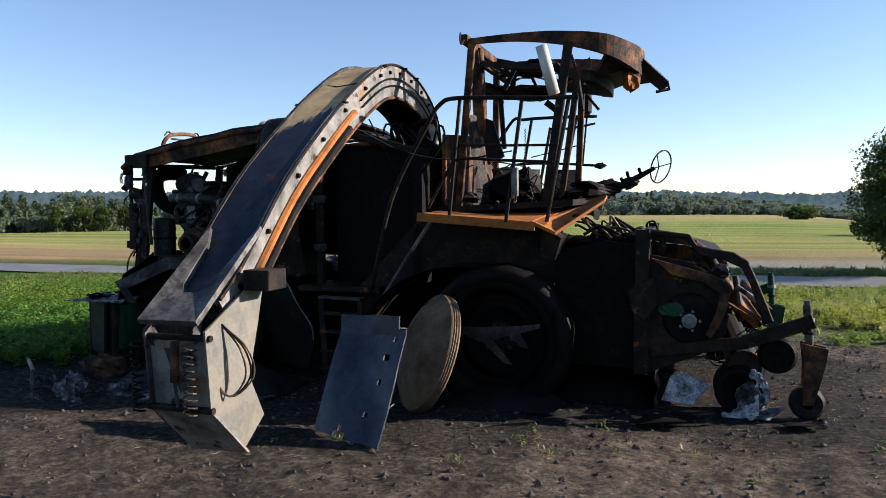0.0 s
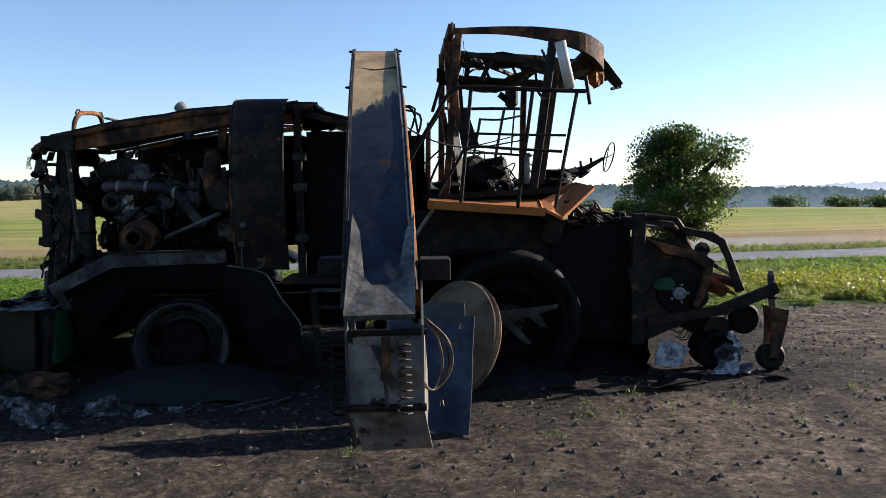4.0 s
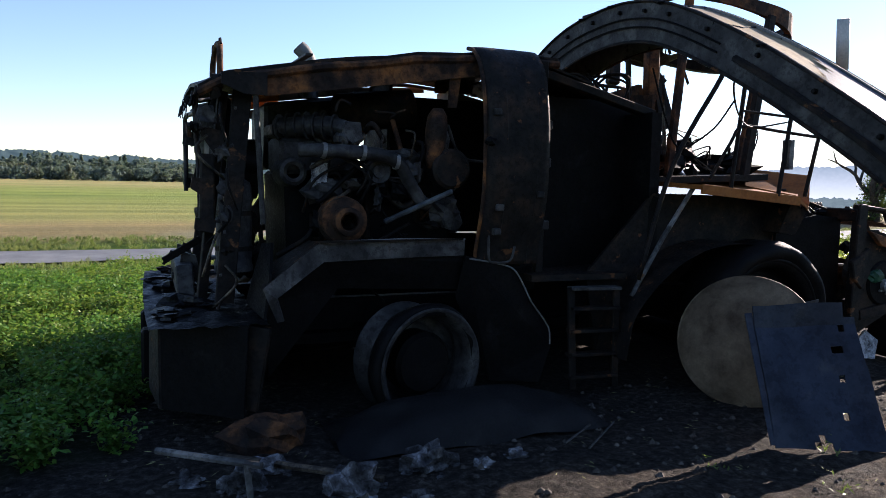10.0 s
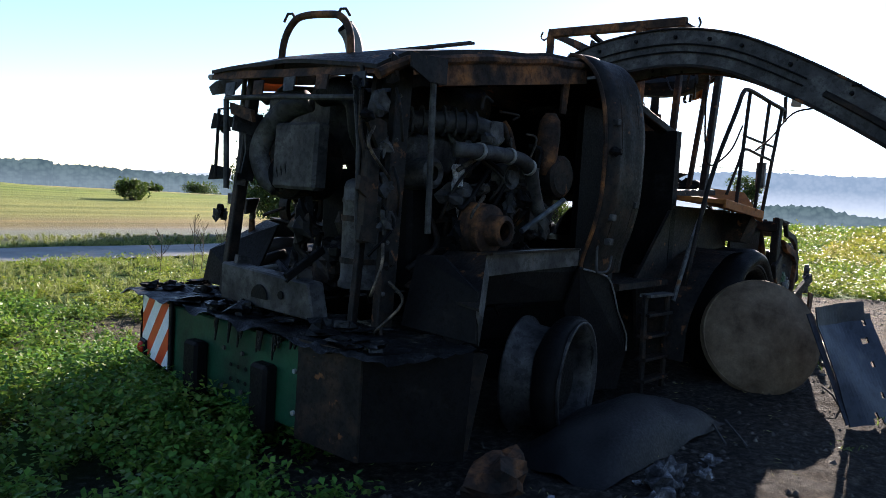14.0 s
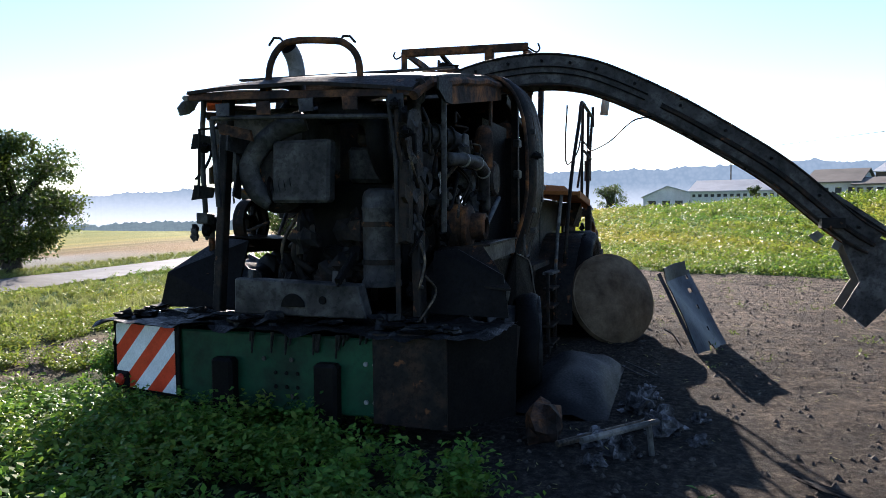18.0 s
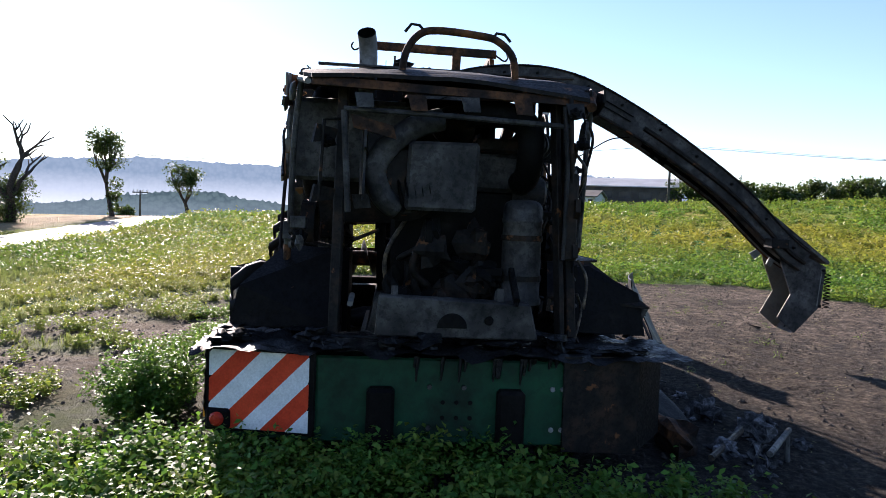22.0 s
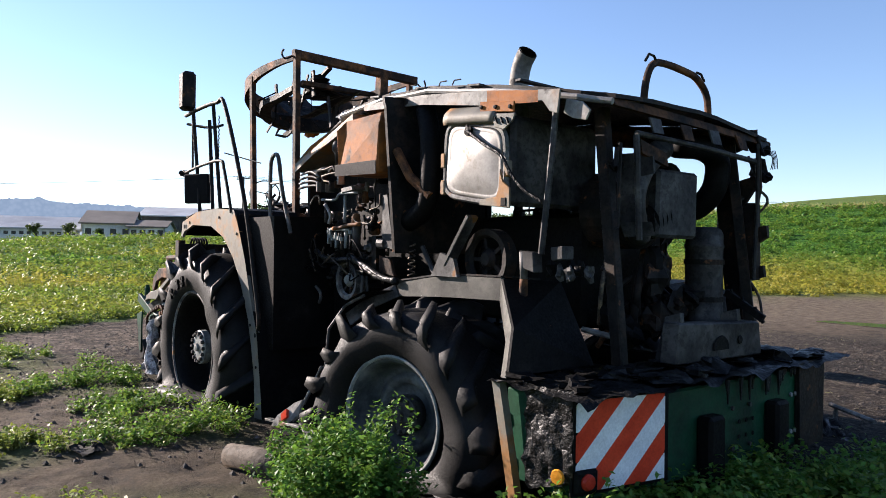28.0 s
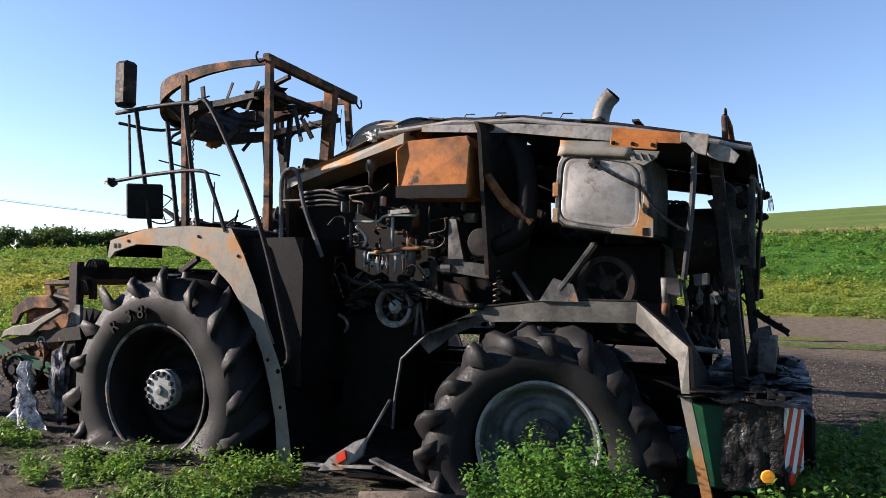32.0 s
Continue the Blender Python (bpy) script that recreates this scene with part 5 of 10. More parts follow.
P("tank_bracket", Shape().slab([(-2.07, 1.1, 1.98), (-2.1, 1.1, 1.9), (-2.16, 1.1, 1.86), (-2.16, 1.1, 1.735), (-1.88, 1.1, 1.765), (-1.9, 1.1, 1.8), (-2.04, 1.1, 1.81), (-2.06, 1.1, 1.86)], (0, 0.015, 0)), M_ARCH, tank, bevel=0.004)
P("bracket_hole", Shape().box((-2.13, 1.112, 1.75), (-2.09, 1.12, 1.80)), M_SOOT, tank)
P("tank_cap", Shape().sheet(lambda a, b: Vector((-1.5 - 0.5 * a - 0.02 * math.sin(b * 3), 1.04 + 0.07 * math.sin(b * math.pi * 0.7), 2.425 - 0.05 * a - 0.1 * b)), 10, 6, 0.014), M_ARCH, tank, "tan scorched top cap", dent=0.004, smooth=True)
P("slotted_bracket", Shape().slab([(-1.98, 1.1, 2.33), (-2.2, 1.1, 2.305), (-2.18, 1.1, 2.26), (-2.1, 1.1, 2.215), (-2.02, 1.1, 2.24)], (0, 0.014, 0)), M_ARCH, tank, bevel=0.004)
for k in range(3):
    P("slot", Shape().beam((-2.03 - 0.05 * k, 1.116, 2.3 - 0.006 * k), (-2.05 - 0.05 * k, 1.116, 2.26 - 0.006 * k), 0.006, 0.02, up=(0, 1, 0)), M_SOOT, tank)
P("bolted_strap", Shape().slab([(-1.87, 1.09, 2.42), (-2.18, 1.09, 2.38), (-2.18, 1.09, 2.315), (-1.87, 1.09, 2.355)], (0, 0.016, 0)), M_ORANGE, tank, bevel=0.004)
for x in (-1.89, -2.02, -2.15):
    P("bolt", Shape().lathe([(0, 0.012), (0.012, 0.01), (0.014, 0)], (x, 1.107, 2.385 - 0.125 * (-1.87 - x)), (0, 1, 0), 8), M_SOOT, tank)
P("knob_hole", Shape().lump((-1.76, 1.105, 2.25), (0.04, 0.014, 0.035), 6, 10, 0.3), M_SOOT, tank)
P("burnt_lead", Shape().tube(curve([(-1.76, 1.115, 2.25), (-1.92, 1.12, 2.15), (-2.08, 1.115, 2.06), (-2.16, 1.1, 1.94), (-2.26, 1.09, 1.84), (-2.38, 1.07, 1.77)], 5), 0.011, 6), M_MELT, tank)
# pale and rusted strips along the hood's left edge
P("hood_strip", Shape().slab([(-0.4, 1.04, 2.63), (-1.17, 1.04, 2.585), (-1.87, 1.04, 2.5), (-1.87, 1.04, 2.405), (-1.17, 1.04, 2.515), (-0.4, 1.04, 2.58)], (0, -0.015, 0)), M_PALE, label="flaking pale hood edge strip", dent=0.004)
P("hood_strip", Shape().slab([(-1.87, 1.045, 2.5), (-2.32, 1.045, 2.43), (-2.32, 1.045, 2.36), (-1.87, 1.045, 2.405)], (0, -0.015, 0)), M_ORANGE, label="rust-orange hood edge strip", dent=0.004)
P("strut_gusset", Shape().slab([(-2.32, 1.05, 2.435), (-2.5, 1.05, 2.41), (-2.48, 1.05, 2.27), (-2.42, 1.05, 2.29), (-2.36, 1.05, 2.36), (-2.32, 1.05, 2.365)], (0, -0.014, 0)), M_PALE, bevel=0.004)
P("strut_tongue", Shape().slab([(-2.5, 1.0, 2.36), (-2.62, 1.0, 2.325), (-2.68, 1.0, 2.27), (-2.65, 1.0, 2.215), (-2.55, 1.0, 2.24), (-2.48, 1.0, 2.28)], (0, -0.014, 0)), M_PALE, bevel=0.004)
for x, z in ((-0.75, 2.655), (-1.0, 2.645), (-1.35, 2.615), (-1.5, 2.6)):
    P("hood_catch", Shape().tube([(x, 1.03, z), (x - 0.02, 1.03, z + 0.03), (x - 0.09, 1.03, z + 0.025)], 0.005, 5), M_DULL)
box = P("cooler_box", Shape().slab([(-0.28, 1.2, 2.06), (-0.27, 1.22, 2.42), (-0.34, 1.15, 2.5), (-0.84, 1.15, 2.5), (-0.88, 1.22, 2.41), (-0.87, 1.22, 2.04)], (0, -0.4, 0)), M_ORANGE, label="rust-orange sheet metal cover", dent=0.008, bevel=0.015)
P("soot_band", Shape().slab([(-0.285, 1.228, 2.14), (-0.872, 1.23, 2.13), (-0.875, 1.228, 2.03), (-0.285, 1.224, 2.05)], (0, 0.004, 0)), M_SOOT, box)
P("partition", Shape().slab([(-0.93, 1.2, 2.5), (-0.9, 1.2, 2.58), (-0.95, 1.0, 2.6), (-0.98, 0.3, 2.6), (-1.02, 0.3, 1.45), (-1.0, 1.15, 1.45)], (-0.03, 0, 0)), M_CHAR, dent=0.015)
P("left_diagonal", Shape().tube([(-0.98, 1.12, 2.2), (-1.12, 1.1, 2.0), (-1.3, 1.05, 1.85)], 0.035, 8), M_RUSTY)
P("big_hose", Shape().tube(curve([(-1.1, 0.95, 2.5), (-1.22, 1.0, 2.3), (-1.26, 1.02, 2.0), (-1.2, 1.02, 1.78), (-1.0, 1.02, 1.68)], 5), 0.075, 14), M_SOOT, smooth=True)
P("sensor_disc", Shape().lathe([(0, 0.02), (0.1, 0.01), (0.11, 0)], (-0.9, 1.02, 1.72), (0, 1, 0), 24), M_CHAR)
P("panel_with_hole", Shape().slab([(-0.68, 0.98, 1.9), (-0.62, 0.98, 1.9), (-0.62, 0.98, 1.5), (-0.95, 0.98, 1.45), (-0.97, 0.98, 1.55), (-0.75, 0.98, 1.58)], (0, 0.015, 0)), M_GREY)


def belt_pulley(c, r, nm, mat, holes=6):
    q = P(nm, Shape().lathe([(r * 0.72, 0.02), (r * 0.8, 0.045), (r, 0.05), (r, -0.05), (r * 0.8, -0.045), (r * 0.74, -0.02)], c, (0, 1, 0), 36), mat, label="spoked belt pulley")
    P("boss", Shape().lathe([(0, 0.05), (r * 0.2, 0.05), (r * 0.36, 0.02), (r * 0.36, -0.02)], c, (0, 1, 0), 20), M_HUB if mat is M_GREY else M_CHAR, q)
    for k in range(holes):
        g = 2 * math.pi * k / holes
        P("spoke", Shape().beam((c[0] + math.cos(g) * r * 0.3, c[1], c[2] + math.sin(g) * r * 0.3), (c[0] + math.cos(g) * r * 0.8, c[1], c[2] + math.sin(g) * r * 0.8), 0.03, r * 0.18, up=(0, 1, 0)), M_CHAR, q)
    return q


belt_pulley((-1.82, 0.95, 1.42), 0.2, "drive_pulley", M_CHAR, 5)
belt_pulley((-0.18, 1.0, 1.22), 0.16, "drive_pulley", M_GREY, 8)
P("belt_guard_arm", Shape().beam((-1.52, 1.06, 1.38), (-1.76, 1.06, 1.7), 0.03, 0.09, up=(0, 1, 0)), M_GREY, label="grey cast tensioner arm")
P("tensioner_foot", Shape().slab([(-1.38, 1.07, 1.3), (-1.66, 1.07, 1.3), (-1.62, 1.07, 1.42), (-1.48, 1.07, 1.46)], (0, 0.03, 0)), M_GREY)
P("spring", Shape().tube([(-1.02 + 0.025 * math.cos(i * 0.9), 1.0 + 0.025 * math.sin(i * 0.9), 1.28 + 0.006 * i) for i in range(44)], 0.006, 5), M_WIRE)
P("linkage", Shape().tube([(-1.15, 1.0, 1.5), (-1.3, 1.0, 1.3)], 0.018, 8), M_DULL)
fl = P("left_rear_fender", Shape().ribbon([(-0.9, 1.05, 1.23), (-1.5, 1.07, 1.305), (-2.05, 1.07, 1.31), (-2.40, 1.31, 1.05), (-2.42, 1.37, 0.77)], [(-0.92, 1.05, 1.13), (-1.5, 1.07, 1.16), (-2.04, 1.07, 1.17), (-2.34, 1.30, 0.96), (-2.37, 1.36, 0.77)], (-0.01, -0.02, 0)), M_OLIVE, label="grey-brown scorched rear fender strip", dent=0.005)
P("fender_tail", Shape().ribbon([(-0.9, 1.06, 1.22), (-0.7, 1.16, 1.12), (-0.52, 1.26, 0.98)], [(-0.94, 1.06, 1.13), (-0.76, 1.16, 1.04), (-0.6, 1.26, 0.9)], (0, -0.02, 0)), M_DULL, fl)
P("fender_top", Shape().slab([(-0.9, 1.06, 1.235), (-1.5, 1.07, 1.31), (-2.05, 1.07, 1.315), (-2.05, 0.72, 1.29), (-0.92, 0.72, 1.22)], (0, 0, 0.012)), M_CHAR, fl, dent=0.006)
P("fender_back", Shape().slab([(-2.06, 1.08, 1.305), (-2.405, 1.32, 1.05), (-2.43, 1.38, 0.78), (-2.46, 0.7, 0.8), (-2.2, 0.72, 1.29)], (-0.02, 0, 0)), M_SOOT, fl, dent=0.006)
P("fender_front", Shape().tube([(-0.85, 1.3, 1.14), (-0.62, 1.32, 1.05), (-0.42, 1.34, 0.86), (-0.37, 1.34, 0.55), (-0.36, 1.34, 0.35)], 0.012, 6), M_GREY, fl)
P("fender_front_skin", Shape().grid(lambda a, b: (lambda q: Vector((q.x, 1.34 - 0.5 * b, q.y)))(curve([Vector((-0.9, 1.17, 0)), Vector((-0.62, 1.06, 0)), Vector((-0.42, 0.87, 0)), Vector((-0.37, 0.55, 0)), Vector((-0.36, 0.3, 0))], 4)[min(16, int(round(a * 16)))]), 16, 3), M_SOOT, fl, dent=0.01)
P("lower_panel", Shape().box((-0.36, 0.75, 0.25), (0.42, 0.8, 1.15)), M_SOOT, dent=0.02)
P("left_wall", Shape().box((-0.95, 0.42, 1.2), (1.1, 0.5, 2.45)), M_SOOT, dent=0.02)
P("step_box", Shape().box((0.42, 0.8, 0.6), (1.05, 1.4, 1.75)), M_SOOT, dent=0.01)
wires = random.Random(3)
for i in range(30):
    a = Vector((wires.uniform(-0.8, 0.35), wires.uniform(0.62, 1.05), wires.uniform(1.35, 2.2)))
    n = wires.randint(3, 5)
    pts_ = [a]
    for k in range(n):
        d = [Vector((wires.choice([-1, 1]) * wires.uniform(0.04, 0.16), 0, 0)), Vector((0, wires.uniform(-0.06, 0.06), 0)), Vector((0, 0, wires.uniform(-0.16, 0.1)))][wires.randint(0, 2)]
        pts_.append(pts_[-1] + d + Vector((0, wires.uniform(-0.02, 0.02), wires.uniform(-0.03, 0.0))))
    P("hydraulic_pipe", Shape().tube(curve(pts_, 3), wires.uniform(0.006, 0.014), 6), wires.choice([M_WIRE, M_WIRE, M_CHAR, M_SOOT, M_RUSTY]), smooth=True)
for i in range(26):
    c = Vector((wires.uniform(-0.75, 0.25), wires.uniform(0.7, 1.0), wires.uniform(1.4, 2.1)))
    r = wires.uniform(0.02, 0.045)
    P("valve", Shape().lathe([(0, 0.08), (r * 0.6, 0.08), (r * 0.6, 0.05), (r, 0.045), (r, -0.04), (r * 0.5, -0.05), (0, -0.05)], c, wires.choice([(0, 1, 0), (0, 0, 1), (1, 0, 0)]), 10), wires.choice([M_WIRE, M_CHAR, M_RUSTY, M_GREY]))
for i in range(10):
    c = (wires.uniform(-0.4, 0.3), wires.uniform(0.75, 1.0), wires.uniform(1.2, 1.45))
    P("melted_harness", Shape().lump(c, (0.12, 0.07, 0.05), i + 80, 10, 0.5), M_MELT)
P("roof_shoulder", Shape().slab([(0.95, 0.95, 2.28), (0.55, 1.0, 2.4), (-0.25, 1.05, 2.58), (-0.25, 1.05, 2.5), (0.55, 1.0, 2.3), (0.95, 0.95, 2.2)], (0, -0.35, 0)), M_ARCH, dent=0.01)
P("roof_front", Shape().slab([(0.9, 0.9, 2.3), (-0.05, 0.95, 2.63), (-0.05, -0.85, 2.63), (0.4, -0.85, 2.5), (0.9, -0.2, 2.3)], (0, 0, 0.02)), M_CHAR, dent=0.02)
P("muffler", Shape().tube([(0.0, 0.7, 2.62), (-0.35, 0.85, 2.62)], 0.06, 12), M_RUSTY)

# left front fender
n_ = 12
# outer edge runs over the top, inner edge follows the tyre
OUT = [(2.45, 1.60), (2.42, 1.74), (2.0, 1.83), (1.5, 1.85), (1.06, 1.82), (0.93, 1.62), (0.8, 1.36), (0.68, 1.05), (0.60, 0.75), (0.54, 0.45), (0.50, 0.2), (0.47, 0.0)]
INN = [(2.42, 1.58), (2.36, 1.64), (2.1, 1.70), (1.62, 1.68), (1.3, 1.57), (1.06, 1.38), (0.88, 1.15), (0.72, 0.85), (0.64, 0.6), (0.58, 0.35), (0.56, 0.15), (0.56, 0.0)]
OUT = [(x - (0.06 if z < 1.0 else 0.0), z) for x, z in OUT]
af = Shape()
for yy in (1.50, 1.47):
    af.add([(x, yy, z) for x, z in OUT] + [(x, yy, z) for x, z in INN], [(i, i + 1, n_ + i + 1, n_ + i) for i in range(n_ - 1)])
af.f += [(i, 2 * n_ + i, 2 * n_ + i + 1, i + 1) for i in range(n_ - 1)] + [(n_ + i, n_ + i + 1, 3 * n_ + i + 1, 3 * n_ + i) for i in range(n_ - 1)]
fa_ = P("left_front_fender", af, M_ARCH, label="tall curved front fender, grey paint burnt to rust", dent=0.004)
top = Shape().grid(lambda a, b: (lambda q: Vector((q.x, 1.5 - 0.62 * b, q.y)))(curve([Vector((x, z, 0)) for x, z in OUT], 3)[min(33, int(round(a * 33)))]), 33, 4)
P("fender_skin", top, M_SOOT, fa_, dent=0.006)
for x, z in ((1.4, 1.76), (0.98, 1.6), (0.66, 0.8), (0.53, 0.45), (0.5, 0.1), (2.2, 1.73)):
    P("rivet", Shape().lathe([(0, 0.008), (0.012, 0.006), (0.014, 0)], (x, 1.503, z), (0, 1, 0), 8), M_SOOT, fa_)
P("fender_bolt_hole", Shape().lathe([(0, 0.003), (0.018, 0.003), (0.02, 0)], (0.56, 1.503, 0.72), (0, 1, 0), 10), M_SOOT, fa_)
for x in (2.36, 2.31):
    P("unread_mark", Shape().box((x - 0.012, 1.501, 1.67), (x + 0.012, 1.505, 1.71)), M_SOOT, fa_)

# remains hanging at the rear left corner and over the bumper
P("strut_bracket", Shape().slab([(-2.2, 1.07, 1.48), (-2.32, 1.07, 1.47), (-2.33, 1.07, 1.35), (-2.24, 1.07, 1.37)], (0, -0.08, 0)), M_DULL, bevel=0.006)
P("strut_bracket", Shape().slab([(-2.39, 1.0, 1.5), (-2.49, 1.0, 1.51), (-2.49, 1.0, 1.43), (-2.4, 1.0, 1.42)], (0, -0.1, 0)), M_DULL, bevel=0.006)
P("pale_pipe", Shape().tube([(-2.22, 1.05, 1.47), (-2.23, 1.05, 1.31)], 0.024, 10), M_PALE, smooth=True)
P("rusty_pipe", Shape().tube(curve([(-2.23, 1.05, 1.31), (-2.23, 1.05, 1.19), (-2.26, 1.03, 1.08), (-2.38, 0.98, 1.02)], 4), 0.026, 10), M_RUSTY, smooth=True)
for k in range(6):
    P("melted_connector", Shape().lump((-2.38 - 0.05 * k, 0.98 - 0.03 * (k % 3), 1.38 - 0.03 * (k % 2)), (0.03, 0.03, 0.045), 400 + k, 8, 0.4), M_DULL if k % 2 else M_SOOT)
P("tail_rod", Shape().tube([(-2.31, 0.6, 0.99), (-2.55, 0.6, 0.965)], 0.02, 8), M_PALE)
for y in (-0.34, 0.3):
    P("crossmember_leg", Shape().slab([(-2.73, y, 1.09), (-2.83, y, 1.12), (-2.87, y, 0.82), (-2.82, y, 0.82), (-2.79, y, 0.98), (-2.75, y, 0.97), (-2.71, y, 0.82), (-2.66, y, 0.82)], (0, 0.04, 0)), M_DULL)
P("burnt_linkage", Shape().beam((-2.7, -0.4, 1.22), (-2.96, -0.4, 1.06), 0.035, 0.05), M_SOOT)
for d in (0.2, 0.5, 0.85):
    c = Vector((-2.7, -0.4, 1.22)).lerp(Vector((-2.96, -0.4, 1.06)), d)
    P("linkage_pin", Shape().tube([c + Vector((0.02, 0, 0.05)), c, c + Vector((-0.04, 0, -0.05))], 0.012, 6), M_SOOT)
P("scorched_bracket", Shape().slab([(-2.44, 0.52, 2.03), (-2.61, 0.52, 2.07), (-2.76, 0.52, 2.04), (-2.77, 0.52, 1.94), (-2.5, 0.52, 1.91)], (0, 0.015, 0)), M_DULL, dent=0.01)
crust = random.Random(31)
for k in range(26):
    x, y = crust.uniform(-2.98, -2.5), crust.uniform(-1.3, 1.35)
    P("char_crust", Shape().lump((x, y, 0.79), (crust.uniform(0.05, 0.13), crust.uniform(0.05, 0.14), crust.uniform(0.012, 0.045)), 500 + k, 9, 0.6), crust.choice([M_MELT, M_MELT, M_SOOT]), bumper)
for k in range(16):
    y = crust.uniform(-0.7, 0.2)
    P("char_drip", Shape().tube([(-3.05, y, 0.74), (-3.055, y + 0.01, 0.74 - crust.uniform(0.03, 0.16))], [0.014, 0.006], 6), M_MELT, bumper)

for k in range(7):
    P("melted_remains", Shape().lump((0.12 - 0.05 * k, 0.92 + 0.02 * (k % 2), 2.6 + 0.015 * (k % 3)), (0.05, 0.05, 0.035), 600 + k, 9, 0.5), M_ALU if k % 2 else M_WHITEASH)
fuse = random.Random(8)
for k in range(14):
    a = Vector((fuse.uniform(-0.5, 0.45), 1.08, fuse.uniform(1.25, 1.5)))
    P("bundled_wire", Shape().tube(curve([a, a + Vector((fuse.uniform(-0.15, 0.15), 0.04, fuse.uniform(-0.05, 0.1))), a + Vector((fuse.uniform(-0.3, 0.3), 0.02, fuse.uniform(-0.15, 0.05)))], 4), 0.007, 5), fuse.choice([M_WIRE, M_CHAR, M_SOOT]), smooth=True)
# the valve bank and its pipes behind the open left flank
P("accumulator", Shape().lathe([(0, 0.06), (0.03, 0.055), (0.045, 0.02), (0.045, -0.02), (0.02, -0.05), (0.02, -0.14), (0.0, -0.14)], (0.074, 1.000, 2.336), (0, 0, 1), 16), M_DULL, label="round pressure flask on a short neck", smooth=True)
P("steel_pipe", Shape().tube(curve([(0.388, 1.050, 2.161), (0.174, 1.050, 2.158), (0.064, 1.050, 2.173), (0.017, 1.050, 2.125)], 4), 0.009, 8), M_WIRE, smooth=True)
P("steel_pipe", Shape().tube(curve([(0.242, 1.050, 2.101), (0.109, 1.050, 2.114), (-0.032, 1.050, 2.121), (-0.129, 1.050, 2.185)], 4), 0.009, 8), M_WIRE, smooth=True)
P("steel_pipe", Shape().tube(curve([(0.238, 1.050, 2.108), (0.210, 1.050, 2.063), (0.111, 1.050, 2.045), (0.107, 1.050, 2.002)], 4), 0.009, 8), M_WIRE, smooth=True)
P("steel_pipe", Shape().tube(curve([(0.439, 1.000, 2.150), (0.301, 1.000, 2.168), (0.100, 1.000, 2.157)], 4), 0.024, 8), M_DULL, smooth=True)
P("rigid_pipe", Shape().tube(curve([(0.724, 1.000, 2.152), (0.493, 1.020, 2.162), (0.295, 1.040, 2.100)], 4), 0.011, 8), M_DULL, smooth=True)
P("rigid_pipe", Shape().tube(curve([(0.737, 1.000, 2.111), (0.494, 1.020, 2.121), (0.295, 1.040, 2.074)], 4), 0.011, 8), M_CHAR, smooth=True)
P("rigid_pipe", Shape().tube(curve([(0.750, 1.000, 2.070), (0.495, 1.020, 2.080), (0.296, 1.040, 2.049)], 4), 0.011, 8), M_DULL, smooth=True)
P("rigid_pipe", Shape().tube(curve([(0.763, 1.000, 2.028), (0.496, 1.020, 2.039), (0.297, 1.040, 2.023)], 4), 0.011, 8), M_CHAR, smooth=True)
P("valve_block", Shape().box((0.293, 0.980, 1.970), (0.314, 1.070, 2.060)), M_ALU, dent=0.006, bevel=0.006)
P("valve_block", Shape().box((0.236, 0.980, 1.963), (0.226, 1.070, 2.080)), M_DULL, dent=0.006, bevel=0.006)
P("valve_block", Shape().box((0.154, 0.980, 1.959), (0.158, 1.070, 2.032)), M_ALU, dent=0.006, bevel=0.006)
P("valve_block", Shape().box((0.078, 0.980, 1.962), (0.092, 1.070, 2.042)), M_DULL, dent=0.006, bevel=0.006)
P("valve_block", Shape().box((0.014, 0.980, 1.987), (0.003, 1.070, 2.051)), M_CHAR, dent=0.006, bevel=0.006)
P("junction_box", Shape().box((-0.088, 1.020, 2.010), (-0.058, 1.080, 2.085)), M_PALE, bevel=0.005)
P("mounting_plate", Shape().slab([(-0.164, 1.100, 1.971), (-0.322, 1.100, 1.979), (-0.342, 1.100, 1.948), (-0.167, 1.100, 1.936)], (0, -0.12, 0)), M_PALE, dent=0.004)
P("steel_pipe", Shape().tube(curve([(0.180, 1.080, 1.896), (-0.037, 1.080, 1.885), (-0.122, 1.080, 1.931), (-0.390, 1.080, 1.925)], 4), 0.011, 8), M_HUB, smooth=True)
P("steel_pipe", Shape().tube(curve([(0.441, 1.050, 1.869), (0.371, 1.050, 1.930), (0.291, 1.050, 1.929), (0.275, 1.050, 1.861)], 4), 0.008, 8), M_WIRE, smooth=True)
P("steel_pipe", Shape().tube(curve([(0.255, 1.000, 1.890), (0.248, 1.000, 1.706)], 4), 0.014, 8), M_DULL, smooth=True)
P("steel_pipe", Shape().tube(curve([(-0.168, 1.060, 1.918), (-0.167, 1.060, 1.689)], 4), 0.014, 8), M_HUB, smooth=True)
P("steel_pipe", Shape().tube(curve([(0.163, 1.060, 1.855), (0.098, 1.060, 1.798), (0.071, 1.060, 1.743), (0.094, 1.060, 1.690)], 4), 0.015, 8), M_ALU, smooth=True)
P("copper_pipe", Shape().tube(curve([(-0.028, 1.090, 1.644), (-0.144, 1.090, 1.651), (-0.268, 1.090, 1.668), (-0.450, 1.090, 1.673)], 4), 0.016, 8), M_ORANGE, label="rust-orange pipe along the valve bank", smooth=True)
P("burnt_wire", Shape().tube(curve([(-0.444, 1.080, 1.674), (-0.562, 1.080, 1.678), (-0.621, 1.080, 1.714), (-0.632, 1.080, 1.756)], 4), 0.006, 8), M_WIRE, smooth=True)
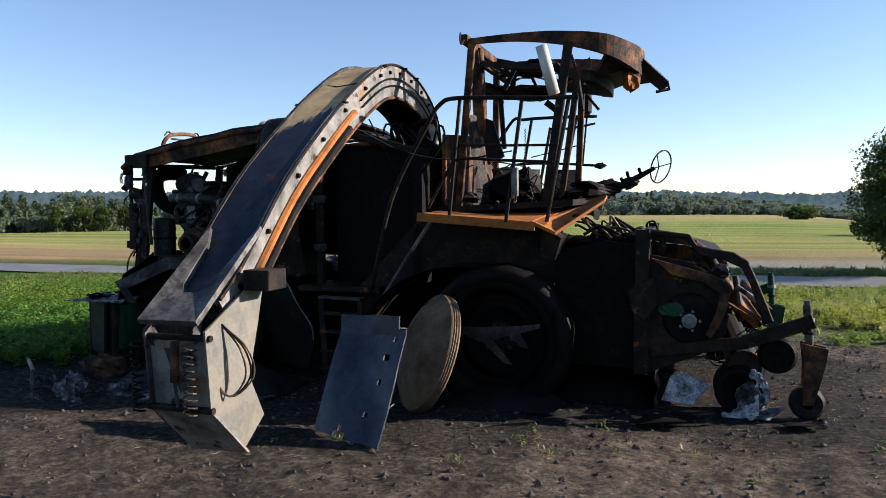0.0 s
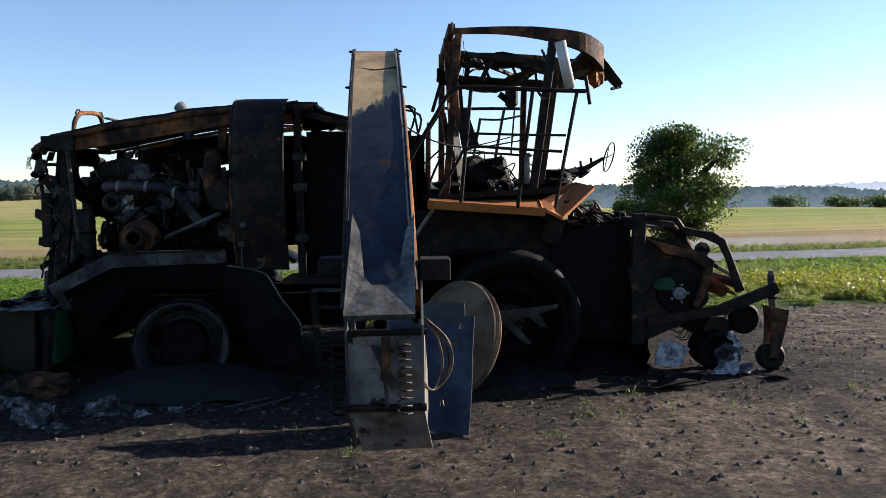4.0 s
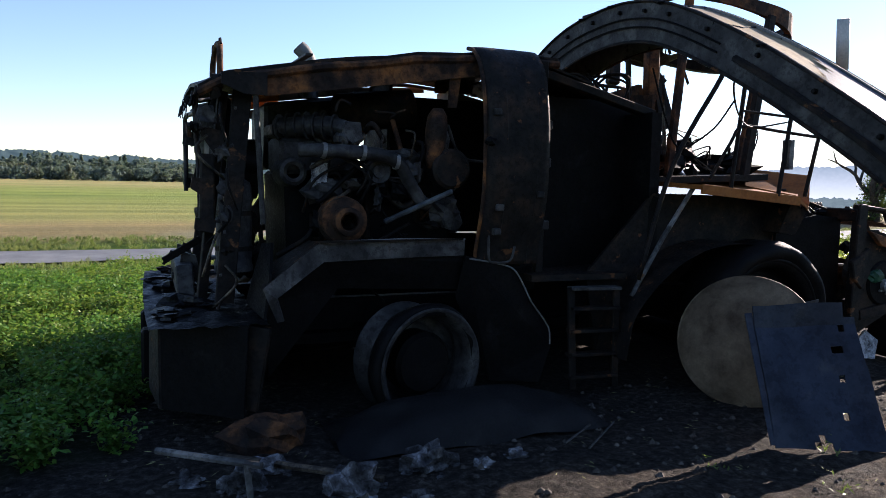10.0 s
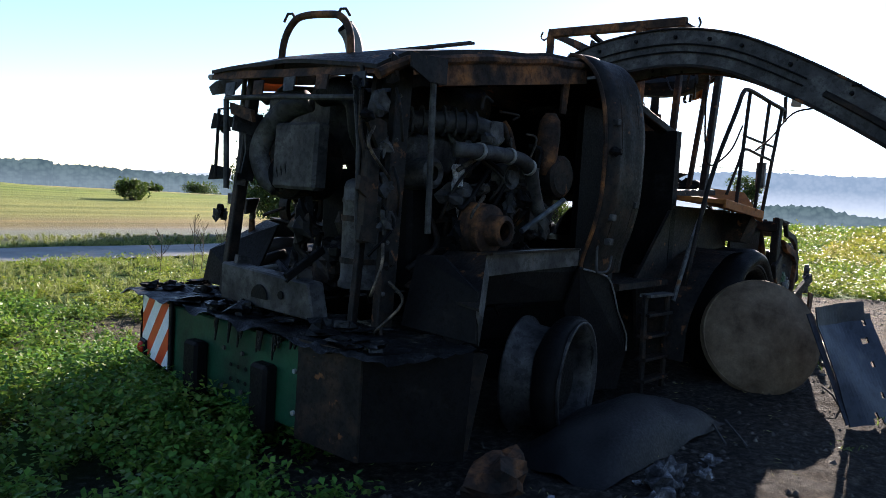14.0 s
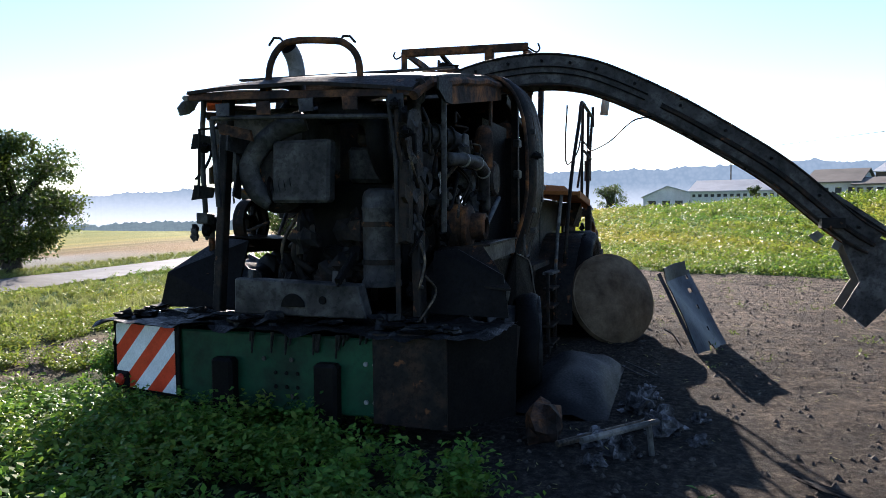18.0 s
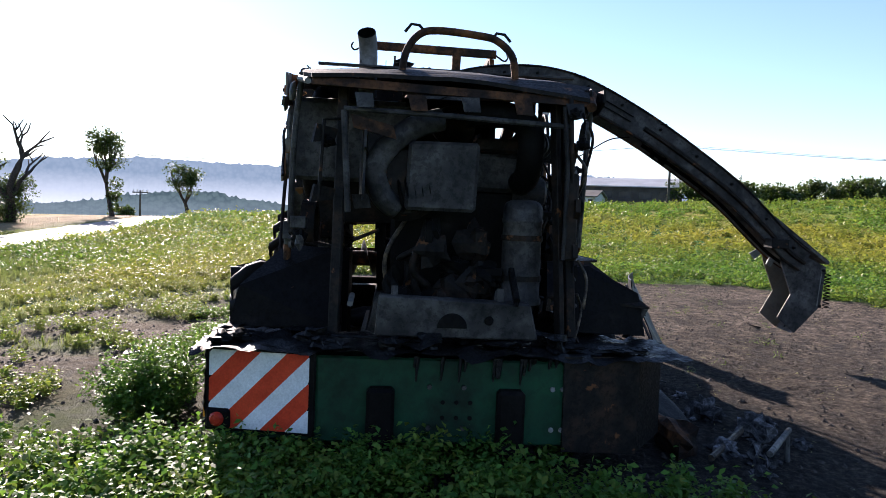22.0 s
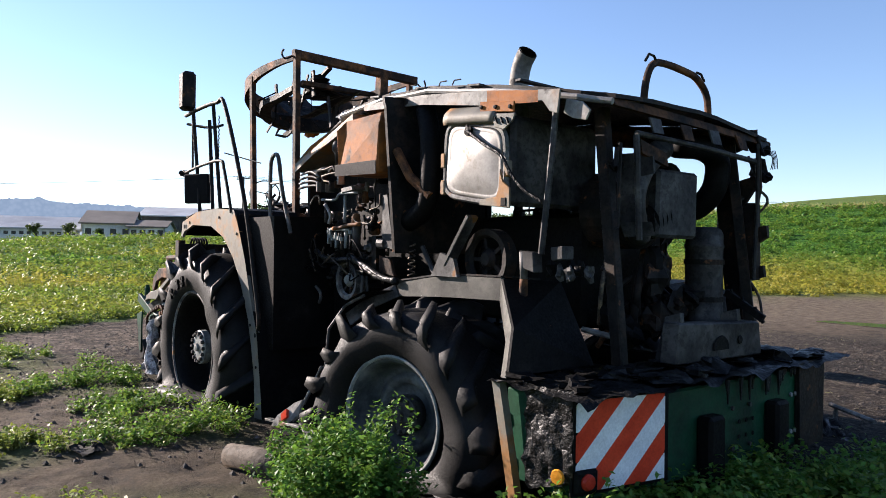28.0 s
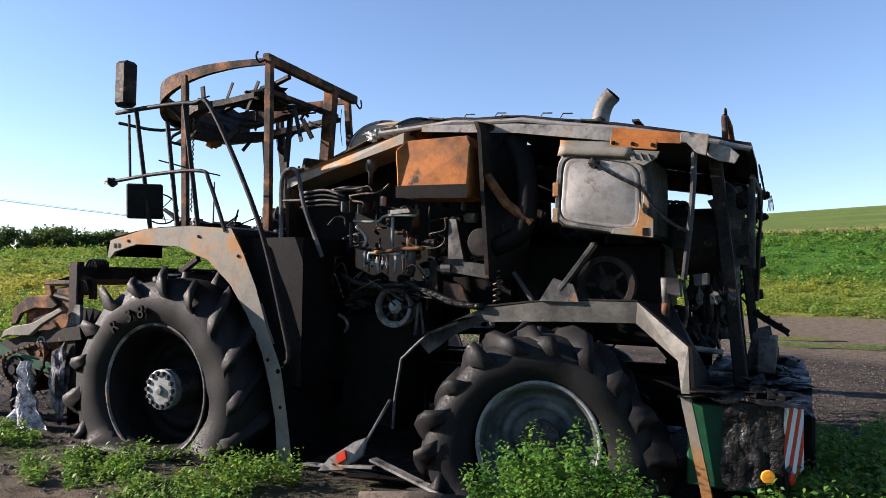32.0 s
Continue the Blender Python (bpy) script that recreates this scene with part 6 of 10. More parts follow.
P("burnt_wire", Shape().tube(curve([(-0.306, 1.080, 1.805), (-0.325, 1.080, 1.735), (-0.384, 1.080, 1.690), (-0.543, 1.080, 1.684)], 4), 0.005, 8), M_WIRE, smooth=True)
P("filter_cap", Shape().lathe([(0, 0.05), (0.03, 0.045), (0.036, 0.02), (0.036, -0.05), (0, -0.05)], (-0.322, 1.050, 1.715), (0, 0, 1), 14), M_ORANGE, label="rust-orange filter cap", smooth=True)
P("filter_body", Shape().lathe([(0, 0.09), (0.03, 0.09), (0.034, 0.07), (0.034, -0.08), (0.02, -0.1), (0, -0.1)], (-0.333, 1.050, 1.580), (0, 0, 1), 14), M_DULL, smooth=True)
P("steel_pipe", Shape().tube(curve([(0.035, 1.080, 1.572), (0.029, 1.080, 1.629), (-0.006, 1.080, 1.638), (-0.261, 1.080, 1.630)], 4), 0.012, 8), M_HUB, smooth=True)
P("riser", Shape().tube(curve([(0.072, 1.070, 1.653), (0.082, 1.070, 1.519)], 4), 0.013, 8), M_HUB, smooth=True)
P("pipe_nut", Shape().lathe([(0, 0.016), (0.02, 0.014), (0.02, -0.014), (0, -0.016)], (0.073, 1.070, 1.621), (0, 0, 1), 6), M_HUB)
P("riser", Shape().tube(curve([(0.036, 1.070, 1.629), (0.033, 1.070, 1.492)], 4), 0.009, 8), M_DULL, smooth=True)
P("pipe_nut", Shape().lathe([(0, 0.016), (0.02, 0.014), (0.02, -0.014), (0, -0.016)], (0.037, 1.070, 1.581), (0, 0, 1), 6), M_HUB)
P("riser", Shape().tube(curve([(-0.003, 1.070, 1.624), (0.006, 1.070, 1.527)], 4), 0.009, 8), M_WIRE, smooth=True)
P("pipe_nut", Shape().lathe([(0, 0.016), (0.02, 0.014), (0.02, -0.014), (0, -0.016)], (-0.001, 1.070, 1.560), (0, 0, 1), 6), M_HUB)
P("riser", Shape().tube(curve([(-0.045, 1.070, 1.609), (-0.049, 1.070, 1.481)], 4), 0.013, 8), M_HUB, smooth=True)
P("pipe_nut", Shape().lathe([(0, 0.016), (0.02, 0.014), (0.02, -0.014), (0, -0.016)], (-0.044, 1.070, 1.577), (0, 0, 1), 6), M_HUB)
P("riser", Shape().tube(curve([(-0.096, 1.070, 1.613), (-0.087, 1.070, 1.507)], 4), 0.009, 8), M_DULL, smooth=True)
P("pipe_nut", Shape().lathe([(0, 0.016), (0.02, 0.014), (0.02, -0.014), (0, -0.016)], (-0.095, 1.070, 1.565), (0, 0, 1), 6), M_HUB)
P("riser", Shape().tube(curve([(-0.134, 1.070, 1.620), (-0.137, 1.070, 1.471)], 4), 0.009, 8), M_WIRE, smooth=True)
P("pipe_nut", Shape().lathe([(0, 0.016), (0.02, 0.014), (0.02, -0.014), (0, -0.016)], (-0.133, 1.070, 1.557), (0, 0, 1), 6), M_HUB)
P("riser", Shape().tube(curve([(-0.209, 1.070, 1.632), (-0.200, 1.070, 1.482)], 4), 0.013, 8), M_HUB, smooth=True)
P("pipe_nut", Shape().lathe([(0, 0.016), (0.02, 0.014), (0.02, -0.014), (0, -0.016)], (-0.209, 1.070, 1.600), (0, 0, 1), 6), M_HUB)
P("riser", Shape().tube(curve([(-0.276, 1.070, 1.659), (-0.278, 1.070, 1.477)], 4), 0.009, 8), M_DULL, smooth=True)
P("pipe_nut", Shape().lathe([(0, 0.016), (0.02, 0.014), (0.02, -0.014), (0, -0.016)], (-0.275, 1.070, 1.612), (0, 0, 1), 6), M_HUB)
P("ochre_plate", Shape().slab([(-0.590, 1.000, 1.428), (-0.743, 1.000, 1.401), (-0.807, 1.000, 1.274), (-0.587, 1.000, 1.300)], (0, -0.02, 0)), M_RUSTY, dent=0.006)
P("charred_stack", Shape().box((-0.531, 0.900, 1.297), (-0.459, 0.990, 1.594)), M_CHAR, dent=0.02)
P("harness_cable", Shape().tube(curve([(-0.298, 1.080, 1.425), (-0.457, 1.080, 1.354), (-0.650, 1.080, 1.277), (-0.948, 1.080, 1.236)], 4), 0.022, 8), M_MELT, smooth=True)
P("harness_cable", Shape().tube(curve([(-0.337, 1.080, 1.390), (-0.535, 1.080, 1.337), (-0.764, 1.080, 1.261), (-0.948, 1.080, 1.249)], 4), 0.022, 8), M_MELT, smooth=True)
P("harness_cable", Shape().tube(curve([(0.104, 1.080, 1.381), (-0.047, 1.080, 1.372), (-0.194, 1.080, 1.391), (-0.337, 1.080, 1.390)], 4), 0.022, 8), M_MELT, smooth=True)
P("harness_cable", Shape().tube(curve([(0.279, 1.080, 1.460), (0.104, 1.080, 1.395), (-0.131, 1.080, 1.382)], 4), 0.022, 8), M_MELT, smooth=True)
P("stand_leg", Shape().tube(curve([(-0.389, 1.020, 1.263), (-0.363, 1.020, 1.007)], 4), 0.014, 8), M_DULL, smooth=True)
P("stand_leg", Shape().tube(curve([(-0.379, 0.980, 1.262), (-0.414, 0.980, 1.022)], 4), 0.012, 8), M_DULL, smooth=True)
P("hanging_bulb", Shape().tube(curve([(0.320, 1.050, 1.145), (0.253, 1.050, 1.105), (0.232, 1.050, 1.051), (0.262, 1.050, 1.005)], 4), 0.014, 8), M_GREY, smooth=True)

# burnt harness and lamp remains along the rear right corner
rag_ = random.Random(77)
for k in range(14):
    z = 0.85 + 1.45 * k / 13
    a = Vector((rag_.uniform(-2.7, -2.55), rag_.uniform(-0.86, -0.76), z))
    if k % 2:
        P("burnt_lump", Shape().lump(a, (rag_.uniform(0.03, 0.07), rag_.uniform(0.03, 0.05), rag_.uniform(0.03, 0.08)), 700 + k, 9, 0.5), rag_.choice([M_SOOT, M_CHAR, M_DULL]))
    else:
        P("burnt_cable", Shape().tube(curve([a, a + Vector((rag_.uniform(-0.08, 0.08), -0.05, -0.12)), a + Vector((rag_.uniform(-0.12, 0.12), rag_.uniform(-0.04, 0.04), -0.3))], 4), 0.01, 5), rag_.choice([M_SOOT, M_CHAR, M_WIRE]), smooth=True)
for k in range(20):
    a = Vector((rag_.uniform(-1.95, -0.85), rag_.uniform(-0.9, -0.75), rag_.uniform(1.25, 2.0)))
    P("engine_fitting", Shape().lump(a, (rag_.uniform(0.03, 0.09), 0.05, rag_.uniform(0.03, 0.08)), 800 + k, 9, 0.45), rag_.choice([M_SOOT, M_CHAR, M_DULL, M_DULL]))
for k in range(12):
    a = Vector((rag_.uniform(-1.9, -1.1), -0.82, rag_.uniform(1.5, 2.1)))
    P("engine_line", Shape().tube(curve([a, a + Vector((rag_.uniform(-0.2, 0.2), -0.06, rag_.uniform(-0.2, 0.0))), a + Vector((rag_.uniform(-0.4, 0.4), 0.0, rag_.uniform(-0.5, -0.1)))], 4), rag_.uniform(0.008, 0.018), 6), rag_.choice([M_CHAR, M_SOOT, M_DULL, M_WIRE]), smooth=True)

P("right_fender_back", Shape().slab([(-2.26, -1.0, 1.24), (-2.33, -1.34, 1.06), (-2.37, -1.38, 0.78), (-2.42, -0.84, 0.8), (-2.3, -0.84, 1.22)], (-0.02, 0, 0)), M_SOOT, fr, dent=0.01)

# ---- cab ----
cabf = P("cab_floor", Shape().slab([(1.05, -0.8, 1.7), (2.45, -0.8, 1.76), (2.62, 0, 1.8), (2.45, 0.9, 1.76), (1.05, 0.9, 1.7)], (0, 0, 0.06)), M_CHAR, label="burnt cab floor", dent=0.01)
for nm, p, q, w, m in (("cab_post", (1.30, -0.74, 1.74), (1.45, -0.74, 3.36), 0.07, M_RUSTY), ("cab_post", (1.30, 0.75, 1.74), (1.33, 0.75, 3.44), 0.075, M_RUSTY),
                       ("cab_post", (2.18, -0.76, 1.74), (2.40, -0.76, 3.30), 0.085, M_CHAR), ("cab_post", (2.30, -0.55, 1.8), (2.48, -0.6, 3.1), 0.06, M_RUSTY),
                       ("cab_post", (2.28, 0.76, 1.8), (2.34, 0.77, 3.38), 0.07, M_RUSTY), ("cab_post", (1.42, -0.3, 2.5), (1.38, -0.32, 3.40), 0.13, M_RUSTY),
                       ("cab_post", (1.55, 0.2, 2.4), (1.5, 0.2, 3.1), 0.05, M_CHAR)):
    P(nm, Shape().beam(p, q, w, w * 0.75, up=(0, 1, 0)), m, dent=0.004)
ring = curve([Vector(v) for v in ((1.36, 0.75, 3.45), (1.9, 0.78, 3.46), (2.35, 0.78, 3.43), (2.72, 0.70, 3.38), (2.98, 0.42, 3.31), (3.06, 0.0, 3.29), (3.0, -0.4, 3.31), (2.75, -0.68, 3.37), (2.36, -0.76, 3.42), (1.9, -0.76, 3.43), (1.38, -0.74, 3.42))], 5)


def band(path, h0, h1, inset):
    """An upright strip along a path, with thickness."""
    n = len(path)
    vs = []
    c = sum(path, Vector()) / n
    for k, p in enumerate(path):
        f = k / (n - 1)
        h = h0 + (h1 - h0) * math.sin(math.pi * f) ** 2
        i = (c - p)
        i.z = 0
        i = unit(i) * inset
        vs += [p, p + Vector((0, 0, -h)), p + i + Vector((0, 0, -h)), p + i]
    return Shape().add(vs, [(k * 4 + a, k * 4 + (a + 1) % 4, k * 4 + 4 + (a + 1) % 4, k * 4 + 4 + a) for k in range(n - 1) for a in range(4)] + [(3, 2, 1, 0), tuple(range(n * 4 - 4, n * 4))])


roof_ring = P("cab_roof_frame", band(ring, 0.06, 0.26, 0.05), M_RUSTY, label="bare rusted cab roof frame", dent=0.008)
P("rear_roof_bar", Shape().beam((1.35, 0.78, 3.44), (1.38, -0.78, 3.41), 0.07, 0.09), M_RUSTY, roof_ring)
P("roof_hook", Shape().tube(curve([(1.38, -0.78, 3.4), (1.38, -0.88, 3.34), (1.38, -0.92, 3.38), (1.38, -0.9, 3.44)], 4), 0.01, 6), M_CHAR, roof_ring)
P("roof_hook", Shape().tube(curve([(1.36, 0.78, 3.42), (1.36, 0.86, 3.38), (1.36, 0.9, 3.42), (1.36, 0.88, 3.47)], 4), 0.01, 6), M_CHAR, roof_ring)
inner = curve([Vector(v) for v in ((1.55, 0.68, 3.16), (2.2, 0.7, 3.12), (2.62, 0.5, 3.06), (2.75, 0, 3.02), (2.62, -0.5, 3.06), (2.2, -0.7, 3.12), (1.5, -0.68, 3.2))], 5)
P("headliner_ring", band(inner, 0.05, 0.12, 0.12), M_CHAR, roof_ring, dent=0.02)
P("roof_rib", Shape().beam((1.5, -0.6, 3.2), (1.5, 0.6, 3.2), 0.06, 0.05), M_RUSTY, roof_ring)
P("roof_rib", Shape().beam((1.45, 0.3, 3.4), (2.5, 0.2, 3.12), 0.05, 0.04), M_CHAR, roof_ring)
P("roof_rib", Shape().beam((1.6, -0.2, 3.22), (2.2, 0.55, 3.14), 0.04, 0.04), M_CHAR, roof_ring)
P("roof_fan_box", Shape().lump((1.95, 0.05, 3.24), (0.24, 0.2, 0.07), 21, 14, 0.3), M_SOOT, roof_ring)
P("front_visor", Shape().slab([(2.75, -0.66, 3.22), (3.0, -0.4, 3.16), (3.06, 0.0, 3.13), (3.0, 0.4, 3.16), (2.72, 0.66, 3.22), (2.6, 0.5, 3.05), (2.62, -0.5, 3.05)], (0, 0, -0.05)), M_CHAR, roof_ring, dent=0.03)
P("visor_bracket", Shape().slab([(2.95, -0.3, 3.22), (3.08, -0.25, 3.16), (3.3, -0.1, 2.95), (3.22, -0.1, 2.9), (3.12, -0.15, 2.98), (2.98, -0.25, 2.95)], (0, 0.03, 0)), M_CHAR, roof_ring)
P("visor_bracket", Shape().tube([(3.05, -0.2, 3.2), (3.28, 0.0, 3.0), (3.3, 0.02, 2.93), (3.18, -0.05, 2.9)], 0.018, 6), M_CHAR, roof_ring)
P("hanging_flap", Shape().lump((2.95, -0.3, 3.0), (0.07, 0.1, 0.12), 5, 10, 0.4), M_ORANGE, roof_ring)
for i in range(12):
    a = Vector((rnd.uniform(1.5, 2.6), rnd.uniform(-0.6, 0.6), rnd.uniform(3.05, 3.3)))
    b = a + Vector((rnd.uniform(-0.4, 0.4), rnd.uniform(-0.3, 0.3), rnd.uniform(-0.22, 0.05)))
    P("roof_wiring", Shape().tube(curve([a, (a + b) / 2 + Vector((0, 0, rnd.uniform(-0.1, 0.08))), b], 4), rnd.uniform(0.007, 0.02), 6), M_CHAR, roof_ring)
for x, y in ((1.5, -0.7), (1.48, 0.5), (2.4, -0.72)):
    P("hanging_wire", Shape().tube(curve([(x, y, 3.3), (x + 0.01, y, 3.1), (x - 0.02, y, 2.9)], 3), 0.004, 5), M_SOOT, roof_ring)
# burnt fittings in the cab
P("seat_frame", Shape().lump((1.75, -0.1, 1.98), (0.3, 0.28, 0.2), 31, 14, 0.35), M_SOOT)
P("seat_back", Shape().slab([(1.42, -0.32, 1.9), (1.42, 0.25, 1.9), (1.28, 0.2, 2.6), (1.27, -0.28, 2.64)], (0.05, 0, 0)), M_RUSTY, dent=0.03)
P("seat_side", Shape().slab([(1.42, -0.34, 2.71), (1.56, -0.34, 2.66), (1.68, -0.36, 2.28), (1.5, -0.36, 2.2)], (0, 0.04, 0)), M_CHAR, dent=0.015)
P("rear_partition", Shape().slab([(1.1, -0.7, 1.75), (1.1, 0.7, 1.75), (1.12, 0.7, 2.4), (1.12, 0.1, 2.55), (1.12, -0.7, 2.5)], (0.04, 0, 0)), M_RUSTY, dent=0.02)
P("console_post", Shape().slab([(1.45, -0.55, 1.8), (1.52, -0.4, 1.8), (1.38, -0.5, 2.7), (1.34, -0.58, 2.7)], (0.03, 0.04, 0)), M_CHAR)
for i in range(22):
    c = Vector((rnd.uniform(1.3, 2.4), rnd.uniform(-0.65, 0.65), 1.80 + rnd.uniform(0, 0.12)))
    P("cab_debris", Shape().lump(c, (rnd.uniform(0.05, 0.14), rnd.uniform(0.05, 0.12), rnd.uniform(0.03, 0.08)), 100 + i, 8, 0.5), rnd.choice([M_SOOT, M_CHAR, M_MELT, M_RUSTY]))
for i in range(16):
    a = Vector((rnd.uniform(1.4, 2.3), rnd.uniform(-0.6, 0.6), rnd.uniform(1.8, 2.1)))
    P("loose_spring", Shape().tube(curve([a, a + Vector((rnd.uniform(-0.15, 0.15), rnd.uniform(-0.15, 0.15), 0.12)), a + Vector((rnd.uniform(-0.25, 0.25), rnd.uniform(-0.2, 0.2), rnd.uniform(-0.1, 0.1)))], 4), 0.007, 5), rnd.choice([M_SOOT, M_WIRE]))
col = P("steering_column", Shape().tube([(2.5, 0.2, 1.86), (2.85, 0.2, 1.98), (3.16, 0.2, 2.15)], [0.05, 0.04, 0.02], 10), M_CHAR, label="burnt steering column with a bare wheel rim")
def wheel_rim(g):
    return Vector((3.22, 0.2, 2.16)) + Vector((0.05, 0.0, 0.165)) * math.cos(g) + Vector((0.085, 0.16, -0.02)) * math.sin(g)


P("steering_wheel", Shape().tube([wheel_rim(2 * math.pi * k / 28) for k in range(29)], 0.008, 6), M_SOOT, col)
for g in (1.2, 3.3, 5.4):
    P("wheel_spoke", Shape().tube([(3.15, 0.2, 2.145), (3.2, 0.2, 2.16), wheel_rim(g)], 0.006, 5), M_SOOT, col)
P("burnt_dashboard", Shape().lump((2.55, 0.0, 1.93), (0.22, 0.35, 0.09), 77, 16, 0.4), M_SOOT)
for k, h in ((0, 0.07), (1, 0.1), (3, 0.06)):
    P("column_lever", Shape().tube([(2.84 + 0.06 * k, 0.2, 1.98 + 0.035 * k), (2.82 + 0.06 * k, 0.16, 1.98 + 0.035 * k + h)], 0.016, 6), M_SOOT, col)
P("column_joint", Shape().lump((2.92, 0.2, 2.0), (0.09, 0.05, 0.05), 78, 12, 0.4), M_CHAR, col)
P("column_joint", Shape().lump((2.7, 0.18, 1.95), (0.12, 0.07, 0.07), 79, 12, 0.5), M_MELT, col)

# platform and railings
plat = P("right_platform", Shape().slab([(1.12, -1.40, 1.66), (2.18, -1.38, 1.58), (2.30, -1.3, 1.60), (2.3, -0.3, 1.70), (1.12, -0.3, 1.70)], (0, 0, 0.04)), M_ORANGE, label="rust-orange standing platform", dent=0.01)
P("platform_nose", Shape().slab([(2.18, -1.40, 1.60), (2.38, -1.36, 1.50), (2.76, -1.0, 1.78), (2.72, -0.3, 1.84), (2.3, -0.3, 1.72)], (0, 0, 0.03)), M_ORANGE, plat, dent=0.02)
P("platform_lip", Shape().beam((1.1, -1.41, 1.67), (2.2, -1.4, 1.58), 0.02, 0.08), M_ORANGE, plat)
P("nose_underside", Shape().slab([(2.25, -1.3, 1.58), (2.42, -1.3, 1.48), (2.34, -1.25, 1.28), (2.2, -1.2, 1.3)], (0.02, 0.3, 0)), M_CHAR, plat, dent=0.02)
P("left_platform", Shape().slab([(1.0, 0.75, 1.72), (2.4, 0.75, 1.74), (2.4, 1.47, 1.78), (1.0, 1.47, 1.76)], (0, 0, 0.03)), M_CHAR, dent=0.008)
rr = P("right_railing", Shape().tube(curve([(0.58, -1.32, 0.93), (0.83, -1.36, 1.84), (1.2, -1.4, 2.5), (1.33, -1.4, 2.69), (1.5, -1.4, 2.74), (2.09, -1.4, 2.71), (2.58, -1.4, 2.69)], 5), 0.02, 10), M_CHAR, label="sooty tubular railing", smooth=True)
for p, q in (((1.41, -1.4, 1.66), (1.52, -1.4, 2.73)), ((1.94, -1.4, 1.62), (2.09, -1.4, 2.71)), ((2.3, -1.36, 1.62), (2.5, -1.4, 2.69)), ((2.58, -1.4, 2.83), (2.62, -1.4, 2.57))):
    P("rail_post", Shape().tube([p, q], 0.018, 8), M_CHAR, rr)
P("mid_rail", Shape().tube(curve([(1.2, -1.38, 1.75), (1.38, -1.4, 2.05), (1.5, -1.4, 2.19), (1.9, -1.4, 2.17), (2.36, -1.4, 2.14)], 4), 0.014, 8), M_CHAR, rr)
P("mid_rail", Shape().tube([(1.5, -1.38, 2.32), (2.0, -1.38, 2.3), (2.4, -1.38, 2.29)], 0.012, 8), M_CHAR, rr)
P("mirror_tube", Shape().tube([(2.30, -1.62, 3.1), (2.40, -1.56, 2.70)], 0.05, 14), M_TUBE, rr, "bleached white tube", smooth=True)
P("post_box", Shape().box((2.0, -1.44, 1.85), (2.05, -1.36, 2.1)), M_GREY, rr)
P("cable", Shape().tube(curve([(0.6, -1.35, 2.6), (0.8, -1.3, 2.2), (0.95, -1.3, 2.0), (1.2, -1.38, 2.15), (1.4, -1.4, 2.4)], 6), 0.008, 6), M_SOOT, rr)
lr = P("left_railing", Shape().tube(curve([(2.42, 1.48, 2.87), (1.9, 1.5, 2.88), (1.5, 1.5, 2.87), (1.3, 1.5, 2.80), (0.78, 1.52, 1.89), (0.5, 1.52, 1.05), (0.45, 1.52, 0.83), (0.5, 1.5, 0.78)], 5), 0.02, 10), M_CHAR, label="sooty tubular railing", smooth=True)
for p, q in (((1.96, 1.48, 1.8), (2.17, 1.49, 2.87)), ((1.67, 1.46, 1.8), (1.85, 1.44, 2.75)), ((1.42, 1.48, 1.8), (1.60, 1.5, 2.87))):
    P("rail_post", Shape().tube([p, q], 0.019, 8), M_CHAR, lr)
P("mid_rail", Shape().tube(curve([(2.43, 1.48, 2.26), (1.9, 1.49, 2.3), (1.4, 1.5, 2.3), (1.3, 1.5, 2.2), (1.12, 1.5, 1.8)], 5), 0.016, 8), M_CHAR, lr)
P("upper_rail", Shape().tube(curve([(2.4, 1.47, 2.78), (2.1, 1.35, 2.72), (1.85, 1.3, 2.72)], 4), 0.014, 8), M_CHAR, lr)
P("thin_rod", Shape().tube([(2.3, 1.45, 2.85), (2.25, 1.46, 2.28)], 0.012, 6), M_CHAR, lr)
P("mirror_plate", Shape().box((2.19, 1.45, 2.9), (2.35, 1.59, 3.3)), M_CHAR, lr, "burnt mirror housing", bevel=0.03)
P("lamp_plate", Shape().slab([(1.92, 1.38, 1.92), (2.17, 1.54, 1.92), (2.18, 1.545, 2.22), (1.93, 1.385, 2.22)], (-0.03, 0.045, 0)), M_SOOT, lr, "square black plate", bevel=0.012)
P("rail_end_lump", Shape().lump((2.46, 1.48, 2.26), (0.07, 0.05, 0.04), 9, 10), M_MELT, lr)
P("chain", Shape().tube([(1.52 + 0.008 * (-1) ** k, 1.47, 2.75 - 0.02 * k) for k in range(40)], 0.006, 5), M_WIRE, lr)
P("grab_rail", Shape().tube(curve([(0.72, 1.3, 1.75), (0.73, 1.3, 2.15), (0.7, 1.3, 2.28), (0.6, 1.3, 2.3), (0.55, 1.3, 2.2), (0.5, 1.3, 2.0), (0.32, 1.3, 1.6)], 4), 0.018, 8), M_GREY, lr)
P("grab_cross", Shape().tube([(0.72, 1.3, 2.05), (0.52, 1.3, 2.05)], 0.012, 6), M_GREY, lr)
P("wire_stub", Shape().tube(curve([(2.3, 1.1, 2.5), (2.0, 1.0, 2.42), (1.7, 0.95, 2.35)], 3), 0.007, 5), M_SOOT)

# ---- discharge spout ----
TOP = [(0.36, 2.43), (0.32, 2.6), (0.18, 2.78), (-0.1, 2.94), (-0.5, 3.06), (-1.0, 3.11), (-1.41, 3.07), (-1.79, 2.95), (-2.37, 2.66), (-2.94, 2.31), (-3.5, 1.92), (-4.05, 1.42), (-4.3, 1.24)]
top_line = curve([Vector((0, y, z)) for y, z in TOP], 4)


def spout_x(y):
    return 0.56 + 0.25 * (0.35 - y) / 4.8


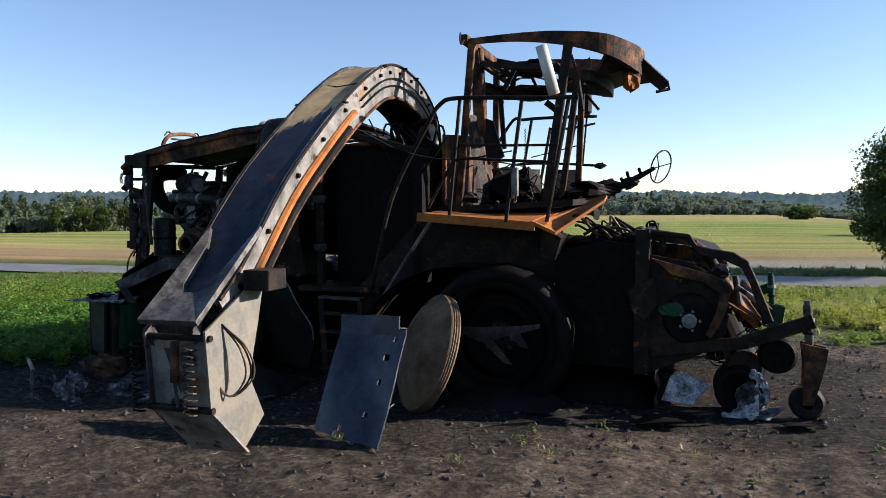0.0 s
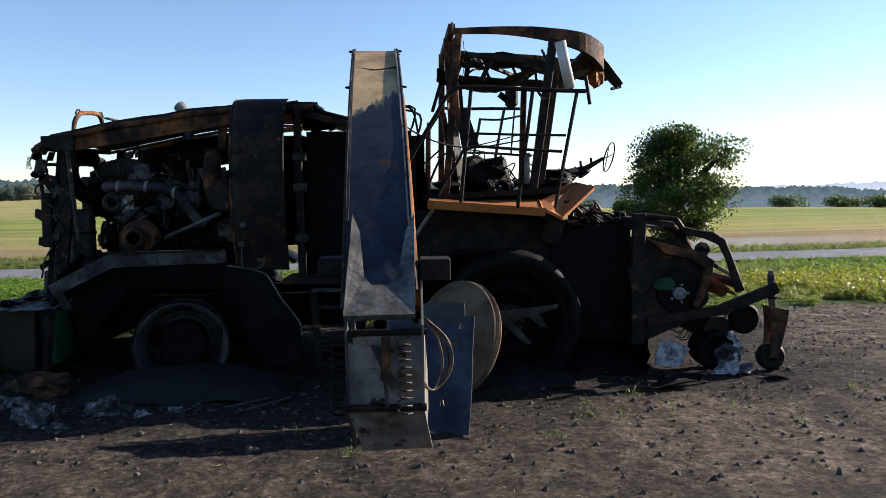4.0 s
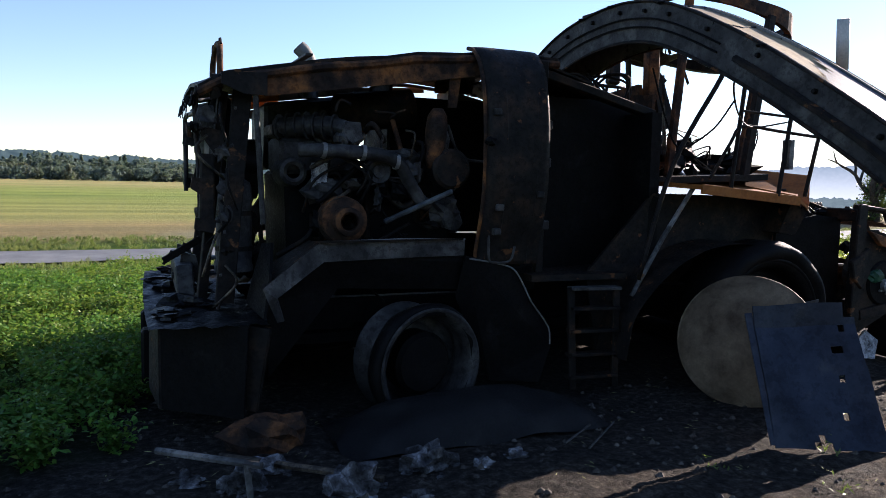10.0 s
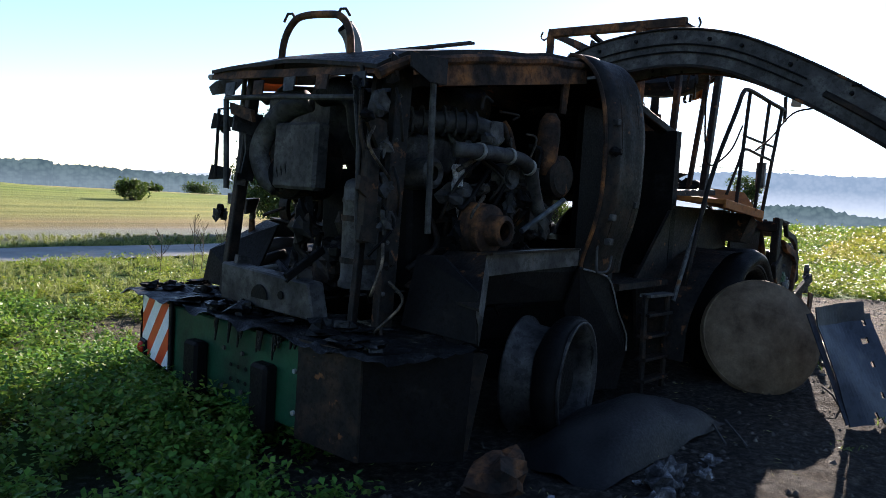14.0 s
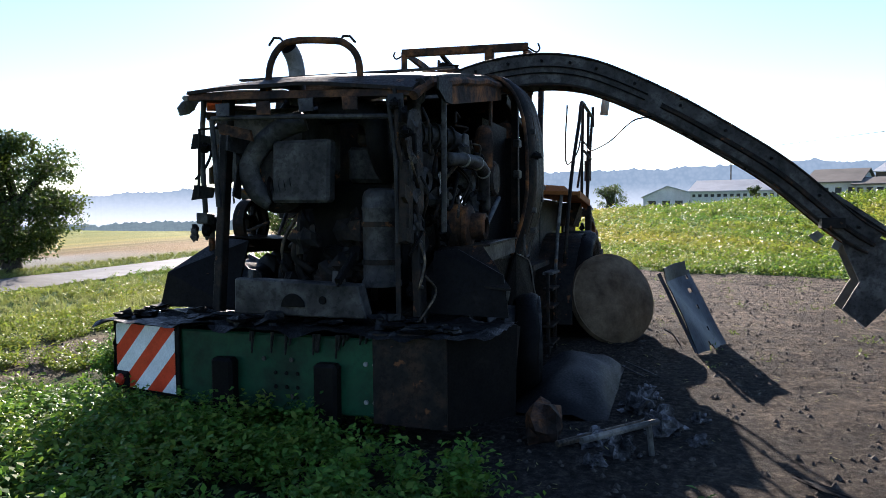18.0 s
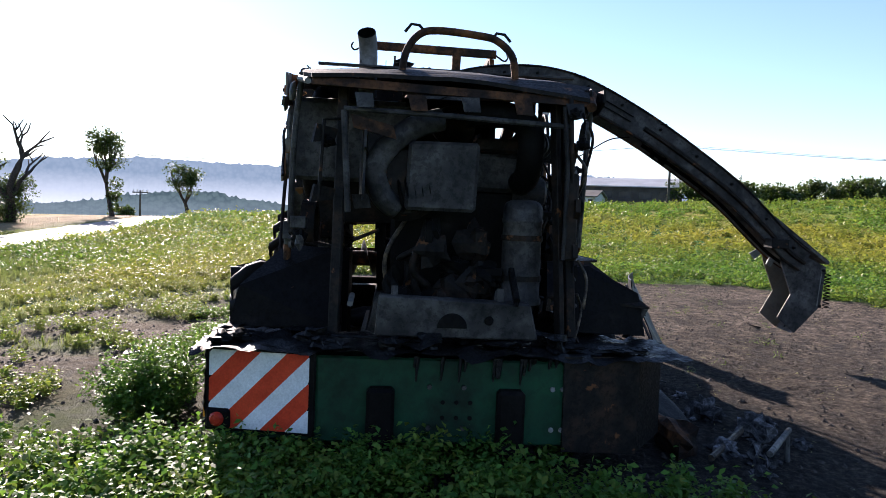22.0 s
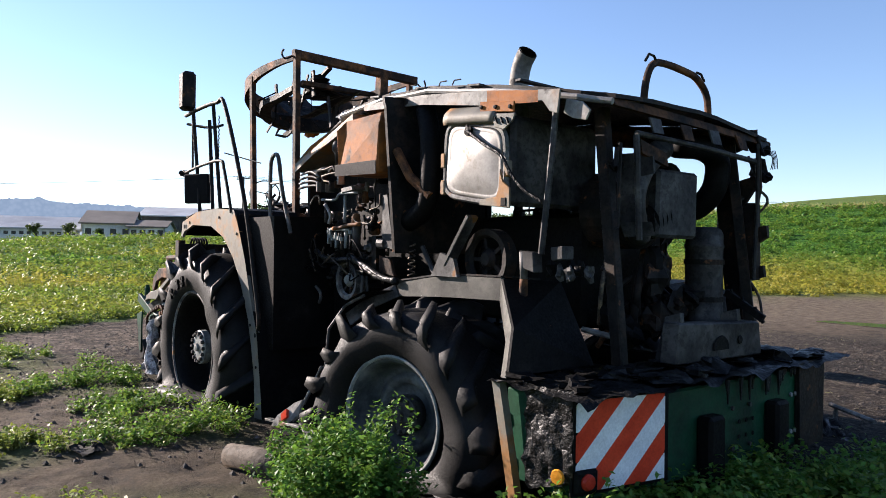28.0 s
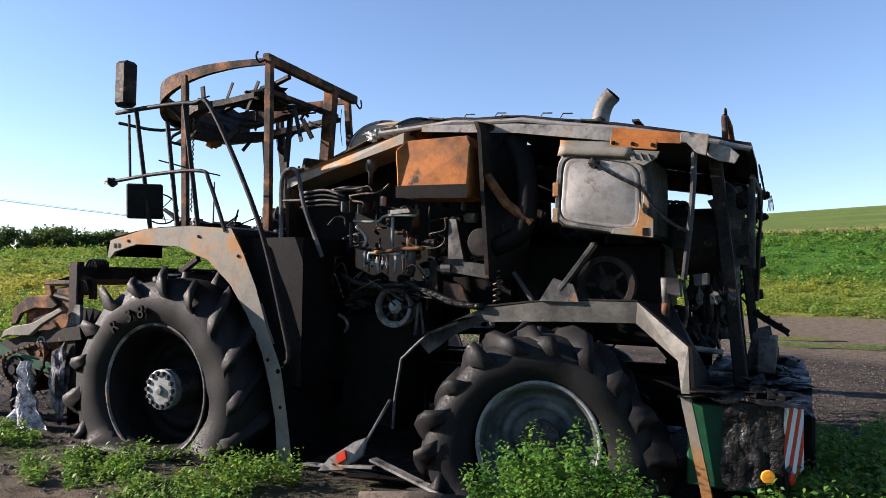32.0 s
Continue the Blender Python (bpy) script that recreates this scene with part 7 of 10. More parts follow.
def normal_at(k):
    d = unit(top_line[min(k + 1, len(top_line) - 1)] - top_line[max(k - 1, 0)])
    return Vector((0, d.z, -d.y))


half = 0.185
N = len(top_line)
dep = [0.36 - 0.14 * k / (N - 1) for k in range(N)]
inn = []
for k in range(N):
    nrm = normal_at(k)
    if nrm.z > 0 or (k < 6 and nrm.y > 0):
        nrm = -nrm
    inn.append(nrm)
vs = []
for k, p in enumerate(top_line):
    for sx in (-half, half):
        q = Vector((spout_x(p.y) + sx, p.y, p.z))
        vs += [q, q + inn[k] * 0.012]
spout = P("discharge_spout", Shape().add(vs, [f for k in range(N - 1) for f in ((k * 4, k * 4 + 2, k * 4 + 6, k * 4 + 4), (k * 4 + 1, k * 4 + 5, k * 4 + 7, k * 4 + 3))]), M_SPOUT, label="long arched discharge spout, scorched grey and rust, drooping to the ground", dent=0.006, smooth=False)
for sx in (-1, 1):
    vs = []
    for k, p in enumerate(top_line):
        for dx in (0, 0.012):
            q = Vector((spout_x(p.y) + sx * (half - dx), p.y, p.z))
            vs += [q - inn[k] * 0.02, q + inn[k] * dep[k]]
    # +x wall paler, -x wall darker: sunlit and shaded side put into the material
    P("spout_wall", Shape().add(vs, [f for k in range(N - 1) for f in ((k * 4, k * 4 + 1, k * 4 + 5, k * 4 + 4), (k * 4 + 2, k * 4 + 6, k * 4 + 7, k * 4 + 3), (k * 4 + 1, k * 4 + 3, k * 4 + 7, k * 4 + 5), (k * 4, k * 4 + 4, k * 4 + 6, k * 4 + 2))]), M_PALE if sx > 0 else M_DULL, spout, dent=0.005)
    P("edge_flange", Shape().tube([Vector((spout_x(p.y) + sx * (half + 0.008), p.y, p.z)) - inn[k] * 0.012 for k, p in enumerate(top_line)], 0.011, 6), M_CHAR, spout)
    P("stiffener", Shape().tube([Vector((spout_x(p.y) + sx * (half + 0.012), p.y, p.z)) + inn[k] * (dep[k] * 0.55) for k, p in enumerate(top_line) if p.y < -2.25], 0.026, 6), M_ORANGE if sx > 0 else M_CHAR, spout)
    for f_ in (0.4, 0.62):
        P("spout_cable", Shape().tube([Vector((spout_x(p.y) + sx * (half + 0.016), p.y, p.z)) + inn[k] * (dep[k] * f_) for k, p in enumerate(top_line) if -2.3 < p.y < 0.1], 0.008, 5), M_SOOT, spout)
    if sx > 0:
        P("stiffener_foot", Shape().tube([Vector((spout_x(p.y) + sx * (half + 0.004), p.y, p.z)) + inn[k] * (dep[k] * 0.82) for k, p in enumerate(top_line) if p.y < -2.5], 0.03, 6), M_SOOT, spout)
    P("lower_flange", Shape().tube([Vector((spout_x(p.y) + sx * (half + 0.006), p.y, p.z)) + inn[k] * dep[k] for k, p in enumerate(top_line)], 0.014, 6), M_RUSTY if sx > 0 else M_CHAR, spout)
    for k in range(6, N - 1, 3):
        p = top_line[k]
        P("lug", Shape().lathe([(0, 0.022), (0.014, 0.02), (0.018, 0.0)], Vector((spout_x(p.y) + sx * (half + 0.004), p.y, p.z)) + inn[k] * 0.06, (sx, 0, 0), 8), M_SOOT, spout)
    for k in (17, 20, 26, 33):
        p = top_line[k]
        P("hook", Shape().tube([Vector((spout_x(p.y) + sx * (half + 0.005 + 0.04 * math.sin(g)), p.y + 0.03 * math.cos(g), p.z + 0.005)) for g in [math.pi * j / 6 for j in range(7)]], 0.007, 5), M_SOOT, spout)
P("seam", Shape().tube([(spout_x(-2.1) - half, -2.08, 2.80), (spout_x(-2.1), -2.16, 2.765), (spout_x(-2.1) + half, -2.1, 2.80)], 0.012, 6), M_CHAR, spout)
COLS, STEPS = 40, 30


def on_spout(y, f_):
    """A point just above the spout's back at that y, f_ from one edge to the other."""
    k = max(k for k in range(N - 1) if top_line[k].y >= y or k == 0)
    t_ = (y - top_line[k].y) / (top_line[k + 1].y - top_line[k].y)
    p = top_line[k].lerp(top_line[k + 1], t_)
    return Vector((spout_x(p.y) + (f_ * 2 - 1) * half * 0.985, p.y, p.z)) - inn[k].lerp(inn[k + 1], t_) * 0.012


y_end = top_line[-1].y + 0.002
vs = []
for c_ in range(COLS + 1):
    f_ = c_ / COLS
    start = -2.6 - 0.35 * noise.noise(Vector((f_ * 4.2, 2, 9))) - 0.16 * noise.noise(Vector((f_ * 15, 5, 9))) - 0.07 * noise.noise(Vector((f_ * 43, 5, 9))) - 0.4 * (1 - f_)
    vs += [on_spout(start + (y_end - start) * r_ / STEPS, f_) for r_ in range(STEPS + 1)]
w_ = STEPS + 1
P("soot_stain", Shape().add(vs, [(c_ * w_ + r_, (c_ + 1) * w_ + r_, (c_ + 1) * w_ + r_ + 1, c_ * w_ + r_ + 1) for c_ in range(COLS) for r_ in range(STEPS)]), M_BLUE, spout, "blue-black scorched lower back of the spout", smooth=True)
# turntable at its root
P("turntable", Shape().lathe([(0.30, 0.0), (0.34, 0.02), (0.34, 0.08), (0.3, 0.1), (0.26, 0.1)], (0.56, 0.1, 2.36), (0, 0, 1), 32), M_CHAR)
P("tower", Shape().lathe([(0.3, 0.0), (0.29, 0.3), (0.27, 0.72)], (0.56, 0.1, 1.68), (0, 0, 1), 24), M_SOOT, dent=0.02)
for k in range(10):
    a = Vector((0.4 + rnd.uniform(-0.1, 0.3), rnd.uniform(-0.4, -0.1), 2.4))
    P("tower_hose", Shape().tube(curve([a, a + Vector((rnd.uniform(-0.05, 0.2), -0.1, 0.25)), a + Vector((rnd.uniform(0, 0.4), -0.2, rnd.uniform(0.1, 0.3))), a + Vector((rnd.uniform(0.1, 0.5), -0.15, -0.1))], 4), 0.012, 6), M_CHAR, smooth=True)
# fork and flap at its end
xa, xb = 0.63, 0.99
fork = P("spout_fork", Shape().slab([(xa, -3.85, 1.62), (xa - 0.0, -4.52, 1.13), (xb, -4.5, 1.13), (xb, -3.85, 1.62), (xb - 0.05, -3.95, 1.52), (xb - 0.09, -4.24, 1.30), (xb - 0.13, -4.3, 1.26), (xa + 0.13, -4.3, 1.26), (xa + 0.09, -4.24, 1.30), (xa + 0.05, -3.95, 1.52)], (0, -0.02, 0.03)), M_GREY, spout, "forked grey end plate", dent=0.004)
for x, m in ((xa, M_DULL), (xb + 0.03, M_ARCH)):
    P("flap_cheek", Shape().slab([(x, -3.9, 1.38), (x, -4.5, 1.10), (x, -4.46, 0.66), (x, -4.18, 0.35), (x + 0.02, -3.98, 0.52), (x + 0.02, -4.12, 0.78), (x, -3.98, 1.1)], (0.012, 0, 0)), m, spout, dent=0.004)
P("flap_front", Shape().slab([(xa, -4.46, 1.06), (xb + 0.03, -4.46, 1.06), (xb + 0.03, -4.43, 0.66), (xa, -4.43, 0.66)], (0, 0.012, 0)), M_PALE, spout, "battered grey flap plate", dent=0.008)
P("flap_lower", Shape().slab([(xa, -4.44, 0.64), (xb + 0.04, -4.44, 0.64), (xb + 0.08, -4.18, 0.35), (xa + 0.06, -4.18, 0.34)], (0, 0.012, 0.006)), M_PALE, spout, dent=0.004)
P("flap_hinge", Shape().tube([(xa - 0.01, -4.45, 0.66), (xb + 0.05, -4.45, 0.66)], 0.02, 8), M_CHAR, spout)
P("hinge_rod", Shape().tube([(xa - 0.02, -4.47, 1.06), (xb + 0.06, -4.47, 1.06)], 0.018, 8), M_CHAR, spout)
for x, m, r in ((xa - 0.04, M_SOOT, 0.032), (xb - 0.06, M_WIRE, 0.036)):
    P("coil_spring", Shape().tube([(x + r * math.cos(i * 0.7), -4.50 + r * math.sin(i * 0.7), 1.04 - 0.0044 * i) for i in range(92)], 0.006, 5), m, spout, "stretched coil spring")
P("flap_cylinder", Shape().tube([(0.84, -4.5, 1.04), (0.83, -4.5, 0.82)], 0.024, 10), M_RUSTY, spout)
P("cylinder_rod", Shape().tube([(0.83, -4.5, 0.82), (0.84, -4.49, 0.68)], 0.01, 8), M_GREY, spout)
P("flap_stay", Shape().slab([(0.76, -4.48, 1.0), (0.8, -4.48, 1.0), (0.9, -4.48, 0.78), (0.86, -4.48, 0.76)], (0, -0.012, 0)), M_GREY, spout)
for o in (0, 0.03, 0.05):
    P("flap_cable", Shape().tube(curve([(xb + 0.04, -4.35, 1.12), (xb + 0.12 + o, -4.3, 0.98), (xb + 0.14 + o, -4.28, 0.82), (xb + 0.08, -4.35, 0.72), (xb - 0.02, -4.42, 0.85 + o), (xb - 0.1, -4.48, 1.0)], 5), 0.006, 6), M_RUSTY if o == 0.03 else M_WIRE, spout, smooth=True)
P("white_bracket", Shape().slab([(xa + 0.2, -3.84, 1.22), (xa + 0.2, -3.78, 1.27), (xa + 0.2, -3.7, 1.22), (xa + 0.2, -3.76, 1.15)], (-0.012, 0, 0)), M_HUB, spout)
P("white_bracket", Shape().slab([(xa + 0.2, -4.0, 1.14), (xa + 0.2, -3.94, 1.18), (xa + 0.2, -3.9, 1.1), (xa + 0.2, -3.96, 1.07)], (-0.012, 0, 0)), M_HUB, spout)
P("camera_box", Shape().box((xb + 0.03, -4.12, 1.28), (xb + 0.2, -3.92, 1.40)), M_CHAR, spout, "dark open sensor box", bevel=0.005)
P("camera_box", Shape().box((xa - 0.2, -3.95, 1.30), (xa - 0.02, -3.75, 1.40)), M_CHAR, spout, bevel=0.005)
P("slack_cable", Shape().tube(curve([(spout_x(-2.2), -2.2, 2.45), (0.8, -2.0, 2.42), (1.1, -1.75, 2.25), (1.5, -1.5, 2.18), (2.0, -1.4, 2.25)], 6), 0.007, 6), M_SOOT, spout)

# ---- pick-up header ----
hd = thing("pickup_header", (3.5, 0, 0), "burnt pick-up header with rusted guards and caster wheels", "header")


def H(name, shape, mat, parent=hd, label="", **kw):
    return part(name, shape, mat, parent, label, **kw)


H("feeder_housing", Shape().slab([(2.3, -0.55, 0.4), (2.3, -0.55, 1.38), (2.7, -0.55, 1.45), (3.12, -0.55, 1.4), (3.12, -0.55, 0.35)], (0, 1.1, 0)), M_CHAR, dent=0.025)
H("side_shield", Shape().slab([(2.3, -1.05, 0.3), (2.32, -1.05, 1.35), (2.8, -1.08, 1.44), (3.1, -1.1, 1.42), (3.12, -1.1, 0.3)], (0, 0.03, 0)), M_SOOT, dent=0.02)
H("back_frame", Shape().beam((3.1, -1.3, 1.45), (3.1, 1.3, 1.45), 0.1, 0.12), M_CHAR, dent=0.01)
H("back_frame", Shape().beam((3.12, -1.3, 0.4), (3.12, 1.3, 0.4), 0.1, 0.14), M_CHAR)
for y in (-1.28, 1.28):
    sgn = 1 if y > 0 else -1
    m1 = M_CHAR if y < 0 else M_RUSTY
    H("upright", Shape().beam((3.12, y, 1.55), (3.1, y, 0.3), 0.08, 0.12), M_CHAR)
    H("end_plate", Shape().slab([(3.14, y, 1.34), (3.5, y, 1.28), (3.82, y, 1.1), (3.8, y, 0.68), (3.6, y, 0.5), (3.14, y, 0.3)], (0, -sgn * 0.03, 0)), m1, dent=0.012)
    if y < 0:
        H("guard_arm", Shape().slab([(3.14, y, 1.56), (3.5, y, 1.51), (3.56, y, 1.42), (3.68, y, 1.39), (3.85, y, 1.36), (3.96, y, 1.29), (4.03, y, 1.13), (4.16, y, 0.79), (4.08, y, 0.76), (3.98, y, 1.09), (3.91, y, 1.23), (3.76, y, 1.3), (3.56, y, 1.34), (3.47, y, 1.47), (3.14, y, 1.5)], (0, 0.05, 0)), M_CHAR, label="bent flat guard arm", dent=0.006, bevel=0.008)
        H("shield_frame", Shape().slab([(3.19, y - 0.02, 1.31), (3.7, y - 0.02, 1.17), (3.83, y - 0.02, 1.09), (3.8, y - 0.02, 0.92), (3.75, y - 0.02, 0.77), (3.67, y - 0.02, 0.64), (3.63, y - 0.02, 0.67), (3.72, y - 0.02, 0.88), (3.74, y - 0.02, 1.02), (3.61, y - 0.02, 1.11), (3.35, y - 0.02, 1.17)], (0, -0.05, 0)), M_RUSTY, label="brown rusted shield frame", dent=0.006, bevel=0.006)
        H("guard_arm", Shape().tube(curve([(3.5, y + 0.35, 1.42), (3.62, y + 0.35, 1.35), (3.72, y + 0.35, 1.2), (3.85, y + 0.35, 0.98), (3.95, y + 0.35, 0.75)], 4), 0.045, 8), M_RUSTY, smooth=True)
        H("hinge_block", Shape().slab([(2.99, y, 1.02), (3.21, y, 1.15), (3.24, y, 0.9), (3.14, y, 0.75), (3.03, y, 0.85)], (0, -0.06, 0)), M_CHAR, dent=0.012, bevel=0.01)
        H("rust_tray", Shape().slab([(3.87, -1.1, 0.86), (3.93, -1.1, 0.9), (4.09, -1.1, 0.78), (4.04, -1.1, 0.7)], (0, 1.4, 0)), M_ORANGE, dent=0.012)
        H("guard_strut", Shape().tube([(3.89, y + 0.25, 1.05), (4.07, y + 0.1, 0.93)], 0.022, 8), M_PALE)
        H("guard_strut", Shape().tube([(3.88, y + 0.3, 1.14), (3.92, y + 0.3, 0.85)], 0.03, 8), M_DULL)
        H("green_gear_cover", Shape().lump((3.36, y - 0.03, 0.87), (0.1, 0.03, 0.07), 41, 12, 0.2), M_GREEN)
        H("shield_top", Shape().beam((3.16, y, 1.53), (3.48, y, 1.5), 0.05, 0.03), M_CHAR)
    else:
        H("guard_arm", Shape().slab([(3.98, y + 0.05, 0.92), (3.94, y + 0.05, 1.1), (3.74, y + 0.05, 1.21), (3.43, y + 0.05, 1.23), (3.31, y + 0.05, 1.14), (3.37, y + 0.05, 1.1), (3.63, y + 0.05, 1.1), (3.83, y + 0.05, 1.04), (3.9, y + 0.05, 0.94)], (0, -0.04, 0)), M_RUSTY, label="brown curved guard arm", bevel=0.008)
        H("shield_frame", Shape().slab([(4.03, y + 0.12, 0.79), (3.98, y + 0.12, 0.87), (3.84, y + 0.12, 0.92), (3.57, y + 0.12, 0.96), (3.19, y + 0.12, 1.12), (3.14, y + 0.12, 1.09), (3.44, y + 0.12, 0.95), (3.6, y + 0.12, 0.84), (3.91, y + 0.12, 0.83)], (0, -0.05, 0)), M_ARCH, label="tan burnt shield frame", bevel=0.006)
        H("bracket_gusset", Shape().slab([(3.07, y + 0.04, 1.15), (3.19, y + 0.04, 0.96), (3.0, y + 0.04, 0.91), (3.01, y + 0.04, 1.15)], (0, -0.03, 0)), M_GREY)
        H("guard_bar", Shape().tube([(3.54, y, 1.34), (3.19, y, 1.35)], 0.03, 8), M_RUSTY)
        H("guard_bar", Shape().tube([(3.4, y, 1.23), (3.09, y, 1.18)], 0.03, 8), M_CHAR)
        H("guard_bar", Shape().beam((3.5, y, 1.34), (3.45, y, 1.2), 0.05, 0.07), M_RUSTY)
        H("chain_cover", Shape().slab([(4.16, y + 0.06, 0.73), (3.6, y + 0.06, 0.88), (2.98, y + 0.06, 0.95), (2.95, y + 0.06, 0.83), (3.43, y + 0.06, 0.77), (3.64, y + 0.06, 0.76), (4.08, y + 0.06, 0.62)], (0, -0.05, 0)), M_CHAR, dent=0.006)
        loop = [(3.99, 0.49), (3.99, 0.6), (3.85, 0.67), (3.65, 0.73), (3.47, 0.77), (3.4, 0.73), (3.41, 0.55), (3.5, 0.44), (3.66, 0.36), (3.82, 0.35), (3.92, 0.41), (3.99, 0.49)]
        ring_ = curve([(a_, y + 0.1, b_) for a_, b_ in loop], 5)
        ch = H("drive_chain", Shape().tube(ring_, 0.012, 6, False), M_RUSTY, label="rusty drive chain loop")
        for q in ring_[::2]:
            H("chain_link", Shape().lathe([(0.0, 0.018), (0.018, 0.016), (0.018, -0.016), (0.0, -0.018)], q, (0, 1, 0), 8), M_RUSTY, ch)
        H("sprocket", Shape().lathe([(0, 0.03), (0.05, 0.03), (0.055, 0.0), (0.13, 0.0), (0.135, -0.02)], (3.85, y + 0.08, 0.5), (0, 1, 0), 24), M_SOOT)
        H("sprocket", Shape().lathe([(0, 0.04), (0.03, 0.04), (0.035, 0.0), (0.07, 0.0), (0.075, -0.02)], (3.46, y + 0.08, 0.68), (0, 1, 0), 20), M_RUSTY)
        H("ash_fall", Shape().grid(lambda a_, b_: Vector((3.57 - 0.1 * b_ + (a_ - 0.5) * (0.16 + 0.42 * b_ ** 1.5), y + 0.14 + 0.1 * b_ + 0.05 * math.sin(a_ * 9 + b_ * 4) + 0.05 * noise.noise(Vector((a_ * 5, b_ * 6, 3))), 0.6 * (1 - b_) + 0.03 * noise.noise(Vector((a_ * 8, b_ * 3, 0))))), 16, 20), M_WHITEASH, label="white fibrous ash hanging down", smooth=False)
        for k in range(8):
            g = k / 7
            H("hydraulic_hose", Shape().tube(curve([(3.19 - 0.24 * g, y - 0.02, 1.24), (3.2 - 0.22 * g, y, 1.36), (3.13 - 0.1 * g, y, 1.45 - 0.01 * k), (3.06 - 0.09 * g, y - 0.08, 1.38), (3.05 - 0.08 * g, y - 0.1, 1.2)], 4), 0.013, 6), M_RUSTY if k % 3 == 0 else M_CHAR, smooth=True)
    H("side_arm", Shape().beam((3.2, y - sgn * 0.0, 0.5), (3.95, y + sgn * 0.04, 0.62), 0.05, 0.1), M_CHAR if y < 0 else M_GREEN)
    H("side_arm", Shape().beam((3.93, y + sgn * 0.04, 0.62), (4.44, y + sgn * 0.06, 0.82), 0.05, 0.11), M_CHAR if y < 0 else M_GREEN)
    if y < 0:
        H("gauge_drum", Shape().lathe([(0.0, -0.04), (0.12, -0.04), (0.15, 0.01), (0.185, 0.015), (0.195, -0.02), (0.195, -0.3)], (3.9, y - 0.02, 0.2), (0, -1, 0), 32), M_SOOT, label="soot-black drum with a fringe of white ash", smooth=True)
        for k in range(15):
            g = -1.3 + 2.3 * k / 14
            H("ash_fringe", Shape().lump((3.9 + 0.2 * math.cos(g), y - 0.03, 0.2 + 0.19 * math.sin(g)), (0.03, 0.025, 0.035), 940 + k, 9, 0.5), M_WHITEASH)
    else:
        H("skirt", Shape().grid(lambda a_, b_: Vector((3.72 + 0.36 * a_, y - sgn * 0.05 + 0.05 * noise.noise(Vector((a_ * 6, b_ * 5, y))), 0.42 * (1 - b_) + 0.0)), 10, 8), M_SOOT)
    H("gear_disc", Shape().lathe([(0.0, 0.02), (0.2, 0.02), (0.22, 0.0), (0.22, -0.05)], (3.5, y, 0.8), (0, sgn, 0), 28), M_SOOT if y < 0 else M_RUSTY)
    H("bearing_ring", Shape().lathe([(0.0, 0.05), (0.02, 0.05), (0.022, 0.035), (0.042, 0.035), (0.045, 0.05), (0.06, 0.045), (0.062, 0.0)], (3.5, y + sgn * 0.02, 0.78), (0, sgn, 0), 24), M_HUB)
    for k in range(5):
        g = 2 * math.pi * k / 5
        H("bearing_bolt", Shape().lathe([(0, 0.03), (0.012, 0.028), (0.014, 0)], (3.5 + 0.085 * math.cos(g), y + sgn * 0.022, 0.78 + 0.085 * math.sin(g)), (0, sgn, 0), 6), M_HUB)
    H("guard_disc", Shape().lathe([(0.0, 0.02), (0.05, 0.03), (0.13, 0.025), (0.155, 0.0), (0.155, -0.03)], (4.2, y - sgn * 0.1, 0.5), (0, sgn, 0), 26), M_SOOT)
    cast = H("caster", Shape().tube([(4.40, y - 0.02, 0.98), (4.4, y - 0.02, 0.95), (4.4, y - 0.02, 0.945), (4.42, y - 0.02, 0.62)], [0.026, 0.026, 0.034, 0.034], 12), M_DULL if y < 0 else M_GREEN, label="caster with a small steel wheel")
    H("caster_collar", Shape().tube([(4.41, y - 0.02, 0.84), (4.41, y - 0.02, 0.81)], 0.046, 12), M_ALU, cast)
    H("caster_collar", Shape().tube([(4.415, y - 0.02, 0.73), (4.415, y - 0.02, 0.71)], 0.05, 12), M_CHAR, cast)
    H("caster_fork", Shape().slab([(4.36, y + 0.06, 0.64), (4.55, y + 0.06, 0.6), (4.53, y + 0.06, 0.46), (4.45, y + 0.06, 0.14), (4.37, y + 0.06, 0.14), (4.38, y + 0.06, 0.45)], (0, -0.02, 0)), M_RUSTY if y < 0 else M_GREEN, cast)
    H("caster_fork", Shape().slab([(4.36, y - 0.09, 0.64), (4.55, y - 0.09, 0.6), (4.53, y - 0.09, 0.46), (4.45, y - 0.09, 0.14), (4.37, y - 0.09, 0.14), (4.38, y - 0.09, 0.45)], (0, 0.02, 0)), M_RUSTY if y < 0 else M_GREEN, cast)
    H("caster_wheel", Shape().lathe([(0.04, -0.06), (0.11, -0.06), (0.135, -0.03), (0.135, 0.03), (0.11, 0.06), (0.04, 0.06)], (4.41, y - 0.015, 0.145), (0, 1, 0), 26), M_CHAR, cast)
H("feed_auger", Shape().tube([(3.55, -1.2, 0.82), (3.55, 1.2, 0.82)], 0.11, 18), M_RUSTY)
fl_ = []
for side in (-1, 1):
    pts_a, nn = [], 60
    s_ = Shape()
    vs = []
    for k in range(nn + 1):
        g = side * k * 0.32
        y = side * (1.18 - 1.0 * k / nn)
        for r_ in (0.1, 0.27):
            vs.append((3.55 + math.cos(g) * r_, y, 0.82 + math.sin(g) * r_))
    H("auger_flight", s_.add(vs, [(2 * k, 2 * k + 1, 2 * k + 3, 2 * k + 2) for k in range(nn)]), M_CHAR)
H("pickup_reel", Shape().tube([(3.95, -1.15, 0.38), (3.95, 1.15, 0.38)], 0.14, 16), M_CHAR)
tine_r = random.Random(12)
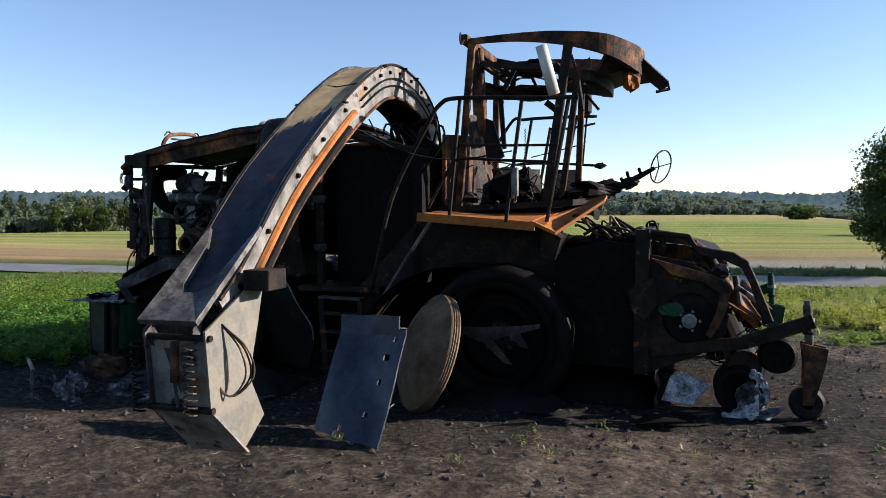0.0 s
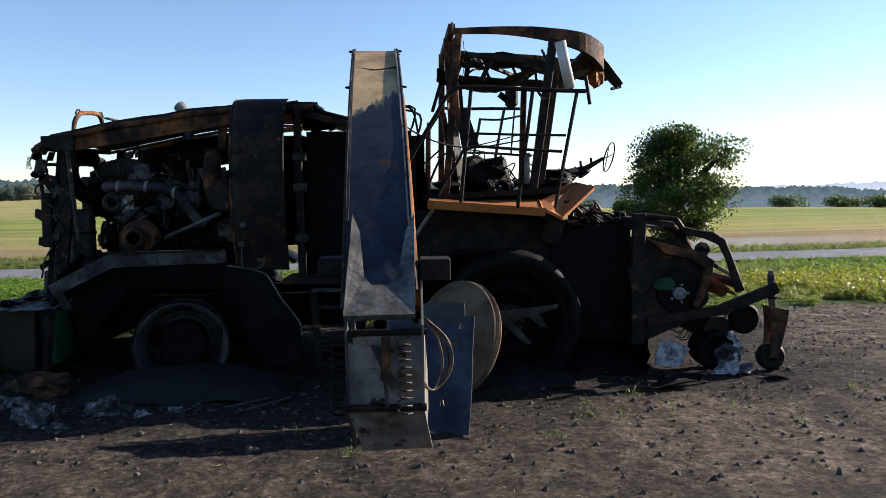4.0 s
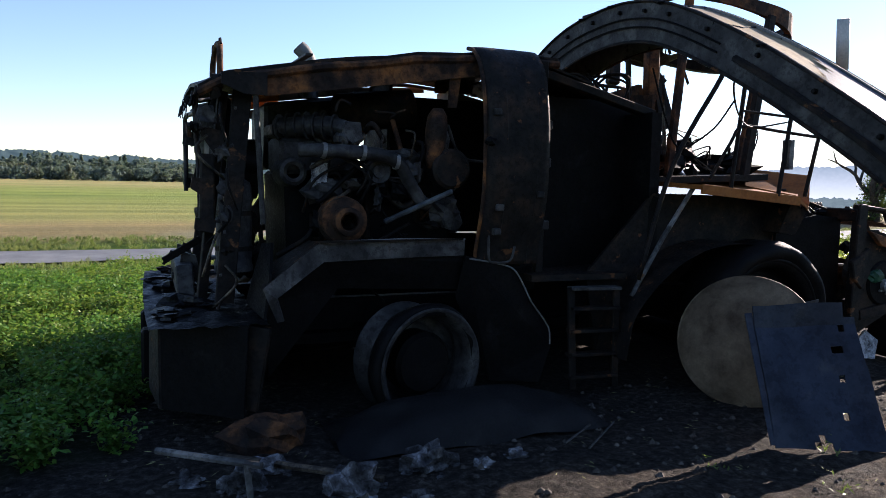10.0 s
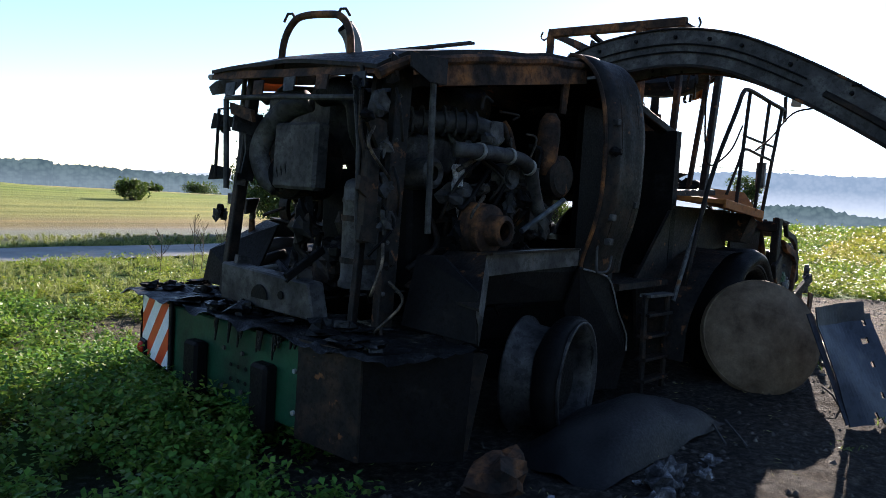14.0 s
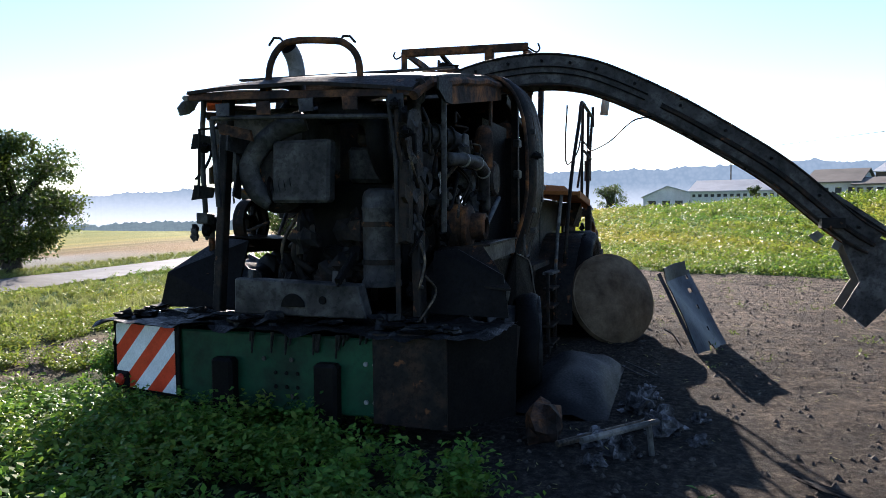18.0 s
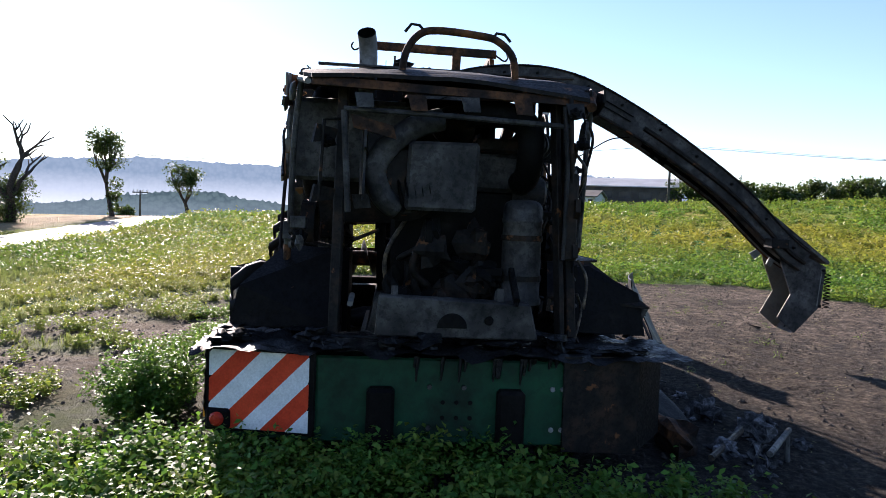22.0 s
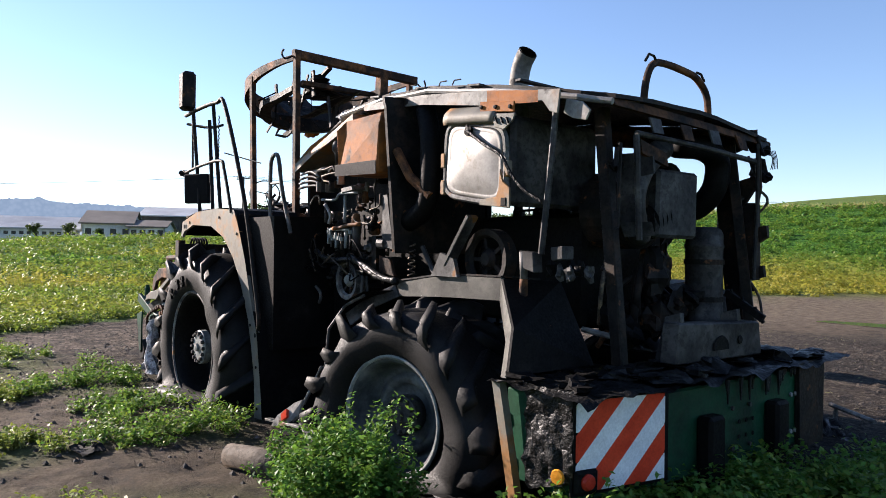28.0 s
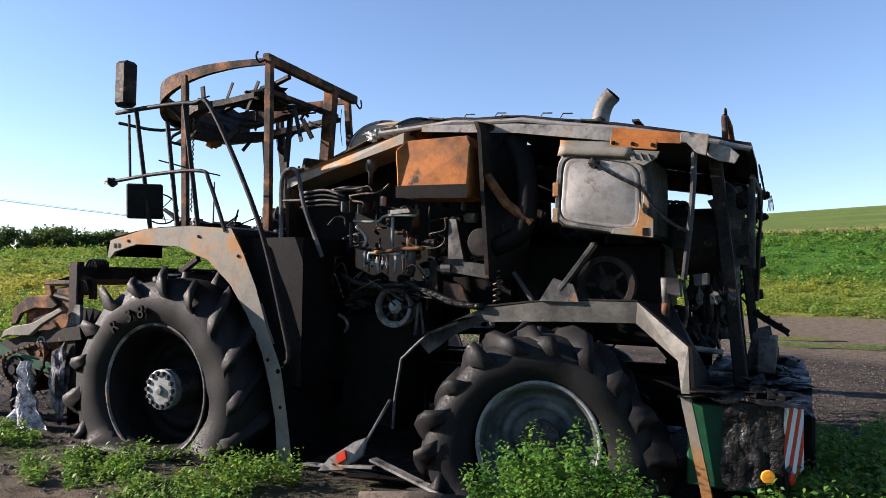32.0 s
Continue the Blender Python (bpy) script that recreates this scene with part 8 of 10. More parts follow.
for k in range(36):
    y = -1.1 + 2.2 * (k // 4) / 8.0
    g = tine_r.uniform(0, 6.28)
    H("tine", Shape().tube(curve([(3.95 + 0.13 * math.cos(g), y, 0.38 + 0.13 * math.sin(g)), (3.95 + 0.22 * math.cos(g), y, 0.38 + 0.22 * math.sin(g)), (3.95 + 0.27 * math.cos(g - 0.3), y, max(0.06, 0.38 + 0.27 * math.sin(g - 0.3)))], 3), 0.006, 5), M_SOOT)
H("crop_roller", Shape().tube([(4.12, -1.2, 0.85), (4.12, 1.2, 0.85)], 0.05, 12), M_RUSTY)
H("wire_mesh_guard", Shape().grid(lambda a, b: Vector((3.3 + 0.5 * a, -1.1 + 2.2 * b, 1.42 - 0.1 * a * a + 0.02 * noise.noise(Vector((a * 3, b * 5, 0))))), 4, 8), M_CHAR)
H("cover_plate", Shape().slab([(3.75, -1.15, 0.95), (4.12, -1.15, 0.72), (4.12, 1.1, 0.72), (3.75, 1.1, 0.95)], (0, 0, 0.02)), M_RUSTY, dent=0.02)
for k in range(9):
    a = Vector((3.02, -0.9 + 0.03 * k, 1.42))
    H("hydraulic_hose", Shape().tube(curve([a, a + Vector((0.0, -0.02, 0.1)), a + Vector((0.06, 0.02, 0.13)), a + Vector((0.11, 0.03, 0.02))], 4), 0.011, 6), M_SOOT, smooth=True)
for k in range(5):
    a = Vector((3.05, 1.0 + 0.03 * k, 1.45))
    H("hydraulic_hose", Shape().tube(curve([a, a + Vector((0.0, 0, 0.1)), a + Vector((0.08, 0.02, 0.12)), a + Vector((0.13, 0.03, 0.0))], 4), 0.012, 6), M_SOOT, smooth=True)
for k in range(18):
    c = (tine_r.uniform(3.15, 3.8), tine_r.choice([-1, 1]) * tine_r.uniform(0.95, 1.28), tine_r.uniform(0.5, 1.25))
    H("burnt_fitting", Shape().lump(c, (tine_r.uniform(0.04, 0.1), 0.04, tine_r.uniform(0.03, 0.08)), 200 + k, 8, 0.4), tine_r.choice([M_SOOT, M_CHAR, M_RUSTY, M_GREY]))
H("link_arm", Shape().beam((3.1, -1.15, 1.5), (3.55, -1.0, 1.42), 0.04, 0.06), M_CHAR)
H("link_arm", Shape().beam((2.75, 0.1, 1.62), (3.2, 0.1, 1.35), 0.06, 0.06), M_CHAR)
H("link_arm", Shape().beam((2.6, -0.5, 1.5), (3.05, -0.6, 1.4), 0.06, 0.05), M_RUSTY)
for c, sz, k in (((3.98, -1.30, 0.16), (0.1, 0.1, 0.12), 2), ((3.2, 1.36, 0.42), (0.1, 0.06, 0.3), 3)):
    H("ash_crust", Shape().lump(c, sz, 300 + k, 14, 0.35), M_ASH, hd, "crumpled white ash crust")

nose_r = random.Random(41)
for k in range(16):
    a = Vector((nose_r.uniform(2.4, 2.85), nose_r.uniform(-1.1, -0.5), nose_r.uniform(1.46, 1.66)))
    H("burnt_hose", Shape().tube(curve([a, a + Vector((nose_r.uniform(0, 0.15), nose_r.uniform(-0.06, 0.06), nose_r.uniform(-0.02, 0.1))), a + Vector((nose_r.uniform(0.1, 0.35), nose_r.uniform(-0.1, 0.1), nose_r.uniform(-0.16, 0.0)))], 4), nose_r.uniform(0.008, 0.02), 6), nose_r.choice([M_SOOT, M_CHAR, M_CHAR, M_WIRE]), smooth=True)
for k in range(12):
    H("char_crust", Shape().lump((nose_r.uniform(2.45, 3.05), nose_r.uniform(-1.1, -0.4), 1.43 + 0.03 * nose_r.random()), (nose_r.uniform(0.05, 0.12), 0.06, nose_r.uniform(0.02, 0.05)), 900 + k, 9, 0.5), nose_r.choice([M_SOOT, M_CHAR]))

# Added soot-black mass under the header, unseen itself, that keeps the sun out.
H("sun_block_sheet", Shape().grid(lambda a_, b_: Vector((3.22 + 0.06 * noise.noise(Vector((a_ * 9, b_ * 4, 0))), -1.25 + 2.5 * a_, 0.0 + 0.5 * b_)), 24, 6), M_SOOT, label="added soot-black sheet down to the ground, blocking sun under the header")
H("sun_block_mound", Shape().grid(lambda a_, b_: Vector((2.2 + 1.0 * a_, -1.3 + 2.4 * b_, 0.01 + 0.3 * math.sin(math.pi * a_) ** 0.5 * math.sin(math.pi * b_) ** 0.5 + 0.04 * noise.noise(Vector((a_ * 6, b_ * 9, 5))))), 18, 20), M_SOOT, label="added soot-black mound under the feeder, blocking sun", smooth=True)

# sagging sheets and bent brackets left under the cab roof
sag = curve([Vector(v) for v in ((2.5, 0.42, 3.22), (2.25, 0.42, 3.05), (1.93, 0.4, 2.93), (1.54, 0.38, 2.98), (1.25, 0.36, 3.06))], 5)
P("sagging_sheet", Shape().grid(lambda a_, b_: sag[min(len(sag) - 1, int(round(a_ * (len(sag) - 1))))] + Vector((0, -0.34 * b_, 0.1 * b_ * b_ + 0.03 * noise.noise(Vector((a_ * 7, b_ * 4, 2))))), len(sag) - 1, 5), M_CHAR, roof_ring, "sagging burnt headliner sheet")
for p, q, w in (((2.07, 0.4, 3.38), (2.2, 0.4, 3.1), 0.03), ((1.75, 0.4, 3.36), (1.9, 0.4, 3.04), 0.035), ((1.64, 0.4, 3.38), (1.6, 0.4, 3.1), 0.06), ((2.4, 0.45, 3.2), (2.42, 0.45, 3.36), 0.05), ((1.3, 0.4, 3.05), (1.2, 0.42, 2.72), 0.04), ((2.14, 0.4, 2.79), (1.98, 0.4, 2.92), 0.07), ((2.55, 0.5, 2.82), (2.42, 0.45, 2.98), 0.03), ((2.62, -0.4, 2.86), (2.5, -0.45, 3.02), 0.04), ((1.7, -0.45, 2.95), (1.8, -0.4, 3.15), 0.05)):
    P("bent_bracket", Shape().beam(p, q, w, w * 0.4, up=(0, 1, 0)), M_CHAR, roof_ring, dent=0.006)
P("roof_motor", Shape().lump((1.72, 0.3, 3.27), (0.22, 0.12, 0.06), 91, 12, 0.4), M_SOOT, roof_ring)

# ---- debris lying round the machine ----
def plate(corners, nu, nv, gone, thick, bend=None):
    """A sheet-metal plate between four corners (bl, br, tr, tl), with cells cut out as holes."""
    bl, br, tr, tl = (Vector(c) for c in corners)
    nrm = unit((br - bl).cross(tl - bl))
    s = Shape()

    def at(i, j, side):
        u, v = i / nu, j / nv
        p = (bl * (1 - u) + br * u) * (1 - v) + (tl * (1 - u) + tr * u) * v
        if bend:
            p = p + nrm * bend(u, v)
        return p + nrm * (thick / 2 * side)
    idx = {}
    vs, fs = [], []

    def vid(i, j, side):
        k = (i, j, side)
        if k not in idx:
            idx[k] = len(vs)
            vs.append(at(i, j, side))
        return idx[k]
    cells = {(i, j) for i in range(nu) for j in range(nv)} - set(gone)
    for i, j in cells:
        fs.append((vid(i, j, 1), vid(i + 1, j, 1), vid(i + 1, j + 1, 1), vid(i, j + 1, 1)))
        fs.append((vid(i, j + 1, -1), vid(i + 1, j + 1, -1), vid(i + 1, j, -1), vid(i, j, -1)))
        for (a, b), (di, dj) in ((((i, j), (i + 1, j)), (0, -1)), (((i + 1, j), (i + 1, j + 1)), (1, 0)), (((i + 1, j + 1), (i, j + 1)), (0, 1)), (((i, j + 1), (i, j)), (-1, 0))):
            if (i + di, j + dj) not in cells:
                fs.append((vid(*b, 1), vid(*a, 1), vid(*a, -1), vid(*b, -1)))
    return s.add(vs, fs)


pan = thing("fallen_panel", (1.0, -2.7, 0), "blue-black scorched steel cover panel leaning on debris", "panel")
gone = [(16, 18), (17, 18), (16, 19), (17, 19), (13, 13), (14, 13), (13, 9), (12, 4), (6, 0), (7, 0), (8, 0), (7, 1), (15, 16)]
part("sheet", plate([(0.69, -2.67, 0.0), (1.34, -3.0, 0.01), (1.47, -2.5, 0.89), (0.79, -2.28, 0.86)], 18, 20, gone, 0.012, lambda u, v: 0.025 * math.sin(u * 5 + v * 3) + (0.05 * (v - 0.85) / 0.15 if v > 0.85 else 0)), M_BLUE, pan, dent=0.012)
s = Shape()
s.beam((0.69, -2.66, 0.02), (0.78, -2.28, 0.82), 0.05, 0.012, (0.5, 0.8, 0.2))
part("flange", s, M_BLUE, pan)
s = Shape()
s.tube([(1.2, -2.5, 0.0), (1.18, -2.42, 0.12), (1.22, -2.33, 0.16)], 0.008, 6)
part("bent_rod", s, M_BOLT, pan, "short bent steel rod")

dr = thing("dished_lid", (1.3, -1.85, 0), "tan rusted dished steel lid with a ribbed rim", "lid")
ax = unit((-0.74, -0.58, 0.34))
s = Shape()
s.lathe([(0.0, 0.17), (0.11, 0.166), (0.23, 0.146), (0.34, 0.108), (0.44, 0.058), (0.5, 0.017), (0.522, -0.005)], (1.29, -1.78, 0.49), ax, 48, wobble=0.006)
M_TAN = two_tone("tan_rusted_lid", [(0.3, (0.07, 0.046, 0.028)), (0.5, (0.14, 0.1, 0.064)), (0.7, (0.21, 0.155, 0.1))], 4, 60, (0.6, 0.9), 0.0, bump=0.1, spec=0.1, worn=0.3)
part("dome", s, M_TAN, dr, smooth=True)
s = Shape()
s.lathe([(0.502, 0.004), (0.522, 0.004), (0.528, -0.01), (0.520, -0.018), (0.530, -0.028), (0.522, -0.038), (0.532, -0.048), (0.524, -0.058), (0.532, -0.07), (0.524, -0.085), (0.502, -0.085)], (1.29, -1.78, 0.49), ax, 48)
part("ribbed_rim", s, M_TAN, dr)

ash_spots = [(-2.05, -2.37, 0.19, 0.13), (-1.56, -2.2, 0.2, 0.12), (-2.62, -2.14, 0.14, 0.1), (-1.25, -2.3, 0.09, 0.05), (-1.78, -2.62, 0.1, 0.05), (-2.3, -2.6, 0.1, 0.05), (-1.0, -2.25, 0.09, 0.04), (-2.9, -2.0, 0.12, 0.05), (-2.45, -1.95, 0.16, 0.07)]
for i, (x, y, w, h) in enumerate(ash_spots):
    s = Shape()
    w, h = w * 0.75, h * 0.9
    s.lump((x, y, h * 0.3), (w, w * 0.7, h), i * 3.1, 16, 0.5)
    for k in range(5):
        a = k * 1.26 + i
        s.lump((x + w * 1.1 * math.cos(a), y + w * 1.1 * math.sin(a), 0.008), (w * 0.22, w * 0.2, h * 0.12), i + k * 1.7, 8, 0.5)
    o = part("ash_clump", s, M_ASH)
    tagged(o, "crumbling grey-white clump of ash on black earth", "ash", group="ash clumps")

s = Shape()
s.lump((-2.42, -1.62, 0.1), (0.26, 0.12, 0.13), 4, 12, 0.3)
o = part("rusted_block", s, M_RUSTY, dent=0.02)
tagged(o, "ochre rusted iron block fallen beside the rear wheel", "scrap")


def scrap_sheet(cx, cy, yaw, w, l, lift, material, label, seed, crumple=0.03):
    c, sn = math.cos(radians(yaw)), math.sin(radians(yaw))

    def at(u, v):
        a, b = (u - 0.5) * w, (v - 0.5) * l
        z = 0.02 + lift * u + crumple * (noise.noise(Vector((a * 6 + seed, b * 6, 0))) + 0.6)
        e = 0.25 * w * noise.noise(Vector((seed, v * 4, u * 3)))
        return Vector((cx + c * (a + e) - sn * b, cy + sn * (a + e) + c * b, z))
    g = Shape().grid(at, 8, 8)
    lo = Shape().grid(lambda u, v: at(u, v) - Vector((0, 0, 0.006)), 8, 8)
    g.add(lo.v, [f[::-1] for f in lo.f])
    o = part("scrap_sheet", g, material)
    return tagged(o, label, "scrap", group="scrap sheets")


scrap_sheet(3.35, -1.75, 20, 0.62, 0.24, 0.05, M_SOOT, "torn sooty sheet-metal scrap lying on the yard", 1, 0.05)
part_ws = Shape().slab([(3.35, -1.2, 0.27), (3.43, -1.2, 0.32), (3.67, -1.16, 0.2), (3.53, -1.24, 0.04), (3.28, -1.24, 0.07)], (0.01, 0.02, 0.0))
o = part("ash_coated_sheet", part_ws, M_WHITEASH)
tagged(o, "pale ash-coated sheet fallen under the header", "scrap", group="scrap sheets")
s = Shape().grid(lambda a_, b_: Vector((3.76 + 0.28 * a_, -1.34 - 0.12 * b_, 0.02 + 0.3 * (1 - b_) * a_ ** 2 + 0.03 * noise.noise(Vector((a_ * 7, b_ * 7, 0))))), 12, 8)
o = part("ash_fringe", s, M_WHITEASH)
tagged(o, "white ash fringe along the header foot", "ash", group="ash clumps")
scrap_sheet(4.1, -1.35, 60, 0.3, 0.2, 0.02, M_ASH, "pale ash-coated flake under the header", 3, 0.04)
scrap_sheet(4.35, -1.6, 15, 0.3, 0.16, 0.02, M_SOOT, "sooty flat metal flake on the yard", 4, 0.03)
scrap_sheet(5.6, -1.75, 30, 0.32, 0.2, 0.05, M_SOOT, "black burnt flake on the yard beside the wheel", 5, 0.05)
scrap_sheet(-0.5, 1.5, 15, 0.7, 0.2, 0.04, M_SOOT, "flat sooty metal strip beside the wheels", 6, 0.02)
scrap_sheet(-0.9, 1.62, 40, 0.4, 0.15, 0.03, M_GREY, "scorched grey metal strip beside the wheels", 7, 0.02)
scrap_sheet(0.9, 1.75, -10, 0.8, 0.25, 0.03, M_SOOT, "flattened burnt rubber flap by the front wheel", 8, 0.03)
scrap_sheet(0.2, 2.9, 10, 0.24, 0.16, 0.03, M_SOOT, "small black burnt flake in the mud", 9, 0.04)
scrap_sheet(-3.0, -3.2, 50, 0.35, 0.06, 0.02, M_SOOT, "narrow black strip on the yard", 10, 0.02)
scrap_sheet(3.1, -5.0, 75, 0.14, 0.1, 0.01, M_ASH, "pale flake on the yard", 11, 0.03)

for p, q in (((-0.62, -2.2, 0.03), (-0.28, -1.98, 0.045)), ((-0.5, -2.3, 0.02), (-0.1, -2.0, 0.05))):
    s = Shape()
    s.tube([p, q], 0.008, 6)
    o = part("steel_rod", s, M_BOLT)
    tagged(o, "thin bare steel rod on the ground", "rod", group="steel rods")
s = Shape()
s.tube([(-2.7, -1.75, 0.05), (-2.1, -2.25, 0.06), (-1.9, -2.38, 0.05)], 0.022, 7)
o = part("scorched_pipe", s, M_WIRE, dent=0.01)
tagged(o, "scorched brown pipe lying among ash", "pipe")
s = Shape()
s.tube([(-3.05, -1.95, 0.2), (-2.55, -2.35, 0.2)], 0.02, 7)
s.tube([(-2.62, -2.3, 0.2), (-2.6, -2.32, 0.0)], 0.018, 7)
o = part("bent_bracket", s, M_GREY)
tagged(o, "pale bent bracket standing on the ground by the bumper", "bracket")
lg = thing("wooden_log", (-0.95, 2.08, 0), "weathered grey-brown log in the trodden mud", "log")
M_LOG = two_tone("weathered_wood", [(0.3, (0.045, 0.035, 0.026)), (0.55, (0.1, 0.08, 0.06)), (0.75, (0.15, 0.125, 0.1))], 6, 30, (0.7, 0.95), bump=0.7, distance=0.01)
s = Shape()
s.tube([(-1.25, 2.0, 0.08), (-0.95, 2.08, 0.085), (-0.62, 2.2, 0.08)], [0.085, 0.092, 0.08], 14, True)
part("stem", s, M_LOG, lg, dent=0.01, smooth=True)
fr = thing("striped_fragment", (0.0, 1.46, 0), "broken pale strip with red paint leaning on scrap", "fragment")
s = Shape()
s.slab([(0.14, 1.52, 0.02), (0.06, 1.5, 0.12), (-0.12, 1.44, 0.25), (-0.2, 1.42, 0.28), (-0.18, 1.44, 0.16), (-0.06, 1.5, 0.05)], (0.005, 0.02, 0.01))
part("strip", s, M_PALE, fr, dent=0.006)
s = Shape()
s.slab([(0.0, 1.5, 0.14), (-0.06, 1.485, 0.19), (-0.08, 1.49, 0.13), (-0.02, 1.505, 0.09)], (0.004, 0.024, 0.01))
part("red_paint", s, M_RED, fr)
for p, q, w in (((-0.28, 1.48, 0.15), (-0.92, 1.7, 0.06), 0.07), ((-0.18, 1.42, 0.25), (-0.34, 1.35, 0.56), 0.03), ((0.3, 1.5, 0.05), (-0.3, 1.5, 0.1), 0.05)):
    s = Shape()
    s.beam(p, q, w, 0.02)
    o = part("bent_bar", s, M_PALE, dent=0.006)
    tagged(o, "bent flat pale steel bar on the ground", "bar", group="bent bars")

# loose stones and clods on the yard, too many to count
M_STONE = two_tone("yard_stones", [(0.3, (0.03, 0.028, 0.026)), (0.55, (0.07, 0.06, 0.05)), (0.75, (0.16, 0.14, 0.12))], 9, 60, (0.75, 0.95), bump=0.4)
rs = random.Random(21)
base = [(1, 0, 0), (0.3, 0.9, 0), (-0.8, 0.5, 0), (-0.7, -0.6, 0), (0.4, -0.9, 0), (0.1, 0.1, 0.8), (-0.3, -0.1, 0.65)]
tri_f = [(0, 1, 5), (1, 2, 5), (2, 6, 5), (2, 3, 6), (3, 4, 6), (4, 5, 6), (4, 0, 5)]
s = Shape()
count = 0
while count < 30000:
    x, y = rs.uniform(-9, 10.5), rs.uniform(-9.5, 4.5)
    if abs(x) < 2.2 and abs(y) < 1.0:
        continue
    if lot_amount(x, y) < 0.5 and mud_amount(x, y) < 0.4:
        continue
    r = 0.005 + 0.03 * rs.random() ** 6
    a = rs.uniform(0, 6.28)
    c, sn = math.cos(a) * r, math.sin(a) * r
    z = ground_z(x, y) + 0.003
    s.add([(x + c * p - sn * q, y + sn * p * 0.8 + c * q * 0.8, z + w * r * rs.uniform(0.6, 1.1)) for p, q, w in base], tri_f)
    count += 1
o = part("yard_stones", s, M_STONE)
tagged(o, "small dark stones and clods strewn over the yard", "gravel", kind="stuff")

# ---- leaves ----
def leaf_material(name, dark, light, dry, gloss=0.12, back=0.45):
    m, t, b = shader(name)
    isl = t.nodes.new("ShaderNodeNewGeometry").outputs["Random Per Island"]
    at = t.nodes.new("ShaderNodeAttribute")
    at.attribute_name = "dryness"
    colour = mix(t, isl, dark, light)
    colour = mix(t, at.outputs["Fac"], colour, dry)
    t.links.new(colour, b.inputs["Base Color"])
    b.inputs["Roughness"].default_value = 0.48
    b.inputs["Specular IOR Level"].default_value = gloss
    tr = t.nodes.new("ShaderNodeBsdfTranslucent")
    t.links.new(mix(t, 0.25, colour, (0.24, 0.36, 0.03)), tr.inputs["Color"])
    mx = t.nodes.new("ShaderNodeMixShader")
    mx.inputs[0].default_value = back
    t.links.new(b.outputs[0], mx.inputs[1])
    t.links.new(tr.outputs[0], mx.inputs[2])
    t.links.new(mx.outputs[0], t.nodes["Material Output"].inputs[0])
    return m


M_ALFALFA = leaf_material("alfalfa_leaves", (0.03, 0.1, 0.016), (0.105, 0.26, 0.045), (0.36, 0.3, 0.05), 0.2, 0.45)
M_GRASS = leaf_material("grass_blades", (0.06, 0.1, 0.022), (0.16, 0.22, 0.06), (0.36, 0.33, 0.14), 0.4, 0.5)
M_TREE = leaf_material("tree_leaves", (0.018, 0.042, 0.01), (0.05, 0.085, 0.02), (0.12, 0.12, 0.035), 0.3, 0.3)
M_BARK = two_tone("tree_bark", [(0.3, (0.03, 0.026, 0.022)), (0.6, (0.07, 0.06, 0.05)), (0.8, (0.11, 0.1, 0.085))], 3, 20, (0.8, 0.95), bump=0.5, distance=0.02)


def leaf_mesh(name, pos, length, width, pitch, rng, material, parent=None, dry=None):
    """Many small folded leaves as one mesh; pos (n, 3), the rest one value for each leaf."""
    n = len(pos)
    a = rng.uniform(0, 2 * math.pi, n)
    roll = rng.normal(0, 0.45, n)
    d = np.stack([np.cos(a) * np.cos(pitch), np.sin(a) * np.cos(pitch), np.sin(pitch)], 1)
    h = np.stack([-np.sin(a), np.cos(a), np.zeros(n)], 1)
    up = np.cross(d, h)
    s = h * np.cos(roll)[:, None] + up * np.sin(roll)[:, None]
    nn = np.cross(d, s)
    L, W = length[:, None], width[:, None]
    v = np.empty((n, 4, 3), np.float32)
    v[:, 0] = pos - d * L * 0.5
    v[:, 1] = pos + s * W * 0.5 + nn * W * 0.14 + d * L * 0.05
    v[:, 2] = pos + d * L * 0.5 - nn * W * 0.12
    v[:, 3] = pos - s * W * 0.5 + nn * W * 0.14 + d * L * 0.05
    me = bpy.data.meshes.new(name)
    me.vertices.add(4 * n)
    me.vertices.foreach_set("co", v.reshape(-1))
    me.loops.add(4 * n)
    me.loops.foreach_set("vertex_index", np.arange(4 * n, dtype=np.int32))
    me.polygons.add(n)
    me.polygons.foreach_set("loop_start", np.arange(0, 4 * n, 4, dtype=np.int32))
    me.polygons.foreach_set("loop_total", np.full(n, 4, np.int32))
    at = me.attributes.new("dryness", 'FLOAT', 'FACE')
    at.data.foreach_set("value", (np.zeros(n) if dry is None else dry).astype(np.float32))
    me.materials.append(material)
    me.update(calc_edges=True)
    ob = new(name, me)
    if parent is not None:
        ob.parent = parent
        ob.location = -parent.location
    return ob


